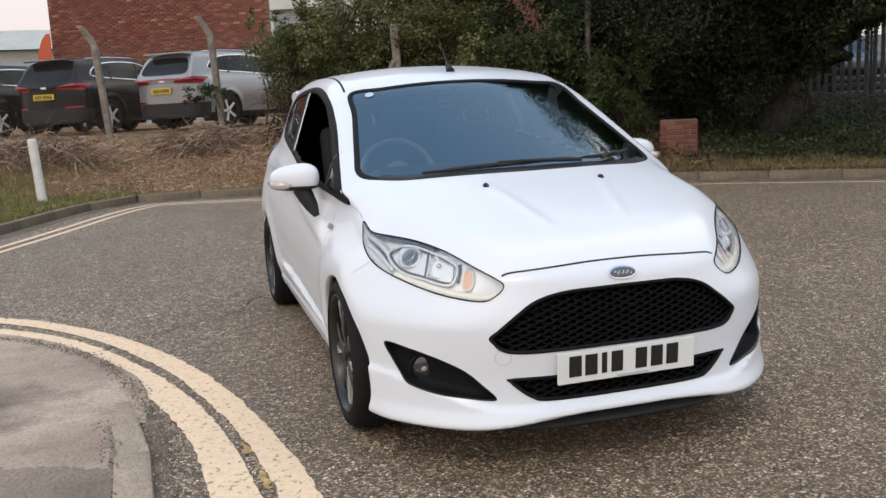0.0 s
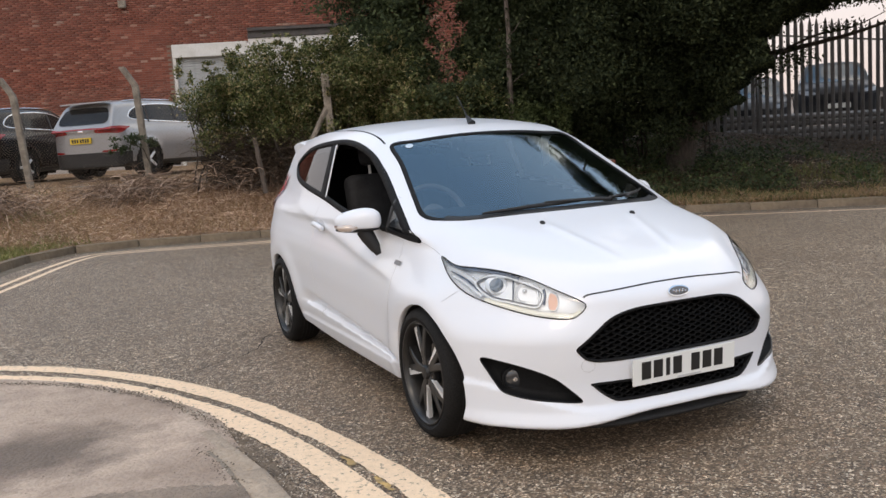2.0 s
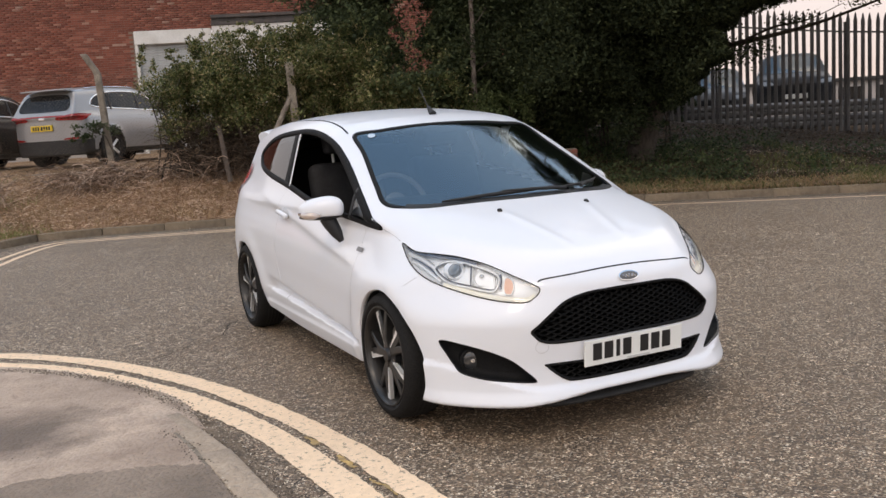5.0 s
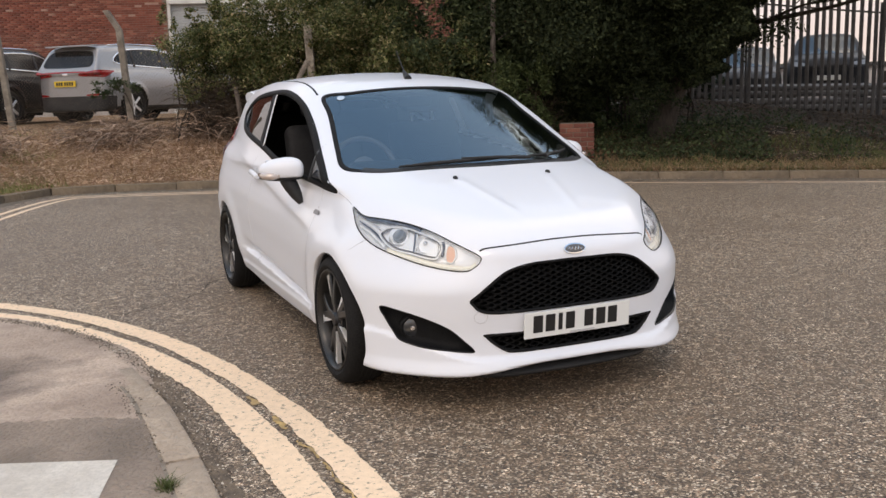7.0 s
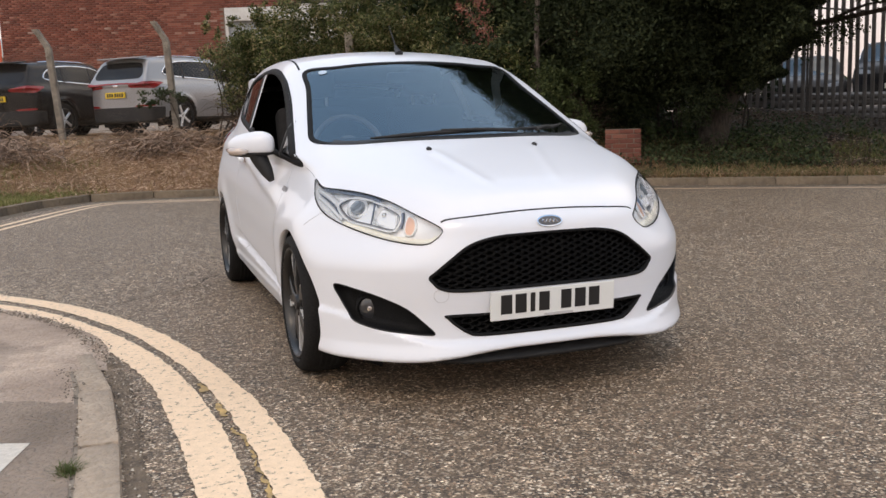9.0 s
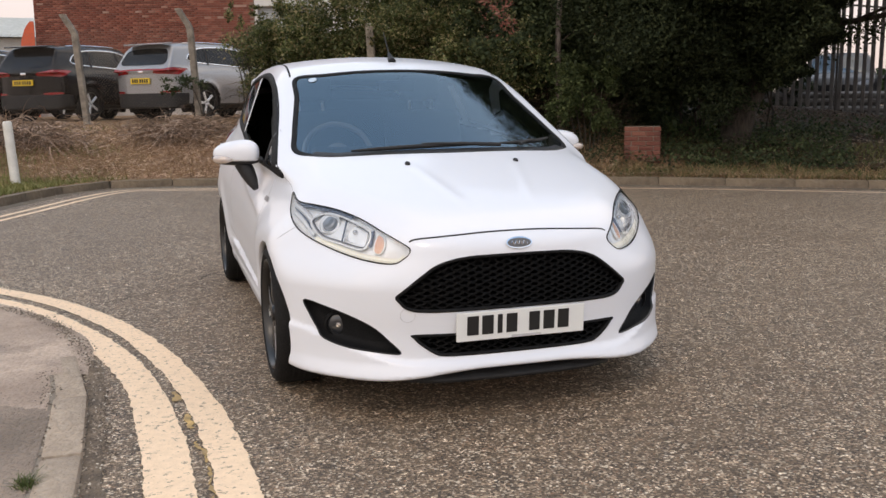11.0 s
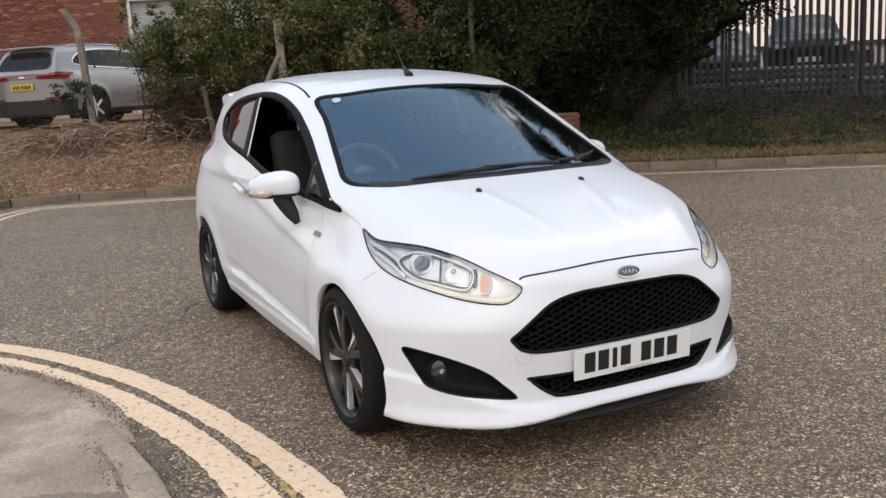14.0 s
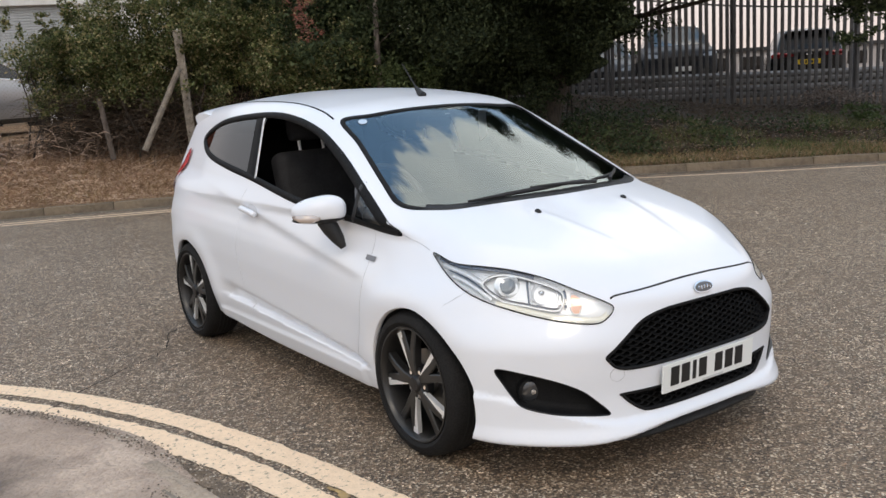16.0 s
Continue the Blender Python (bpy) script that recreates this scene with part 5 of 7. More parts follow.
KERB = loop_curve([(-7.0, .0), (-5.2, 3.5), (-3.9, 6.4), (-3.3, 7.95), (-2.82, 9.3), (-2.35, 10.25), (-1.75, 10.72), (-.8, 10.58), (1.4, 9.72), (3.6, 8.70), (5.7, 7.50), (7.2, 6.35), (8.4, 5.40), (10.1, 4.10), (13.5, 1.2), (20, -5)], 8, False)
kerb_b = thing("kerb", "weathered concrete kerb stones along the verge", "kerb", kind="structure")
kerb_run(KERB, .13, .11, .915, worn("dirty_kerb_stone", (.25, .19, .13), (.115, .088, .062), 2.6, .9, .010, 30), kerb_b)
strip3d("yellow_line", KERB[16:], .50, .58, .004, cream)
strip3d("yellow_line", KERB[16:72], .70, .78, .004, cream)
strip3d("gutter", KERB, 0, .22, .003, worn("gutter_dirt", (.22, .175, .125), (.13, .105, .08), 2.5, .95, .006, 50))
# crack across the road
crack = loop_curve([(-1.9, 1.70), (-1.45, 2.1), (-1.15, 2.28), (-.9, 2.75), (-.5, 2.9)], 6, False) + rng.normal(0, .012, (25, 2))
strip3d("road_crack", crack, -.0035, .004, .0035, Mat("crack_dark", (.035, .027, .020), .95))

# ---- the bank behind the kerb ----
rise_d = curve(0, .10, .9, .13, 1.6, .21, 2.6, .36, 3.6, .50, 4.6, .62, 5.8, .76, 7.0, .90, 9, .95)
fall_s = curve(0, 1, 20, 1.0, 21.4, 1.12, 23, .98, 25.6, .65, 28.4, .47, 40, .45)   # the crest sinks along the palisade
rise_l = curve(0, .10, .5, .13, 1.2, .34, 2.0, .62, 2.7, .78, 3.3, .84, 5.5, .93, 9, .95)
seg = np.r_[0, np.cumsum(np.linalg.norm(np.diff(KERB, axis=0), axis=1))]
TOTAL = seg[-1]
side_k = offset_line(KERB, -1, False) - KERB


def bank_height(s, d):
    left = 1 - step01(s, 7.0, 11.5)
    steep = 1 - step01(s, 18.0, 21.5)
    h = (rise_l(d) * steep + rise_d(d) * (1 - steep)) * (1 - left) + left * (.10 + .04 * np.minimum(d, 2.5) + .70 * step01(d, 3.0, 5.5))
    h = h * (1 - (1 - fall_s(s)) * step01(d, .5, 3))
    bumps = np.array([noise.noise((a * 1.7, b * 1.7, .3)) * .07 + noise.noise((a * .6, b * .6, 3.3)) * .08 for a, b in zip(np.ravel(s), np.ravel(d))]).reshape(np.shape(s))
    return h + bumps * step01(d, .2, 1.2) * (1 - step01(d, 3.0, 4.5))


def bank_xy(s, d):
    p = np.stack([np.interp(s, seg, KERB[:, k]) for k in (0, 1)], -1)
    n = np.stack([np.interp(s, seg, side_k[:, k]) for k in (0, 1)], -1)
    return p + n * (np.asarray(d)[..., None] + .13)


ss, dd = np.meshgrid(np.linspace(0, TOTAL, 220), np.r_[np.linspace(0, 6, 60), 8, 12, 30, 90], indexing="ij")
bp = bank_xy(ss, dd)
bz = bank_height(ss, dd)
cols = dd.shape[1]
idx = np.arange(ss.size).reshape(ss.shape)
quads = np.stack([idx[:-1, :-1], idx[:-1, 1:], idx[1:, 1:], idx[1:, :-1]], -1).reshape(-1, 4)[:, ::-1]
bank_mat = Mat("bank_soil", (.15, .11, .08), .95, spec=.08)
dryness = bank_mat.noise(1.1, 6, .6)
green = bank_mat.noise(.7, 4, .6, lo=.45, hi=.62)
bank_mat.color(bank_mat.mix(bank_mat.span(green, 0, 1, 0, .35), bank_mat.mix(bank_mat.noise(26, 4), bank_mat.mix(dryness, (.13, .074, .042), (.31, .185, .108)), (.48, .31, .19)), (.080, .078, .030)))
soil_x, dark_edge = bank_mat.n.new("ShaderNodeSeparateXYZ"), bank_mat.n.new("ShaderNodeMath")   # dark brown soil towards +x, with the trees' shade put into its colour
bank_mat.l.new(bank_mat.where(), soil_x.inputs["Vector"])
bank_mat.l.new(soil_x.outputs["X"], dark_edge.inputs[0])
bank_mat.l.new(bank_mat.span(bank_mat.noise(.9, 4, .6), 0, 1, -1.2, 1.2), dark_edge.inputs[1])
shaded_soil = bank_mat.mix(bank_mat.noise(3.5, 6, .65), bank_mat.mix(bank_mat.noise(40, 4), (.018, .011, .007), (.060, .038, .024)), (.10, .064, .040))
bank_mat.color(bank_mat.mix(bank_mat.span(dark_edge.outputs["Value"], 5.6, 7.4), bank_mat.p.inputs["Base Color"].links[0].from_socket, shaded_soil))
bank_mat.bump(bank_mat.noise(30, 5), .03)
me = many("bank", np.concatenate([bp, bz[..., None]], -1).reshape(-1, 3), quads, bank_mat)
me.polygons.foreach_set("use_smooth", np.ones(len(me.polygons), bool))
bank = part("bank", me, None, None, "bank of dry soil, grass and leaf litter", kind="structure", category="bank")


# ---- scattered growth ----
def leaves(pos, size, flat=0.0, seed=1):
    """Small folded leaves at the given points: vertices and quads."""
    r = np.random.default_rng(seed)
    n = len(pos)
    a = r.normal(size=(n, 3))
    a[:, 2] *= 1 - flat
    a /= np.linalg.norm(a, axis=1, keepdims=True)
    b = np.cross(a, r.normal(size=(n, 3)) * [1 - flat, 1 - flat, 1] + [0, 0, flat * 4])
    b /= np.maximum(np.linalg.norm(b, axis=1, keepdims=True), 1e-6)
    c = np.cross(a, b)
    s = size * r.uniform(.6, 1.35, (n, 1))
    tip, tail = pos + a * s, pos - a * s * .75
    l, q = pos + b * s * .45 + c * s * .18, pos - b * s * .45 + c * s * .18
    return np.stack([tail, l, tip, q], 1).reshape(-1, 3), np.arange(4 * n).reshape(n, 4)


def blades(pos, height, width, lean, seed=1):
    """Thin upright blades, each a bent strip of two quads."""
    r = np.random.default_rng(seed)
    n = len(pos)
    t = r.uniform(0, 2 * math.pi, n)
    side = np.stack([np.cos(t), np.sin(t), 0 * t], 1) * width
    tilt = r.normal(0, lean, (n, 3)) * [1, 1, 0]
    h = height * r.uniform(.5, 1.4, (n, 1))
    p1 = pos + np.array([0, 0, .6]) * h + tilt * h * .4
    p2 = pos + np.array([0, 0, .95]) * h + tilt * h * 1.1
    v = np.stack([pos - side, pos + side, p1 + side * .7, p1 - side * .7, p2 + side * .1, p2 - side * .1], 1).reshape(-1, 3)
    k = 6 * np.arange(n)[:, None]
    return v, np.concatenate([k + [0, 1, 2, 3], k + [3, 2, 4, 5]])


def on_bank(n, s0, s1, d0, d1, r, power=1.0):
    s, d = r.uniform(s0, s1, n), d0 + (d1 - d0) * r.uniform(0, 1, n) ** power
    xy = bank_xy(s, d)
    return np.c_[xy, bank_height(s, d)], s, d


def stuff(name, vq, mat, label, category):
    return part(name, many(name, *vq, mat), None, None, label, kind="stuff", category=category)


lawn = leaf_mat("lawn_blade", (.12, .145, .040), (.24, .235, .075), (.44, .38, .19))
p, s, d = on_bank(46000, 5, 12.2, .02, 3.0, rng)
p = p[(s < 11.5 + .5 * np.sin(d * 5) + .4 * rng.normal(size=len(s)))]
stuff("grass", blades(p, .055, .005, .5, 11), lawn, "short patchy verge grass with dry tips", "grass")
p, s, d = on_bank(6500, 20.4, 33, .0, 2.2, rng, 1.6)
stuff("grass", blades(p, .09, .004, .6, 12), grass_mat, "rough grass along the shaded verge", "grass")
p, s, d = on_bank(8000, 20.3, 33, .0, 1.1, rng, 1.3)
stuff("dry_grass", blades(p, .09, .004, .9, 18), dry_grass, "dry grass along the shaded kerb", "grass")
p, s, d = on_bank(7000, 11.2, 20, .15, 3.2, rng)
stuff("dry_grass", blades(p, .16, .004, .9, 13), dry_grass, "flattened dry grass on the bank", "grass")
p, s, d = on_bank(12000, 11.2, 33, .0, 4.5, rng)
stuff("leaf_litter", leaves(p + [0, 0, .012], .028, .8, 14), litter, "fallen dead leaves on the bank", "leaves")
p, s, d = on_bank(900, 10, 33, -.45, .1, rng)
p[:, 2] = .012
stuff("leaf_litter", leaves(p, .018, .9, 15), litter, "fallen dead leaves in the gutter", "leaves")


def twigs(pos, length, width, seed, up=.5):
    """Arching dead stems: ribbons of three quads, crossed."""
    r = np.random.default_rng(seed)
    n = len(pos)
    a = r.normal(size=(n, 3)) * [1, 1, .35] + [0, 0, up]
    a /= np.linalg.norm(a, axis=1, keepdims=True)
    ln = length * r.uniform(.4, 1.5, (n, 1))
    sag = r.uniform(.1, .6, (n, 1)) * ln
    side = np.cross(a, r.normal(size=(n, 3)))
    side /= np.linalg.norm(side, axis=1, keepdims=True)
    v, rows = [], []
    for k in range(5):
        t = k / 4
        c = pos + a * ln * t - np.array([0, 0, 1.]) * sag * t * t + side * ln * .15 * math.sin(2.5 * t)
        w = width * (1 - .75 * t)
        v += [c - side * w, c + side * w]
    v = np.stack(v, 1)
    k = 10 * np.arange(n)[:, None]
    q = np.concatenate([k + [2 * i, 2 * i + 1, 2 * i + 3, 2 * i + 2] for i in range(4)])
    return v.reshape(-1, 3), q


p, s, d = on_bank(11000, 11.6, 18.6, .6, 2.6, rng, .8)
stuff("dead_brambles", twigs(p, .20, .005, 21, .25), twig, "tangle of dead bramble stems on the bank", "brambles")
p, s, d = on_bank(2500, 15.0, 17.6, 1.9, 3.2, rng)
stuff("dead_brambles", twigs(p, 1.0, .007, 22, 1.2), grey_twig, "tall dead bramble stems along the fence", "brambles")
for k, (s0, d0) in enumerate(((11.7, 2.2), (12.6, 2.3), (14.4, 2.6))):
    c, _, _ = on_bank(1, s0, s0 + .01, d0, d0 + .01, rng)
    p = c + rng.normal(0, 1, (1900, 3)) * [.55, .40, .12] + [0, 0, .12]
    stuff("brushwood_heap", twigs(p, .42, .006, 30 + k, .1), grey_twig, "heap of cut dead brushwood", "brushwood")
p, s, d = on_bank(34000, 11.5, 19.5, .2, 3.4, rng)
stuff("brush_debris", twigs(p + [0, 0, .01], .10, .0055, 23, .12), twig, "chopped dead twigs and stalks littering the bank", "debris")
p, s, d = on_bank(7000, 14.0, 19.5, 2.0, 4.4, rng)
p[:, 2] += rng.uniform(0, .7, len(p))
# dark stems: the shade below the hedge is put into their colour
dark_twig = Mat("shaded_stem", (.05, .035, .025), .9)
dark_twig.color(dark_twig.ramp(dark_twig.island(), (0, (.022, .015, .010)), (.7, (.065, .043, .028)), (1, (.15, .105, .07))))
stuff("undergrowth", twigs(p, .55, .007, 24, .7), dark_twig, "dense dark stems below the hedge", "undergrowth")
p, s, d = on_bank(26000, 18.0, 33, .1, 5.0, rng)
clump = np.array([noise.noise((a * .55, b * .55, 8.1)) for a, b in p[:, :2]]) + .25 * (d < .9) > .12
stuff("grass", blades(p[clump], .10, .005, .7, 16), grass_mat, "soft tufts of verge grass under the trees", "grass")
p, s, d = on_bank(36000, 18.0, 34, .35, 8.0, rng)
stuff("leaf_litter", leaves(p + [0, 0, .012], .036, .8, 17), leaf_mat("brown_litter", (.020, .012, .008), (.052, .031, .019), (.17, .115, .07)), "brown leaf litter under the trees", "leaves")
p, s, d = on_bank(2200, 17.0, 25, .0, .85, rng, 1.4)
stuff("leaf_litter", leaves(p + [0, 0, .05], .022, .8, 43), litter, "pale fallen leaves along the shaded kerb", "leaves")
p, s, d = on_bank(9500, 17.6, 22.8, .9, 4.2, rng)
p[:, 2] += rng.uniform(0, .18, len(p))
stuff("ground_cover", leaves(p, .04, .4, 42), tree_leaf, "dark leafy ground cover under the trees", "ground cover")
p, s, d = on_bank(16000, 18.2, 31, .9, 5.0, rng)
p[:, 2] += rng.uniform(0, .30, len(p)) * step01(d, .9, 2.2)
clump = np.array([noise.noise((a * .9, b * .9, 5.1)) for a, b in p[:, :2]]) > .05
stuff("ivy", leaves(p[clump], .036, .3, 41), ivy_leaf, "ivy and weeds over the shaded bank", "ivy")


# ---- loose grit along the pavement corner, and one weed in the kerb ----
def pebbles(pos, size, seed):
    """Small four-sided stones."""
    r = np.random.default_rng(seed)
    n = len(pos)
    s = size * r.uniform(.4, 1.6, (n, 1))
    t = r.uniform(0, 2 * math.pi, (n, 1))
    ring = [pos + np.c_[np.cos(t + k * 1.57) * s * r.uniform(.7, 1.2, (n, 1)), np.sin(t + k * 1.57) * s, 0 * t] for k in range(4)]
    top = pos + np.c_[r.normal(0, .2, (n, 2)) * s, s[:, 0] * .8]
    v = np.stack(ring + [top], 1).reshape(-1, 3)
    k = 5 * np.arange(n)[:, None]
    return v, np.concatenate([k + [i, (i + 1) % 4, 4, 4] for i in range(4)])[:, :3]


grit_mat = Mat("loose_grit", (.3, .25, .2), .9)
grit_mat.color(grit_mat.ramp(grit_mat.island(), (0, (.07, .052, .038)), (.6, (.17, .125, .09)), (.9, (.36, .28, .21)), (1, (.62, .55, .45))))
near = KERB_NEAR[(KERB_NEAR[:, 1] > -2.6) & (KERB_NEAR[:, 1] < 2.9)]
who = rng.integers(0, len(near) - 1, 3600)
mix_t = rng.uniform(0, 1, (3600, 1))
base = near[who] * (1 - mix_t) + near[who + 1] * mix_t
out = np.where(rng.uniform(size=3600) < .7, rng.normal(.03, .022, 3600), rng.normal(-.165, .02, 3600))
nrm = (offset_line(near, 1, False) - near)[who]
p = base + nrm * out[:, None]
p = np.c_[p, np.where(p[:, 1] > .4, .017, np.where(out > -.005, .002, np.where(out < -.15, .021, .028)))]
stuff("loose_grit", pebbles(p, .005, 71), grit_mat, "loose grit along the worn kerb", "grit")
who = rng.integers(0, len(near) - 1, 220)
p = near[who] + (offset_line(near, 1, False) - near)[who] * -rng.uniform(.2, 1.6, (220, 1)) + rng.normal(0, .05, (220, 2))
stuff("loose_grit", pebbles(np.c_[p, 0 * p[:, 0] + .021], .0045, 72), grit_mat, "scattered grit on the pavement", "grit")
p = np.c_[rng.normal(-1.735, .014, 150), rng.normal(-.95, .022, 150), np.full(150, .02)]
part("weed", many("weed", *blades(p, .026, .0025, .9, 73), grass_mat), None, None, "small green weed in the kerb joint", category="weed")

# ---- fence posts, hedge, trees ----
def fence_at(s):
    """Along the line of the wire fence; s in metres from its first post, to the right."""
    return np.array([-2.58, 15.1]) + s * np.array([.830, -.558])


def post_thing(x, y, z0, z1, crank, lean=0.0, width=.112):
    """A concrete fence post with a cranked top."""
    bm = bmesh.new()
    h = z1 - z0
    path = [(0, 0, -.4), (0, 0, h - .38), (-.02, 0, h - .32), (-.19, .0, h)] if crank else [(0, 0, -.4), (0, 0, h)]
    w = width / 2
    rings = [[bm.verts.new((px + a * w, py + b * w, pz)) for a, b in ((-1, -1), (1, -1), (1, 1), (-1, 1))] for px, py, pz in path]
    for a, b in zip(rings, rings[1:]):
        for i in range(4):
            bm.faces.new((a[i], a[(i + 1) % 4], b[(i + 1) % 4], b[i]))
    bm.faces.new(rings[0][::-1]), bm.faces.new(rings[-1])
    bmesh.ops.bevel(bm, geom=list(bm.edges), offset=.012, segments=1, affect="EDGES")
    ob = part("fence_post", bm, concrete, None, "weathered concrete fence post" + (" with a cranked top" if crank else " grown over by the hedge"), category="post")
    ob["group"] = "concrete posts of the wire fence"
    ob.matrix_world = pose(x, y, z0, 0, lean, -20)
    return ob


post_thing(-2.40, 15.0, .70, 2.98, True, -4)
post_thing(-.36, 14.0, .70, 3.02, True, -3)
post_thing(-4.7, 16.6, .80, 2.98, True, 0)
post_thing(2.34, 11.12, .60, 2.52, False, -2, .13)
post_thing(3.75, 10.9, .60, 2.3, False, 2, .12)
bm = bmesh.new()
rod(bm, (1.60, 11.22, .72), (2.24, 11.10, 1.95), .048, .045, 8)
part("fence_brace", bm, concrete, None, "slanting concrete brace of a fence post", category="post")
bm = bmesh.new()
rod(bm, (1.22, 11.6, .60), (1.12, 11.65, 1.55), .045, .04, 8)
part("fence_post", bm, worn("old_timber", (.15, .12, .10), (.085, .066, .054), 8, .9, .006, 50), None, "short weathered timber stake under the hedge", category="post")

# chain-link between the posts, as a web of thin wires
wv, wf = [], []
a, b = fence_at(-3), fence_at(5.4)
ln = np.linalg.norm(b - a)
for k in range(int(ln / .07) + 28):
    for sgn in (1, -1):
        s0 = k * .07 - (1.9 if sgn > 0 else 0)
        s1 = s0 + sgn * 1.7 + (0 if sgn > 0 else 0)
        z0, z1 = .95, 2.65
        for (u, z), (u2, z2) in (((s0, z0), (s1, z1)),):
            lo, hi = 0, 1
            if sgn > 0:
                t0, t1 = max(0, -u / (u2 - u)), min(1, (ln - u) / (u2 - u))
            else:
                t0, t1 = max(0, (ln - u) / (u2 - u)), min(1, -u / (u2 - u))
            if t1 <= t0:
                continue
            q0, q1 = u + (u2 - u) * t0, u + (u2 - u) * t1
            y0, y1 = z + (z2 - z) * t0, z + (z2 - z) * t1
            p0, p1 = a + (b - a) * q0 / ln, a + (b - a) * q1 / ln
            base = len(wv)
            wv += [(*p0, y0 - .0013), (*p1, y1 - .0013), (*p1, y1 + .0013), (*p0, y0 + .0013)]
            wf.append((base, base + 1, base + 2, base + 3))
part("chain_link", raw("chain_link", wv, wf, worn("rusty_wire", (.16, .12, .09), (.22, .19, .16), 8, .7, .0002, 50)), None, None, "rusty chain-link wire between concrete posts", kind="stuff", category="wire fence")
# low edging wall of the car park
bm = bmesh.new()
a, b = fence_at(-9), fence_at(6)
d = b - a
box(bm, pose(*((a + b) / 2 + np.array([.10, .15])), .60, 0, 0, math.degrees(math.atan2(d[1], d[0]))), (np.linalg.norm(d), .14, .56), .02)
part("edging_wall", bm, concrete, None, "low concrete edging of the car park", kind="structure", category="wall")


# thin places in the foliage: middle, heading, half width, lower and upper height, share of leaves left
GAPS = [((5.87, 13.88), (.43, .90), .20, 2.15, 4.2, .07), ((5.10, 13.3), (.38, .92), .09, 2.3, 3.6, .35), ((7.10, 12.5), (.48, .88), .16, 2.2, 3.2, .55)]
EDGE = ((9.45, 9.1), (.70, .71))   # where the low crown of the large tree ends: a point and its heading
edge_off = curve(0, -.75, 1.2, -.60, 1.45, -.42, 1.75, -.06, 2.0, .18, 2.3, .34, 2.8, .55, 3.2, .9)   # by height, the crown overhangs


def thinned(p, r):
    """Which leaves stay, by the gaps and the edge of the crown."""
    stay = np.ones(len(p), bool)
    luck = r.uniform(size=len(p))
    wob = .09 * np.sin(p[:, 2] * 9.0) + .05 * np.sin(p[:, 2] * 23 + 1)
    for (x, y), (hx, hy), half, low, high, left in GAPS:
        along, off = (p[:, 0] - x) * hx + (p[:, 1] - y) * hy, (p[:, 0] - x) * hy - (p[:, 1] - y) * hx
        stay &= ~((np.abs(off + wob) < half * (.75 + .5 * np.sin(p[:, 2] * 3.1) ** 2) + .05 * np.abs(along)) & (p[:, 2] > low + .6 * wob) & (p[:, 2] < high) & (along > -5) & (along < 4) & (luck > left))
    (x, y), (hx, hy) = EDGE
    off = (p[:, 0] - x) * hy - (p[:, 1] - y) * hx
    stay &= ~((off > edge_off(p[:, 2]) + 1.6 * wob) & (off < 3.4) & (p[:, 2] < 2.85 + .10 * off + wob) & (p[:, 1] > 4.6))
    return stay


def crown(name, blobs, per, size, mat, parent, seed, label=""):
    """Leaves on and in a cluster of uneven clumps."""
    r = np.random.default_rng(seed)
    pts = []
    for (cx, cy, cz, rx, ry, rz) in blobs:
        n = int(per * (rx * ry + ry * rz + rx * rz))
        k = max(6, n // 55)
        q = r.normal(size=(k, 3))
        q /= np.linalg.norm(q, axis=1, keepdims=True)
        q *= r.uniform(.35, 1.0, (k, 1)) ** .5
        sub = q * [rx, ry, rz] + [cx, cy, cz]
        c = sub[r.integers(0, k, n)] + r.normal(0, 1, (n, 3)) * np.array([rx, ry, rz]) * .17
        pts.append(c)
    p = np.concatenate(pts)
    p = p[thinned(p + np.array(parent.matrix_world.translation), r)]
    return part(name, many(name, *leaves(p, size, .15, seed), mat), None, parent, label)


# hedge over the fence
hedge = thing("hedge", "overgrown evergreen hedge with reddish young tips above bare stems", "hedge", at=pose(2, 12, .7))
hr = np.random.default_rng(5)
blobs = []
for i in range(70):
    s = hr.uniform(4.0, 8.6)
    x, y = fence_at(s) + hr.normal(0, .28, 2)
    top = 3.0 + .25 * math.sin(s * 1.3) - .9 * max(0, (4.3 - s)) ** 1.2
    z = hr.uniform(1.45, max(1.8, top - .30))
    blobs.append((x - 2, y - 12, z - .7, hr.uniform(.35, .6), hr.uniform(.35, .6), hr.uniform(.28, .45)))
for i in range(44):   # uneven sprays that stand out of the top and the face
    s = hr.uniform(4.0, 8.4)
    x, y = fence_at(s) + hr.normal(0, .32, 2) + [-.12, -.22]
    top = 3.0 + .25 * math.sin(s * 1.3) - .9 * max(0, (4.3 - s)) ** 1.2
    z = top + hr.uniform(-.30, .16) if i % 2 else hr.uniform(1.5, top)
    blobs.append((x - 2, y - 12, z - .7, hr.uniform(.10, .26), hr.uniform(.10, .26), hr.uniform(.10, .24)))
crown("foliage", blobs, 2600, .031, hedge_leaf, hedge, 51)
for i in range(46):
    bm = bmesh.new()
    s = hr.uniform(3.4, 8.4)
    x, y = fence_at(s) + hr.normal(0, .25, 2)
    pts = [Vector((x - 2, y - 12, -.1))]
    for k in range(5):
        pts.append(pts[-1] + Vector((hr.normal(0, .10), hr.normal(0, .10), .34)))
    tube(bm, pts, [.018, .015, .012, .010, .008, .005], 6)
    part("stem", bm, bark, hedge, smooth=60)
hs = hr.uniform(3.9, 6.6, 6000)
hp = np.array([-2.58, 15.1]) + hs[:, None] * np.array([.830, -.558]) + hr.normal(0, .22, (6000, 2)) + [-.08, -.22]
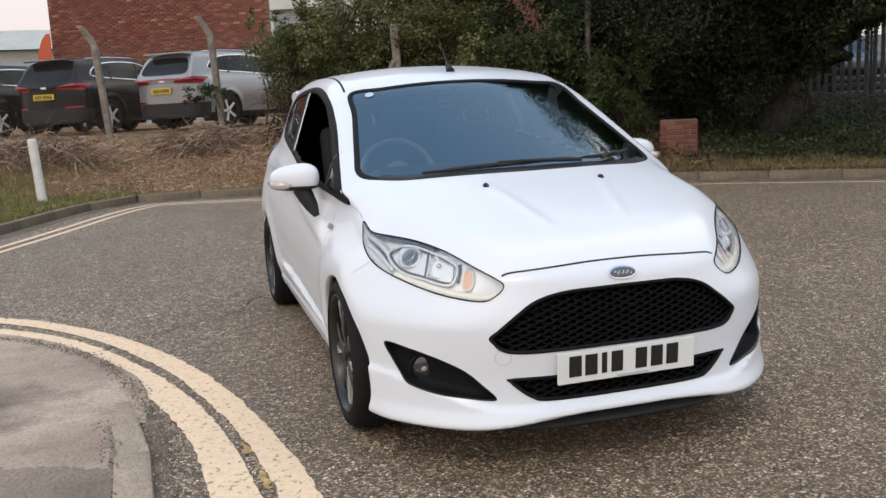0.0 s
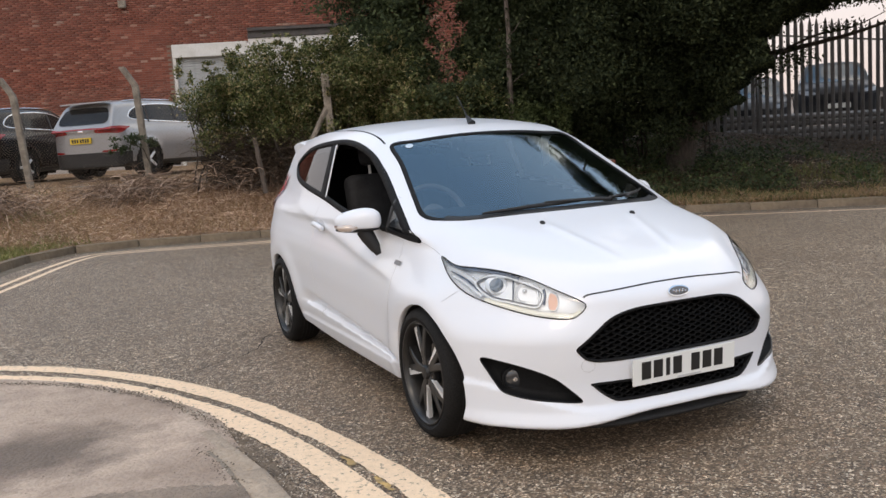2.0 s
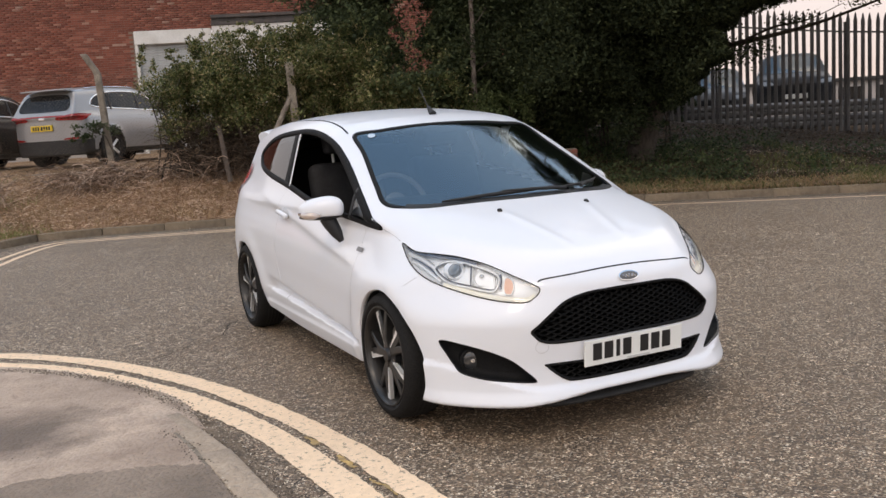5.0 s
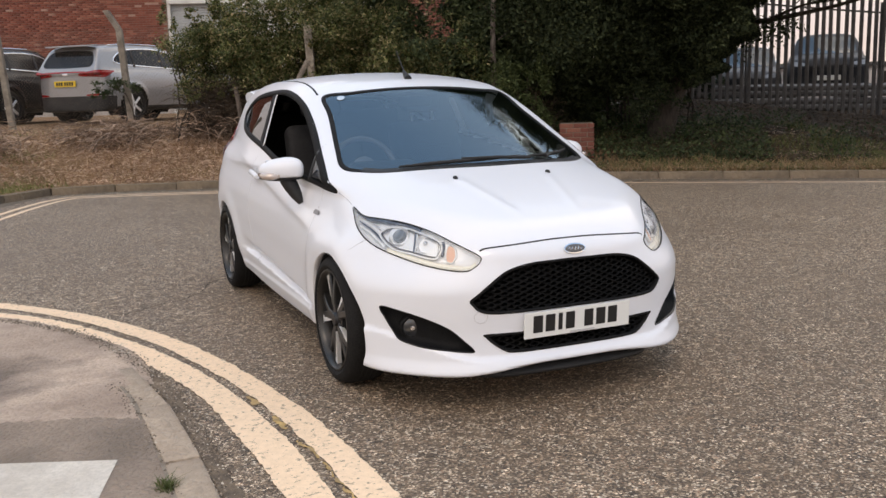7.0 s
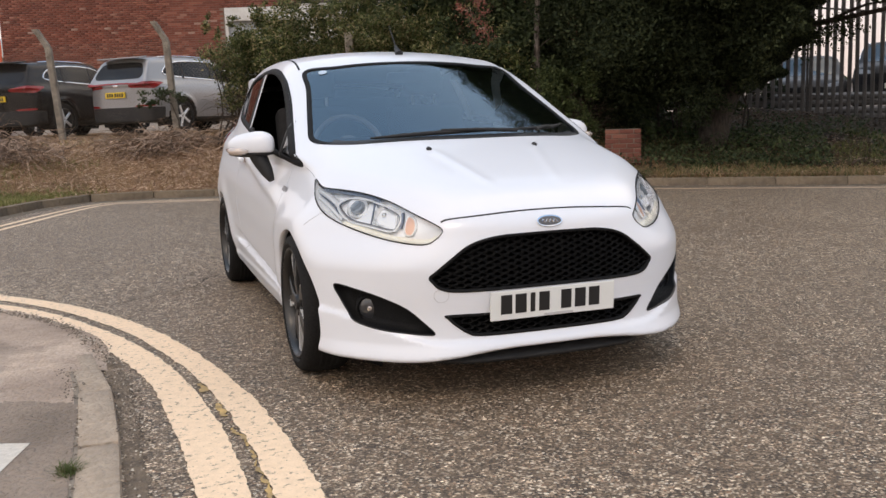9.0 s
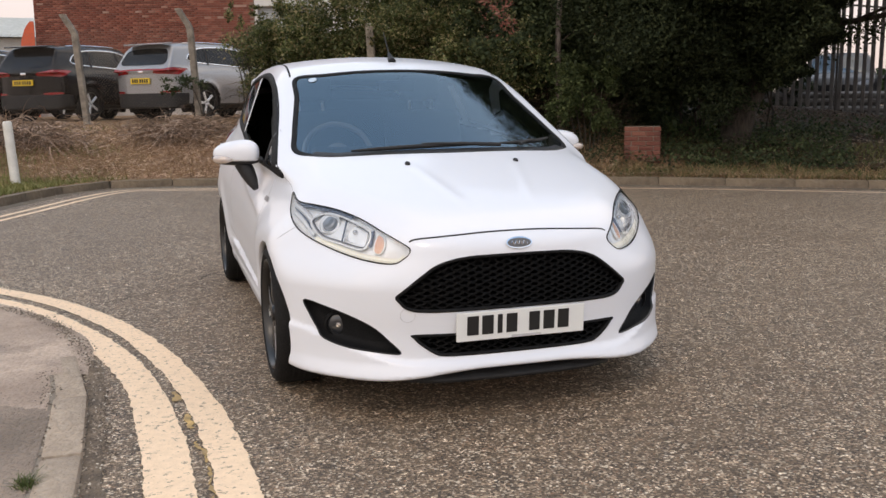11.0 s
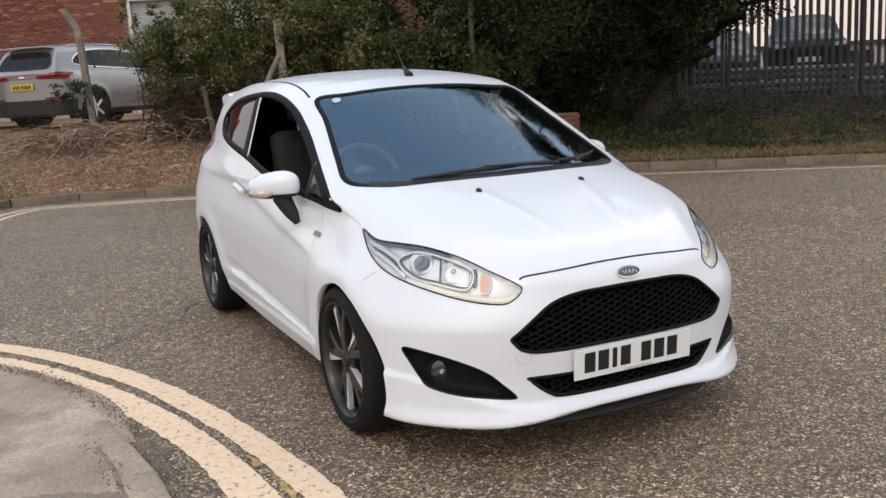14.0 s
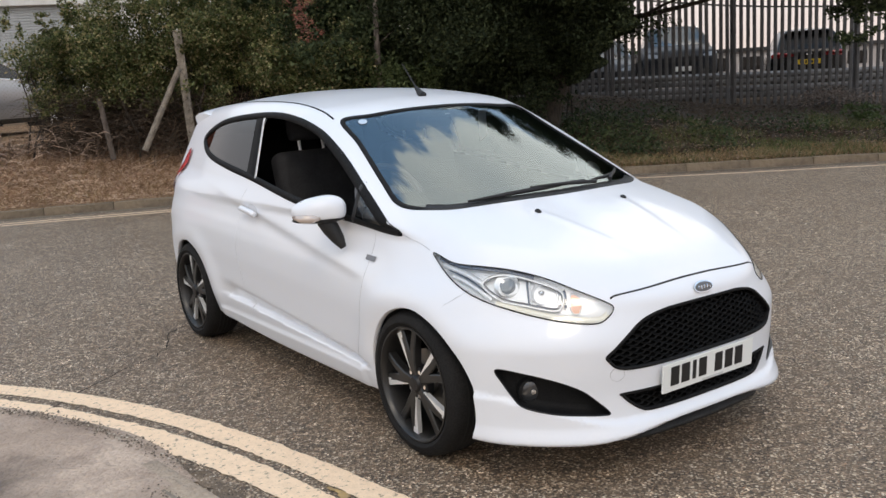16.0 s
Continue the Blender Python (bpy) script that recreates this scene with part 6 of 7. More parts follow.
hp = np.c_[hp, hr.uniform(.75, 1.65, 6000) - .25 * np.maximum(hs - 5, 0) * .3]
# these brambles take the stem colour that holds the hedge's shade
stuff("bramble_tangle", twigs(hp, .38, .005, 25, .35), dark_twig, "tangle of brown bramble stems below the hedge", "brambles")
# hanging spray of leaves on the second post
spray = thing("climber", "climbing spray of green leaves on a concrete post", "plant", at=pose(-.55, 13.85, 1.3))
crown("foliage", [(-.15, 0, .35, .38, .2, .14), (.12, 0, .30, .25, .18, .16), (-.35, .05, .22, .2, .15, .12)], 1900, .034, ivy_leaf, spray, 53)
bm = bmesh.new()
tube(bm, [(.25, 0, -.6), (.2, 0, -.1), (.1, .0, .2), (-.2, 0, .35)], [.014, .012, .009, .005], 6)
part("stem", bm, bark, spray, smooth=60)


def make_tree(name, label, x, y, z, trunk, limbs, blobs, per, size, seed, leaf=None):
    t = thing(name, label, "tree", at=pose(x, y, z))
    bm = bmesh.new()
    tube(bm, trunk[0], trunk[1], 12)
    part("trunk", bm, bark, t, smooth=60)
    for pts, r0 in limbs:
        bm = bmesh.new()
        fine = loop_curve([p[:2] for p in pts], 5, False)
        zz = loop_curve([(p[2], 0) for p in pts], 5, False)[:, 0]
        line = [Vector((*q, h)) for q, h in zip(fine, zz)]
        tube(bm, line, [r0 * (1 - .85 * i / (len(line) - 1)) for i in range(len(line))], 8)
        part("limb", bm, bark, t, smooth=60)
    crown("crown", blobs, per, size, leaf or tree_leaf, t, seed)
    return t


tr = np.random.default_rng(9)


def cloud(n, c, spread, size):
    return [(*(np.array(c) + np.clip(tr.normal(0, 1, 3), -1.4, 1.4) * spread), *(tr.uniform(.7, 1.3, 3) * size)) for _ in range(n)]


# the large tree beside the palisade; its highest limbs reach over the road
high_x, high_y, high_z = curve(0, -3.7, .35, -2.3, .65, -.6, 1, .5), curve(0, .5, .35, -1.5, .65, -2.3, 1, -2.5), curve(0, 8.0, .12, 7.5, .22, 6.4, .35, 5.7, .5, 5.0, .65, 4.9, 1, 2.8)
big_tree = make_tree("tree", "large dark evergreen tree with a leaning trunk and long low limbs", 8.9, 9.3, .45,
          ([(-.85, .1, -.3), (-.6, .08, .6), (-.15, .03, 1.5), (.2, 0, 2.3), (.45, 0, 4.2), (.5, .1, 7)], [.28, .24, .21, .19, .16, .08]),
          [([(-.05, .0, 1.6), (.18, -.46, 1.87), (1.0, -1.12, 2.03), (1.85, -1.9, 2.27), (3.1, -3.1, 2.85)], .075), ([(.75, -.9, 1.98), (1.3, -1.15, 2.22), (1.75, -1.5, 2.30), (2.3, -1.8, 2.55)], .030), ([(.2, 0, 2.0), (1.0, -.6, 2.7), (2.0, -1.6, 3.6), (3.1, -2.6, 4.6)], .09),
           ([(.2, 0, 1.8), (-1.0, -.4, 2.6), (-2.2, -.3, 3.6)], .09), ([(.4, 0, 4.0), (.0, -.9, 6.2), (-.5, -1.8, 8.0)], .06), ([(.4, 0, 4.0), (-.9, -.6, 5.4), (-2.6, -.9, 6.2)], .06), ([(.3, 0, 3), (1.5, .6, 4.2), (2.6, 1.0, 5.6)], .08)],
          cloud(26, (-.9, .3, 3.4), (1.3, .7, 1.2), (1.0, .9, .8)) + cloud(16, (-.4, .3, 6.2), (1.6, 1.0, 1.0), (1.2, 1.1, .9)) + cloud(30, (3.3, -2.9, 4.2), (2.0, 1.3, .4), (1.0, 1.0, .5)) + [b for u in np.linspace(0, 1, 9) for lower in (0, 1.6) for b in cloud(9, (float(high_x(u)), float(high_y(u)) + .5 * lower, float(high_z(u)) - lower), (.5, .45, .4), (.85, .8, .65))] + cloud(34, (.0, .0, 2.15), (.50, .35, .55), (.50, .45, .42)) + cloud(12, (-.75, .35, 1.3), (.40, .25, .40), (.42, .36, .36)) + cloud(16, (-1.1, -.5, 1.3), (.45, .15, .6), (.34, .25, .34)) + cloud(12, (-.9, -.35, 1.6), (.7, .2, .6), (.45, .3, .45)) + cloud(7, (2.0, -1.2, 4.6), (.9, .8, .3), (.6, .5, .3)) + cloud(7, (-.5, -1.9, 7.9), (.40, .35, .35), (.55, .5, .45))
          + [(1.7, -1.7, 3.1, .5, .5, .14), (2.6, -2.5, 3.5, .6, .5, .16), (3.4, -3.3, 3.6, .5, .5, .2), (1.1, -.8, 2.9, .4, .4, .2), (2.1, -1.6, 3.9, .6, .5, .2), (2.9, -2.4, 4.5, .6, .6, .2), (1.4, -.9, 3.3, .5, .5, .25), (3.0, -2.9, 3.1, .35, .35, .15)] + cloud(30, (2.2, -1.8, 4.0), (1.3, 1.1, .4), (.50, .50, .28)) + cloud(14, (.7, -.5, 2.6), (.5, .35, .5), (.40, .35, .35)) + cloud(30, (.55, -.20, 1.75), (.30, .32, .42), (.36, .34, .32)) + cloud(34, (2.0, -1.7, 3.25), (1.2, 1.0, .35), (.40, .40, .20)) + cloud(20, (3.9, -3.4, 3.8), (.9, .8, .35), (.42, .42, .22)), 2100, .036, 61, evergreen)
hp = np.concatenate([np.array(c) + tr.normal(0, 1, (n, 3)) * w for c, n, w in (((.62, -.95, 1.80), 420, (.16, .16, .12)), ((.95, -1.15, 1.86), 260, (.14, .14, .10)), ((.35, -.7, 1.72), 380, (.16, .16, .16)), ((1.5, -1.5, 2.30), 150, (.20, .2, .07)), ((2.3, -2.2, 2.55), 160, (.22, .2, .08)))])
part("hanging_spray", many("hanging_spray", *leaves(hp, .036, .15, 71), evergreen), None, big_tree)
make_tree("tree", "dense dark evergreen tree behind the hedge", 6.1, 11.0, .6,
          ([(0, 0, -.3), (.02, .02, 1.5), (-.05, .05, 3.5), (0, .1, 6)], [.16, .13, .10, .05]),
          [([(0, 0, 1.8), (-.7, .3, 2.9), (-1.3, .4, 4.2)], .06), ([(0, 0, 2.2), (.8, .2, 3.3), (1.4, .2, 4.4)], .06)],
          cloud(30, (-.2, .2, 2.9), (1.3, .5, 1.2), (.9, .7, .7)) + cloud(14, (-.4, .3, 5.6), (1.5, .8, 1.2), (1.1, .9, .8)), 1500, .048, 62)
make_tree("tree", "dark tree rising over the hedge", 4.3, 12.6, .9,
          ([(0, 0, -.3), (.05, 0, 2), (0, .05, 4), (.1, .1, 6)], [.14, .11, .08, .04]),
          [([(0, 0, 2.2), (-.8, -.2, 3.2), (-1.4, -.4, 4.0)], .05)],
          cloud(24, (.2, 0, 2.9), (.9, .5, .8), (.65, .6, .6)) + cloud(14, (.7, 0, 4.9), (1.0, .7, .9), (.9, .8, .7)), 1400, .048, 63)
make_tree("tree", "dark tree with low drooping leaves at the end of the palisade", 14.1, 4.9, .5,
          ([(0, 0, -.3), (0, .05, 2), (.1, .1, 4.5)], [.16, .12, .06]),
          [([(0, 0, 1.6), (-.7, .5, 2.2), (-1.5, 1.1, 2.1)], .05), ([(0, 0, 2.2), (-.8, .3, 2.9), (-1.7, .8, 3.0)], .04)],
          cloud(16, (-1.2, 1.0, 1.9), (.45, .35, .30), (.36, .36, .26)) + cloud(10, (-1.5, 1.1, 2.6), (.7, .5, .3), (.45, .45, .3)) + cloud(10, (.3, 0, 4.6), (1, .8, .8), (.8, .8, .7)), 1100, .05, 64)
slim = thing("sapling", "slim bare grey tree trunk rising before the dark trees", "tree", at=pose(5.18, 9.99, .45))
bm = bmesh.new()
tube(bm, [(.035, 0, -.3), (.03, 0, .3), (-.01, .0, .9), (-.025, .0, 1.5), (-.02, 0, 2.0), (.02, .02, 2.6), (.0, .05, 3.4), (.06, .1, 5.0)], [.062, .056, .050, .047, .044, .040, .034, .018], 10)
grey_bark = Mat("grey_bark", (.16, .13, .11), .9)
grey_bark.color(grey_bark.mix(grey_bark.noise(11, 5, .6, (3, 3, .7)), (.085, .066, .055), (.22, .18, .155)))
grey_bark.bump(grey_bark.noise(20, 5, .6, (3, 3, .5)), .012)
part("trunk", bm, grey_bark, slim, smooth=60)
for k in range(5):
    bm = bmesh.new()
    z = .9 + .4 * k
    side = -1 if k % 2 else 1
    tube(bm, [(0, 0, z), (.10 * side, -.05, z + .10), (.24 * side, -.08, z + .10 + .05 * k)], [.010, .007, .003], 5)
    part("twig", bm, grey_bark, slim, smooth=60)
crown("foliage", [(.1, .1, 5.2, .7, .6, .5), (-.3, .1, 4.6, .5, .5, .4)], 900, .045, tree_leaf, slim, 67)
# a low bush and a heap of dead leaves by the palisade
bush = thing("bush", "low green bush on the shaded bank", "bush", at=pose(12.5, 6.0, .42))
crown("foliage", [(0, 0, .16, .30, .24, .14), (.28, -.1, .12, .24, .2, .12), (-.22, .1, .10, .18, .16, .10)], 1900, .034, leaf_mat("bush_leaf", (.030, .055, .016), (.06, .095, .030), (.10, .14, .05)), bush, 68)
hp = np.array([16.3, 9.0, .60]) + tr.normal(0, 1, (2600, 3)) * [.55, .45, .08]
hp[:, 2] += .20 * np.exp(-((hp[:, 0] - 16.3) / .6) ** 2 - ((hp[:, 1] - 9.0) / .5) ** 2)
stuff("leaf_heap", leaves(hp, .035, .5, 69), leaf_mat("grey_litter", (.10, .07, .055), (.24, .18, .145), (.38, .31, .26)), "heap of dead grey-brown leaves below the palisade", "leaves")

shrub = thing("bush", "dark shrub behind the palisade and its barrier", "bush", at=pose(12.85, 14.0, .8))
crown("foliage", [(tr.uniform(-.55, .45), tr.uniform(-.35, .45), tr.uniform(.2, 1.25), .34, .32, .26) for _ in range(16)], 1500, .040, evergreen, shrub, 72)
for k in range(4):
    bm = bmesh.new()
    tube(bm, [(0, 0, -.2), (.1 * (k - 1.5), .04 * k, .5), (.25 * (k - 1.5), .08 * k - .1, 1.2)], [.03, .02, .008], 6)
    part("stem", bm, bark, shrub, smooth=60)
sprays = thing("bush", "mid-green leafy shrub beside the brick pier", "bush", at=pose(5.45, 9.45, .5))
crown("foliage", [(tr.uniform(-.65, .50), tr.uniform(-.15, .3), tr.uniform(.35, 1.25), *tr.uniform(.12, .30, 3)) for _ in range(22)], 1700, .032, leaf_mat("shrub_leaf", (.030, .045, .018), (.075, .100, .038), (.17, .20, .085), matte=True), sprays, 73)
for k in range(6):
    bm = bmesh.new()
    tube(bm, [(.05 * (k - 2.5), 0, -.15), (.12 * (k - 2.5), .05, .5), (.22 * (k - 2.5), .08, 1.1)], [.016, .011, .005], 6)
    part("stem", bm, bark, sprays, smooth=60)

# the thicket below the trees
thicket = thing("thicket", "dark undergrowth below the trees", "bush", at=pose(7, 10.6, .4))
crown("foliage", [(*(np.array([u - .3, .9 - .55 * u + tr.normal(0, .25), tr.uniform(.2, 1.9)])), *(tr.uniform(.45, .8, 3))) for u in np.linspace(-3.2, 1.0, 36)], 1300, .052, tree_leaf, thicket, 65)
crown("foliage", [(1.9 - .9 * k / 40 * 4 + tr.normal(0, .2), 1.3 + .55 * k / 40 * 4 + tr.normal(0, .25), tr.uniform(.3, 2.6), *(tr.uniform(.5, .8, 3))) for k in range(40)], 1300, .05, tree_leaf, thicket, 70)
crown("foliage", [(*(np.array([u - .3, .2 - .55 * u + tr.normal(0, .2), tr.uniform(.0, .5)])), *(tr.uniform(.25, .5, 3))) for u in np.linspace(-3.0, 1.0, 16)], 420, .05, ivy_leaf, thicket, 66)
for i in range(16):
    bm = bmesh.new()
    u = tr.uniform(-3, 2.4)
    c = Vector((u, .6 - .55 * u, -.2))
    tube(bm, [c, c + Vector((tr.normal(0, .15), 0, .8)), c + Vector((tr.normal(0, .3), 0, 1.7))], [.025, .018, .008], 6)
    part("stem", bm, bark, thicket, smooth=60)

# ---- brick pier ----
pier = thing("brick_pier", "low red brick pier with pale mortar on the verge", "pier", at=pose(6.19, 9.02, .22, 0, 0, -31))
mortar = worn("mortar", (.24, .19, .15), (.17, .135, .105), 12, .95, .003, 80)
bm = bmesh.new()
box(bm, pose(0, 0, .27), (.54, .54, .62))
part("mortar_core", bm, mortar, pier)
bl, bh, bw = .215, .065, .1025
brick_mesh = mesh_of("brick", box(bmesh.new(), Matrix.Identity(4), (bl, bw, bh), .006, 1), brick)
head_mesh = mesh_of("brick", box(bmesh.new(), Matrix.Identity(4), (bw, bw, bh), .006, 1), brick)
for c in range(8):
    z = .02 + c * .075
    for side in range(4):
        off = [-.17, .055, .228] if c % 2 else [-.228, -.055, .17]
        for o, me in zip(off, ((brick_mesh, brick_mesh, head_mesh) if c % 2 else (head_mesh, brick_mesh, brick_mesh))):
            ob = new("brick", me)
            ob.parent = pier
            ob.matrix_local = pose(0, 0, 0, 0, 0, 90 * side) @ pose(o + random.uniform(-.003, .003), -.228, z, 0, 0, random.uniform(-.6, .6))

# ---- white marker post on the grass ----
bm = bmesh.new()
lathe(bm, [(.068, -.3), (.066, .0), (.063, .86), (.058, .90), (.045, .915), (.001, .918)], Matrix.Identity(4), 24)
bollard = part("bollard", bm, white_post, None, "white round marker post on the grass verge", smooth=40, category="bollard")
bollard.matrix_world = pose(-3.15, 10.3, .12, 0, -3.0, 0)

# ---- palisade ----
PAL_A, PAL_B = np.array([8.8, 14.85]), np.array([18.32, 7.71])
pal = thing("palisade_fence", "grey galvanised steel palisade fence", "fence")
pd = (PAL_B - PAL_A) / np.linalg.norm(PAL_B - PAL_A)
plen = np.linalg.norm(PAL_B - PAL_A)
pale_bm = bmesh.new()
prof = [(-.042, .0), (-.026, -.014), (.026, -.014), (.042, .0)]
rings = []
for z, w in ((0, 1), (2.42, 1), (2.56, .42), (2.60, .05)):
    rings.append([pale_bm.verts.new((a * w, b, z)) for a, b in prof] + [pale_bm.verts.new((a * w, b + .004, z)) for a, b in prof[::-1]])
for a, b in zip(rings, rings[1:]):
    for i in range(8):
        pale_bm.faces.new((a[i], a[(i + 1) % 8], b[(i + 1) % 8], b[i]))
pale_me = mesh_of("pale", pale_bm, steel)
ang = math.degrees(math.atan2(pd[1], pd[0]))


pal_z = curve(0, 1.2, 3.4, 1.10, 4.9, .92, 7.55, .60, 10.65, .43, 13, .40)   # foot of the pales


for k in range(12, int(plen / .152)):
    u = k * .152
    x, y = PAL_A + pd * u
    ob = new("pale", pale_me)
    ob.parent = pal
    ob.matrix_local = pose(x, y, float(pal_z(u)) + random.uniform(-.012, .012), 0, random.uniform(-.4, .4), ang)
for h in (.35, 2.18):
    bm = bmesh.new()
    tube(bm, [(*(PAL_A + pd * u + np.array([-pd[1], pd[0]]) * .03), float(pal_z(u)) + h) for u in np.linspace(1.8, plen, 12)], .024, 4)
    part("rail", bm, steel, pal)
for u in np.arange(1.9, plen, 2.75):
    x, y = PAL_A + pd * u + np.array([-pd[1], pd[0]]) * .08
    part("fence_post", box(bmesh.new(), pose(x, y, float(pal_z(u)) + 1.1, 0, 0, ang), (.045, .075, 2.6), .004), steel, pal)
# vehicle barrier behind it
bar = thing("crash_barrier", "weathered steel crash barrier behind the fence", "barrier")
nb = np.array([-pd[1], pd[0]])
prof = [(.0, -.15), (.04, -.10), (.04, -.04), (.0, 0), (.04, .04), (.04, .10), (.0, .15)]
for zz in (1.22, .90):
    rows = [np.array([[*(PAL_A + pd * (u + 1.2) + nb * (1.6 - o)), zz - .12 * step01(u, 2, plen) + h] for u in np.linspace(0, plen + 4, 30)]) for o, h in prof]
    part("beam", grid_mesh("beam", rows, worn("barrier_steel", (.23, .22, .21), (.13, .125, .12), 3, .55, .001, 40, .4), False, smooth=False), None, bar)
for u in np.arange(0, plen, 2.4):
    x, y = PAL_A + pd * u + nb * 1.75
    part("barrier_post", box(bmesh.new(), pose(x, y, .9, 0, 0, ang), (.08, .1, 1.1), .005), steel, bar)

# ---- parked cars: one shape of sport-utility car, in several paints ----
suv_plan = curve(-2.3, .72, -1.95, .84, -1.4, .905, 0, .925, 1.4, .92, 1.9, .88, 2.3, .76)
suv_side = curve(.1, -.06, .3, -.03, .5, -.012, .7, 0, .85, -.005, 1.0, -.035, 1.15, -.10)
suv_hood = curve(-2.4, .70, -2.2, .90, -1.9, 1.0, -1.3, 1.07, -.9, 1.12, 2.4, 1.14)
suv_roof = curve(-.9, 1.35, -.3, 1.57, .4, 1.635, 1.2, 1.62, 1.8, 1.57, 2.3, 1.50)
suv_glass = curve(-1.2, .80, -.4, .84, .8, .84, 1.6, .80, 2.3, .72)


def suv_f(x, y, z):
    x = np.abs(x)
    w = suv_plan(y) + suv_side(z)
    for ya in (-1.37, 1.30):
        r = np.hypot(y - ya, z - .36)
        w = w + .02 * np.exp(-((r - .42) / .06) ** 2) * step01(z, .2, .5) * (1 - step01(z, .75, .95))
    side = (x - w) * .97
    top = z - suv_hood(y) + .07 * (x / .8) ** 3
    front = -2.22 + .12 * (x / .7) ** 3 - y + .35 * np.clip(z - .75, 0, 1)
    back = y - 2.22 + .10 * (x / .7) ** 3 + .10 * np.clip(z - .95, 0, 1)
    f = smax(smax(smax(side, top, .10), front, .12), smax(back, .24 - z, .04), .12)
    g_side = (x - suv_glass(y) + .36 * (z - 1.1)) * .94
    g_top = z - suv_roof(y) + .05 * (x / .65) ** 2.4
    g_front = (-1.05 + .16 * (x / .7) ** 2 + (z - 1.1) / .62 - y) * .52
    g_back = (y - 2.16 + (z - 1.1) * .62) * .85
    g = smax(smax(smax(g_side, g_top, .12), g_front, .06), smax(g_back, 1.0 - z, .03), .06)
    return smin(f, g, .05)


SKIN[0] = suv_f
suv_v, suv_q = surface_nets(suv_f, (-1.1, -2.5, .15), (1.1, 2.5, 1.72), .042)
mq = suv_v[suv_q].mean(1)
hole = (np.stack([np.hypot(mq[:, 1] - ya, mq[:, 2] - .36) for ya in (-1.37, 1.30)], 1) < .415).any(1) & (np.abs(mq[:, 0]) > .6)
suv_n = car_normal(suv_v)
lower = ((mq[:, 2] < .56) & (np.abs(mq[:, 1]) > 1.80)) | (mq[:, 2] < .34)
SUV_WIN = turned_left(loop_curve([(-.70, 1.12), (-.2, 1.40), (.2, 1.50), (.9, 1.50), (1.35, 1.44), (1.62, 1.30), (1.55, 1.19), (.6, 1.14)]))
SUV_REAR = turned_left(loop_curve([(-.60, 1.15), (-.55, 1.38), (-.35, 1.45), (.35, 1.45), (.55, 1.38), (.60, 1.15), (.3, 1.12), (-.3, 1.12)]))
SUV_LAMP = turned_left(loop_curve([(-.86, 1.00), (-.80, 1.06), (-.55, 1.03), (-.36, .995), (-.36, .945), (-.60, .93), (-.82, .92)]))
REAR = (np.array([-1., 0, 0]), np.array([0, 0, 1.]), np.array([0, -1., 0]), 2.9)
NOSE = (np.array([1., 0, 0]), np.array([0, 0, 1.]), np.array([0, 1., 0]), 2.9)


def suv_panel(mask, mat, name, parent):
    q = suv_q[mask & ~hole]
    used, back = np.unique(q.ravel(), return_inverse=True)
    me = many(name, suv_v[used], back.reshape(q.shape), mat)
    me.polygons.foreach_set("use_smooth", np.ones(len(me.polygons), bool))
    if len(me.vertices) == len(used):
        me.normals_split_custom_set_from_vertices(suv_n[used])
    return part(name, me, None, parent)


far_lamp = Mat("far_headlamp", (.22, .23, .24), .3, .3)
far_glass = Mat("far_dark_glass", (.008, .009, .010), .12, 0, .18)


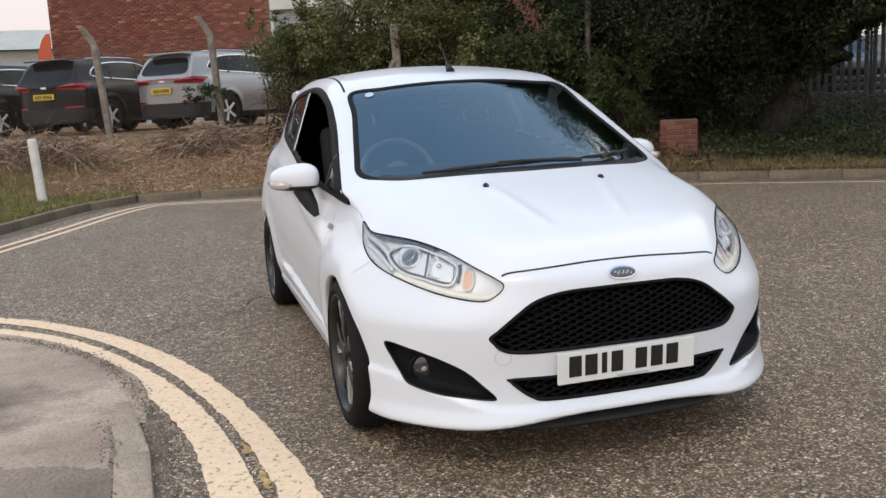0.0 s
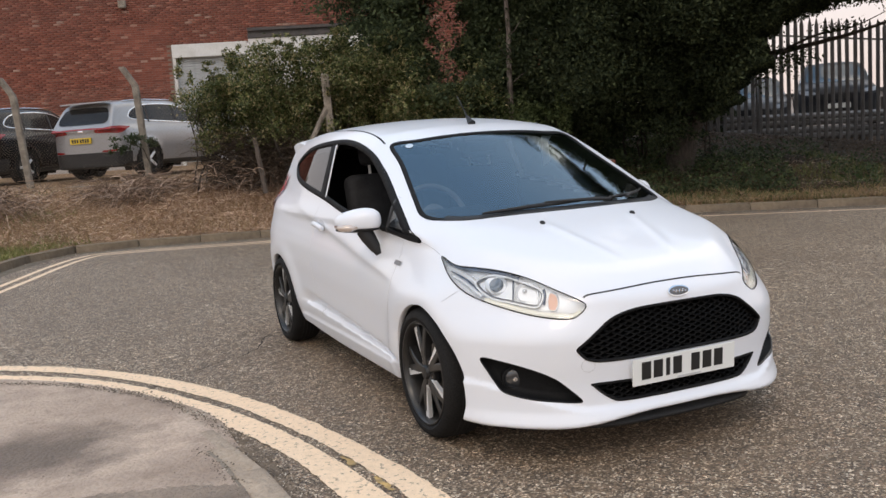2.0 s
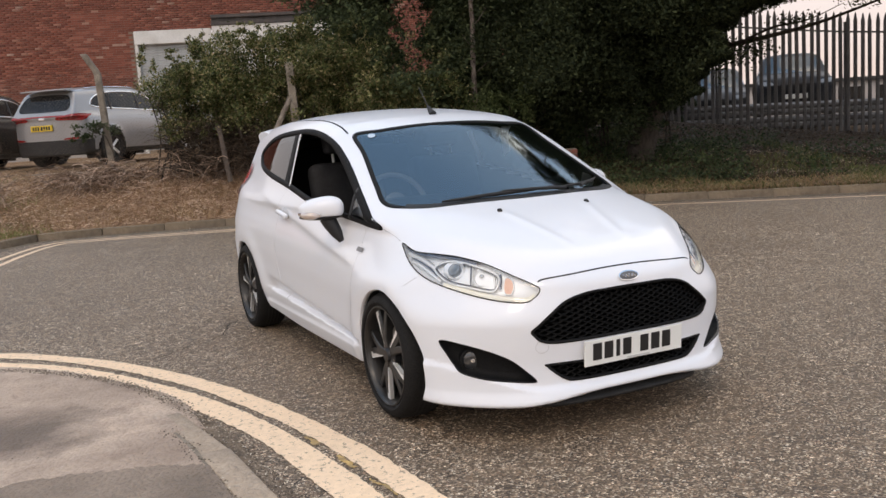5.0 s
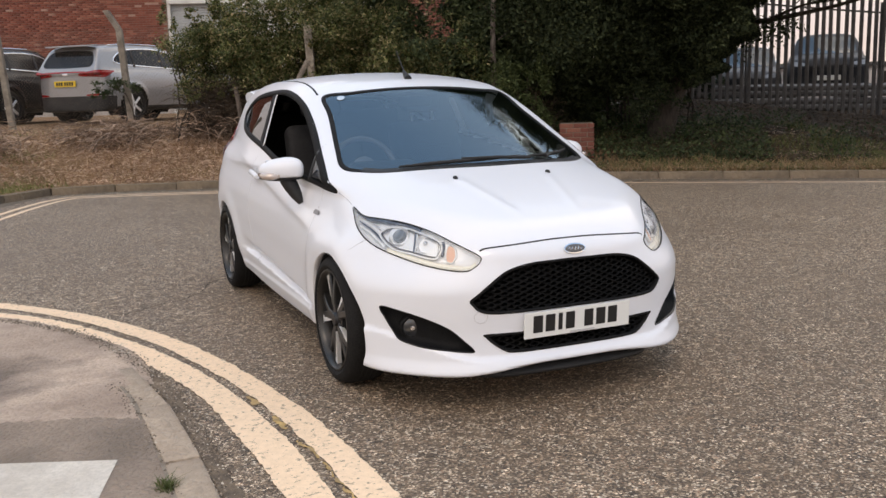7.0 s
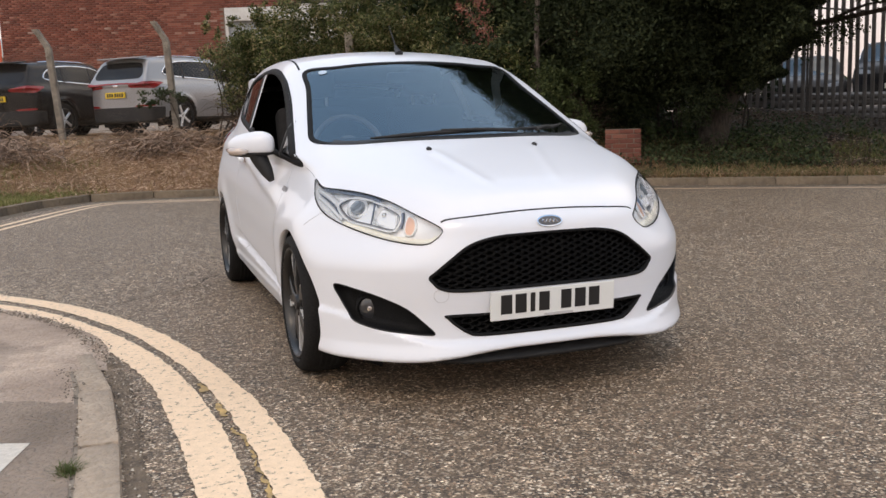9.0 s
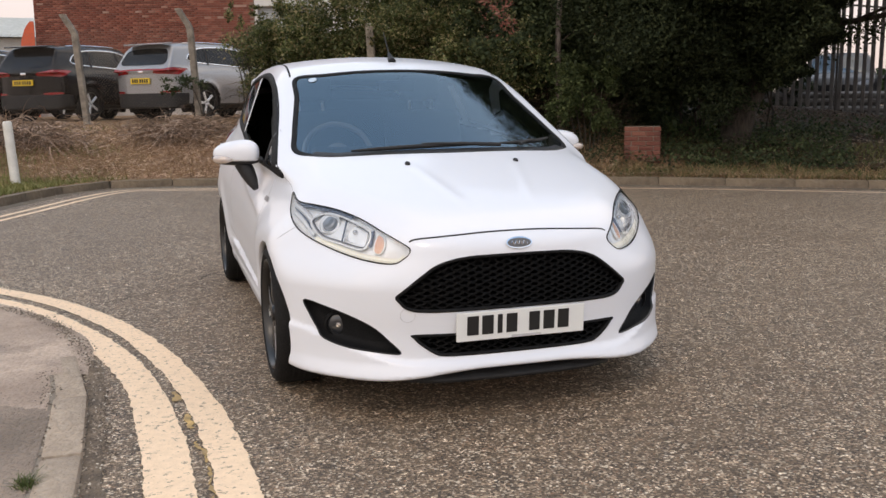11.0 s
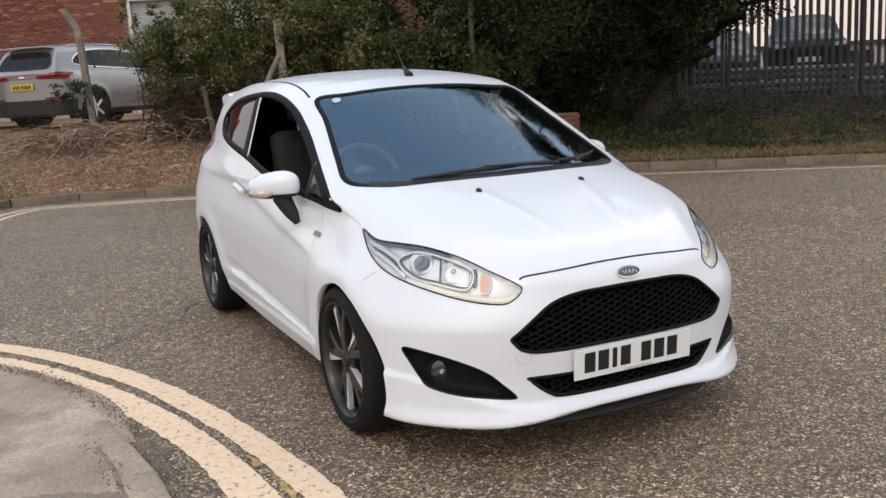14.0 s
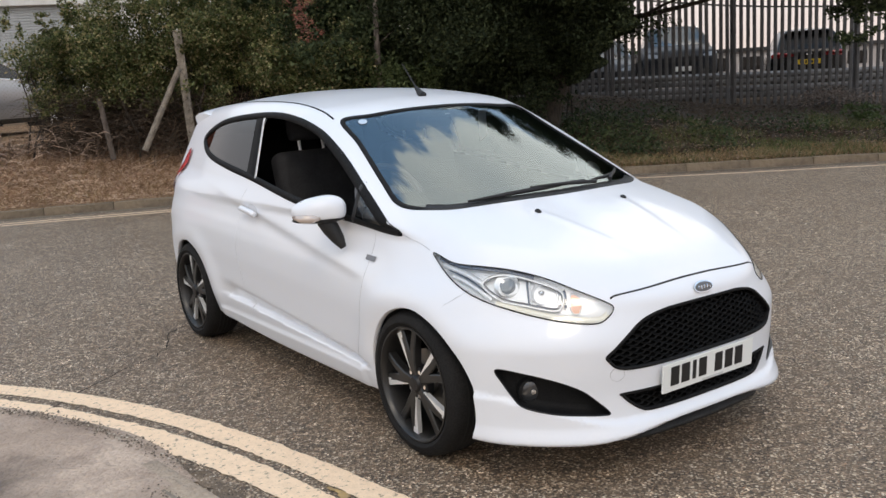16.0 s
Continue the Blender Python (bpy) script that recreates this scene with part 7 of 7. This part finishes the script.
def make_suv(label, paint, at, lamp_band=True):
    t = thing("parked_car", label, "car", "cars in the car park", at=at)
    suv_panel(~lower, paint, "body", t)
    suv_panel(lower, black_plastic, "lower_trim", t)
    for sgn in (1, -1):
        part("side_windows", strip_pane("side_window", SUV_WIN, SIDE, .004, far_glass, sgn, 30, 6), None, t).name = "side_window"
        part("window_trim", band_mesh("window_trim", SUV_WIN, SIDE, .006, -.012, .014, chrome, sgn), None, t)
        for u in (.22, 1.12):
            part("window_post", band_mesh("window_post", loop_curve([(u, 1.13), (u - .04, 1.5)], 6, False), SIDE, .006, -.03, .03, black_gloss, sgn, False), None, t)
        lamp = part("rear_lamp", pane_mesh("rear_lamp", SUV_LAMP, REAR, .012, red_lens, sgn, 6), None, t, "red rear lamp")
        refl = turned_left(loop_curve([(-.80, .60), (-.50, .585), (-.50, .555), (-.80, .565)]))
        part("reflector", pane_mesh("reflector", refl, REAR, .012, red_lens, sgn, 4), None, t)
        head = turned_left(loop_curve([(-.84, .90), (-.55, .86), (-.52, .79), (-.80, .80)]))
        part("headlamp", pane_mesh("headlamp", head, NOSE, .010, far_lamp, sgn, 4), None, t)
        rail = lay(loop_curve([(.56 * sgn, -.25), (.60 * sgn, .5), (.58 * sgn, 1.6)], 6, False), ABOVE, .018)
        part("roof_rail", tube(bmesh.new(), [Vector(p) for p in rail], .014, 6), chrome, t)
        for ya in (-1.37, 1.30):
            m = pose(.80 * sgn, ya, .36) @ pose(0, 0, 0, 0, 90 * sgn, 0)
            w = part("wheel", lathe(bmesh.new(), [(.25, -.10), (.33, -.11), (.36, -.07), (.362, .05), (.345, .10), (.28, .115), (.25, .10)], m, 40), rubber, t, smooth=40)
            part("rim", lathe(bmesh.new(), [(.25, .10), (.235, .11), (.225, .05), (.16, .02), (.001, .02)], m, 32), dark_alloy, w, smooth=40)
            for k in range(5):
                a = radians(72 * k + 20)
                bm = bmesh.new()
                box(bm, m @ pose(.13 * math.cos(a), .13 * math.sin(a), .09, 0, 0, math.degrees(a)), (.22, .055, .03), .008, 1)
                part("spoke", bm, bright_alloy, w)
            rows = [np.stack([0 * np.linspace(0, 1, 30) + xx * sgn, ya + r * np.cos(np.linspace(-.5, math.pi + .5, 30)), .36 + r * np.sin(np.linspace(-.5, math.pi + .5, 30))], 1) for xx, r in ((.90, .415), (.55, .42), (.55, .02))]
            part("wheel_well", grid_mesh("wheel_well", rows, well_mat, False), None, t)
    part("rear_window", strip_pane("rear_window", SUV_REAR, REAR, .006, far_glass, 1, 24, 6), None, t)
    part("rear_spoiler", box(bmesh.new(), pose(0, 1.98, 1.55, -6), (1.10, .24, .03), .012, 2), paint, t)
    if lamp_band:
        part("lamp_band", pane_mesh("lamp_band", turned_left(np.array([(-.52, 1.035), (-.2, 1.04), (.2, 1.04), (.52, 1.035), (.52, 1.0), (.2, 1.01), (-.2, 1.01), (-.52, 1.0)])), REAR, .010, red_lens, 1, 4), None, t)
    scr = turned_left(loop_curve([(-.66, 1.14), (-.56, 1.48), (-.3, 1.53), (.3, 1.53), (.56, 1.48), (.66, 1.14), (.3, 1.10), (-.3, 1.10)]))
    part("windscreen", strip_pane("windscreen", scr, NOSE, .006, Mat("far_screen", (.03, .045, .055), .08, 0, .35), 1, 24, 6), None, t)
    gr = turned_left(loop_curve([(-.42, .78), (-.40, .66), (.40, .66), (.42, .78)]))
    part("grille", strip_pane("grille", gr, NOSE, .01, black_gloss, 1, 14, 3), None, t)
    p = part("number_plate", box(bmesh.new(), pose(0, 2.245, .80, 0), (.52, .02, .115), .004), plate_yellow, t, "yellow number plate with dark bars")
    for x in (-.19, -.13, -.07, -.01, .07, .13, .19):
        part("bar", box(bmesh.new(), pose(x, 2.257, .80), (.04, .004, .07)), ink, p)
    part("badge", box(bmesh.new(), pose(0, 2.215, .98), (.14, .03, .05), .012, 2), chrome, t)
    part("front_plate", box(bmesh.new(), pose(0, -2.245, .50), (.52, .02, .115), .004), plate_white, t)
    part("underbody", box(bmesh.new(), pose(0, 0, .26), (1.5, 4.0, .04), .01), well_mat, t)
    return t


LOT = .94


def parked(rear_x, rear_y, turn):
    """The pose of a car by the place of its rear bumper and the way it heads (degrees from +y to the right)."""
    th = 180 - turn
    q = pose(0, 0, 0, 0, 0, th)
    c = Vector((rear_x, rear_y, LOT)) - q @ Vector((0, 2.24, 0))
    return Matrix.Translation(c) @ q


make_suv("silver sport-utility car with red lamp band, parked rear to the fence", silver_paint, parked(-1.40, 15.95, 44))
make_suv("dark grey sport-utility car parked rear to the fence", grey_paint, parked(-3.72, 17.0, 36), False)
make_suv("black car half seen at the end of the parked row", grey_paint, parked(-6.1, 18.5, 36), False)
make_suv("dark off-road car behind the palisade", Mat("navy_paint", (.012, .013, .016), .50, 0, .25, .0), pose(16.75, 13.85, LOT + .03, 0, 0, -44), False)
make_suv("black estate car behind the palisade, rear to the fence", grey_paint, pose(19.35, 11.75, LOT - .27, 0, 0, 128), False)
make_suv("dark silver car behind the palisade, nose to the fence", Mat("dark_silver_paint", (.060, .061, .064), .5, .2, .3, .0), pose(15.5, 15.4, LOT - .22, 0, 0, -44), False)
SKIN[0] = car_f

# ---- brick works building ----
WALL_A, WALL_B = np.array([-4.8, 30.9]), np.array([14.5, 24.56])
wd = (WALL_B - WALL_A) / np.linalg.norm(WALL_B - WALL_A)
wang = math.degrees(math.atan2(wd[1], wd[0]))
wlen = np.linalg.norm(WALL_B - WALL_A)
works = thing("brick_building", "red brick works building with a roller shutter and white fascia", "building", at=pose(*WALL_A, LOT + .11, 0, 0, wang))
WALL_H = 8.5
SH0, SH1, SHZ = 7.62, 10.1, 3.95      # roller shutter
OP1 = 14.6                 # glazed bay with fascia


def wall_box(name, x0, x1, z0, z1, y0, y1, mat, parent=works, bevel=0.0, label=""):
    return part(name, box(bmesh.new(), pose((x0 + x1) / 2, (y0 + y1) / 2, (z0 + z1) / 2), (x1 - x0, y1 - y0, z1 - z0), bevel), mat, parent, label)


wall_brick = Mat("wall_brick", (.30, .12, .075), .9)
stain = wall_brick.noise(.5, 5)
wall_brick.color(wall_brick.mix(wall_brick.span(stain, 0, 1, 0, .35), wall_brick.ramp(wall_brick.island(), (0, (.150, .047, .032)), (.35, (.205, .062, .040)), (.75, (.255, .080, .051)), (.96, (.33, .125, .083)), (1, (.42, .28, .22))), (.17, .075, .055)))
back_mortar = worn("wall_mortar", (.27, .20, .155), (.20, .15, .12), 3, .95, .002, 60)
wall_box("wall", 0, SH0, -.3, WALL_H, .014, .33, back_mortar)
wall_box("wall", SH0, OP1, SHZ, WALL_H, .014, .33, back_mortar)
wall_box("wall", OP1, wlen, -.3, WALL_H, .014, .33, back_mortar)
wall_box("wall", 0, .33, -.3, WALL_H, .33, 14, back_mortar)
# pale strip added at the wall's foot, standing for the ground seen under the cars
wall_box("foot_strip", -.02, SH0 - .05, -.3, .42, -.05, .012, worn("pale_foot_strip", (.46, .42, .38), (.34, .31, .28), 2, .9, .004, 30))
wall_box("roof_coping", -.05, wlen, WALL_H, WALL_H + .12, -.05, .40, concrete)
cube = np.array([(x, y, z) for x in (0, 1) for y in (0, 1) for z in (0, 1)], float)
face = np.array([(0, 1, 3, 2), (4, 6, 7, 5), (0, 4, 5, 1), (2, 3, 7, 6), (1, 5, 7, 3), (0, 2, 6, 4)])[[0, 1, 2, 4, 5]]
br = np.random.default_rng(3)
piece = []
for row in range(int(WALL_H / .075)):
    z = row * .075
    x = -.1125 * (row % 2)
    while x < wlen:
        a, b = max(x, 0), min(x + .215, wlen)
        if b - a > .05 and not (a < OP1 and b > SH0 and z < SHZ + .02):
            piece.append((a, b, z))
        x += .225
piece = np.array(piece)
jit = br.normal(0, .0025, len(piece))
vv = cube[None] * np.stack([piece[:, 1] - piece[:, 0], np.full(len(piece), .022), np.full(len(piece), .065)], 1)[:, None] + np.stack([piece[:, 0], jit, piece[:, 2]], 1)[:, None]
vq = (face[None] + 8 * np.arange(len(piece))[:, None, None]).reshape(-1, 4)
near = (piece[:, 0] > 5.4) & (piece[:, 1] < 7.6) & (piece[:, 2] > 2.4) & (piece[:, 2] < 4.7)
sel = np.where(near)[0][:290]
rest_b = np.setdiff1d(np.arange(len(piece)), sel)
part("brickwork", many("brickwork", vv[rest_b].reshape(-1, 3), (face[None] + 8 * np.arange(len(rest_b))[:, None, None]).reshape(-1, 4), wall_brick), None, works, kind="stuff")
single = Mat("wall_brick_single", (.30, .12, .075), .9)
single.color(single.mix(single.span(single.noise(.5, 5), 0, 1, 0, .35), single.ramp(single.chance(), (0, (.150, .047, .032)), (.35, (.205, .062, .040)), (.75, (.255, .080, .051)), (.96, (.33, .125, .083)), (1, (.42, .28, .22))), (.17, .075, .055)))
one = mesh_of("brick", box(bmesh.new(), Matrix.Identity(4), (.215, .022, .065)), single)
for i in sel:
    a, b, z = piece[i]
    if b - a < .2:
        continue
    ob = new("brick", one)
    ob.parent = works
    ob.matrix_local = pose((a + b) / 2, .011 + jit[i], z + .0325)
white_board = worn("white_fascia", (.72, .71, .68), (.60, .58, .54), 2, .6, .001, 30)
shutter = part("roller_shutter", box(bmesh.new(), pose((SH0 + SH1) / 2, .16, SHZ / 2), (SH1 - SH0 - .1, .02, SHZ)), worn("shutter_steel", (.45, .47, .47), (.36, .38, .38), 2, .5, .001, 30, .3), works, "pale grey steel roller shutter")
slat_me = mesh_of("slat", box(bmesh.new(), Matrix.Identity(4), (SH1 - SH0 - .12, .03, .066), .012, 1), None)
slat_me.materials.append(shutter.data.materials[0])
for k in range(44):
    ob = new("slat", slat_me)
    ob.parent = shutter
    ob.matrix_local = pose((SH0 + SH1) / 2, .148, .04 + k * .085)
wall_box("lintel", SH0 - .04, SH1, SHZ - .42, SHZ + .02, -.06, .12, white_board, bevel=.01, label="white painted lintel board")
wall_box("shutter_guide", SH0 - .04, SH0 + .06, -.2, SHZ - .42, -.03, .14, white_board)
wall_box("steel_beam", SH1 + .05, OP1 + .1, SHZ + .10, SHZ + .20, -.14, .05, worn("dark_steel", (.05, .045, .045), (.09, .07, .06), 4, .6, .001, 40))
wall_box("steel_beam", SH1 + .05, OP1 + .1, SHZ + .34, SHZ + .44, -.14, .05, worn("dark_steel_flange", (.05, .045, .045), (.09, .07, .06), 4, .6, .001, 40))
wall_box("beam_web", SH1 + .05, OP1 + .1, SHZ + .20, SHZ + .34, -.05, .03, worn("beam_grey", (.09, .08, .075), (.05, .045, .04), 5, .7, .001, 40))
wall_box("fascia", SH1 + .05, OP1, SHZ - .45, SHZ + .09, -.10, .10, white_board, bevel=.01, label="white painted fascia")
wall_box("bay_panel", SH1 + .05, 13.2, -.3, SHZ - .45, .10, .20, white_board)
frame_w = wall_box("bay_window", 13.2, OP1, .8, SHZ - .50, .05, .12, white_board)
wall_box("pane", 13.32, OP1 - .12, .92, SHZ - .62, .035, .05, far_glass, frame_w)
wall_box("wall_lamp", 6.0, 6.25, 5.25, 5.50, -.16, -.01, concrete, bevel=.03)

# ---- distance ----
van = thing("white_van", "pale box van far behind the parked cars", "van", at=pose(-9.6, 27.5, LOT, 0, 0, 14))
part("box_body", box(bmesh.new(), pose(0, 0, 1.75), (2.2, 5.0, 2.5), .10, 3), worn("van_white", (.72, .70, .68), (.64, .62, .60), 2, .5, .001, 30), van)
part("cab", box(bmesh.new(), pose(0, -3.1, 1.15), (2.0, 1.4, 1.5), .25, 4), worn("van_orange", (.62, .12, .05), (.52, .10, .05), 3, .4, .001, 30), van, "orange cab")
for x in (-.9, .9):
    for y in (-2.8, 1.6):
        part("wheel", rod(bmesh.new(), (x - .12, y, .36), (x + .12, y, .36), .36, None, 24), rubber, van)
cone_o = thing("orange_hoarding", "orange pointed hoarding beside the brick building", "hoarding", at=pose(-5.05, 30.6, LOT))
bm = bmesh.new()
rings = [[bm.verts.new((x, y, z)) for x, y in ((a, -.04), (b, -.04), (b, .04), (a, .04))] for z, a, b in ((-.1, -.28, .22), (2.0, -.26, .22), (2.6, -.18, .24), (3.0, -.04, .25), (3.22, .12, .24))]
for a, b in zip(rings, rings[1:]):
    for k in range(4):
        bm.faces.new((a[k], a[(k + 1) % 4], b[(k + 1) % 4], b[k]))
bm.faces.new(rings[-1])
part("panel", bm, worn("orange_sheet", (.75, .13, .05), (.62, .10, .04), 2, .6, .001, 30), cone_o)
hall = thing("far_hall", "pale grey-green hall beyond the car park", "building", at=pose(-19, 66, 0, 0, 0, 4))
part("wall", box(bmesh.new(), pose(0, 0, 2.9), (24, 8, 5.9), .03), worn("hall_cladding", (.46, .45, .42), (.36, .35, .33), .3, .8, .01, 6), hall)
bm = bmesh.new()
eaves = [bm.verts.new(p) for p in ((-12.3, -4.4, 5.9), (12.3, -4.4, 5.9), (12.3, 4.4, 5.9), (-12.3, 4.4, 5.9))]
ridge = [bm.verts.new(p) for p in ((-11.0, 0, 7.5), (11.0, 0, 7.5))]
for f in ((eaves[0], eaves[1], ridge[1], ridge[0]), (eaves[2], eaves[3], ridge[0], ridge[1]), (eaves[1], eaves[2], ridge[1]), (eaves[3], eaves[0], ridge[0])):
    bm.faces.new(f)
part("roof", bm, worn("hall_roof", (.50, .51, .47), (.40, .41, .38), .4, .7, .01, 5), hall)
far_wood = thing("far_trees", "distant row of grey-green trees", "trees", kind="stuff")
fb = [(-70 + 7 * i + tr.normal(0, 1.5), 150 + tr.normal(0, 6), 3.0 + tr.uniform(0, 2), tr.uniform(3, 5), 2.5, tr.uniform(2, 3.5)) for i in range(34)]
crown("crown", fb, 22, .8, ivy_leaf, far_wood, 71)

# low sheds beyond the car park, seen between the pales
for x, y, turn, wide in ((33, 27.0, -38, 7.0), (40, 22.0, -48, 6.0)):
    shed = thing("far_shed", "pale low shed with a dark flat roof beyond the car park", "shed", "sheds beyond the car park", at=pose(x, y, LOT - .35, 0, 0, turn))
    part("wall", box(bmesh.new(), pose(0, 0, .75), (wide, 3.0, 1.5), .02), worn("shed_wall", (.55, .50, .47), (.42, .38, .36), .8, .8, .002, 30), shed)
    part("roof", box(bmesh.new(), pose(0, 0, 1.58), (wide + .4, 3.4, .16), .02), worn("shed_roof", (.035, .032, .032), (.06, .055, .052), 1, .8, .002, 20), shed)
    for k in range(4):
        part("window", box(bmesh.new(), pose(-wide / 2 + wide * (k + .5) / 4, -1.51, .95), (wide / 7, .05, .6), .01), dark_glass, shed)
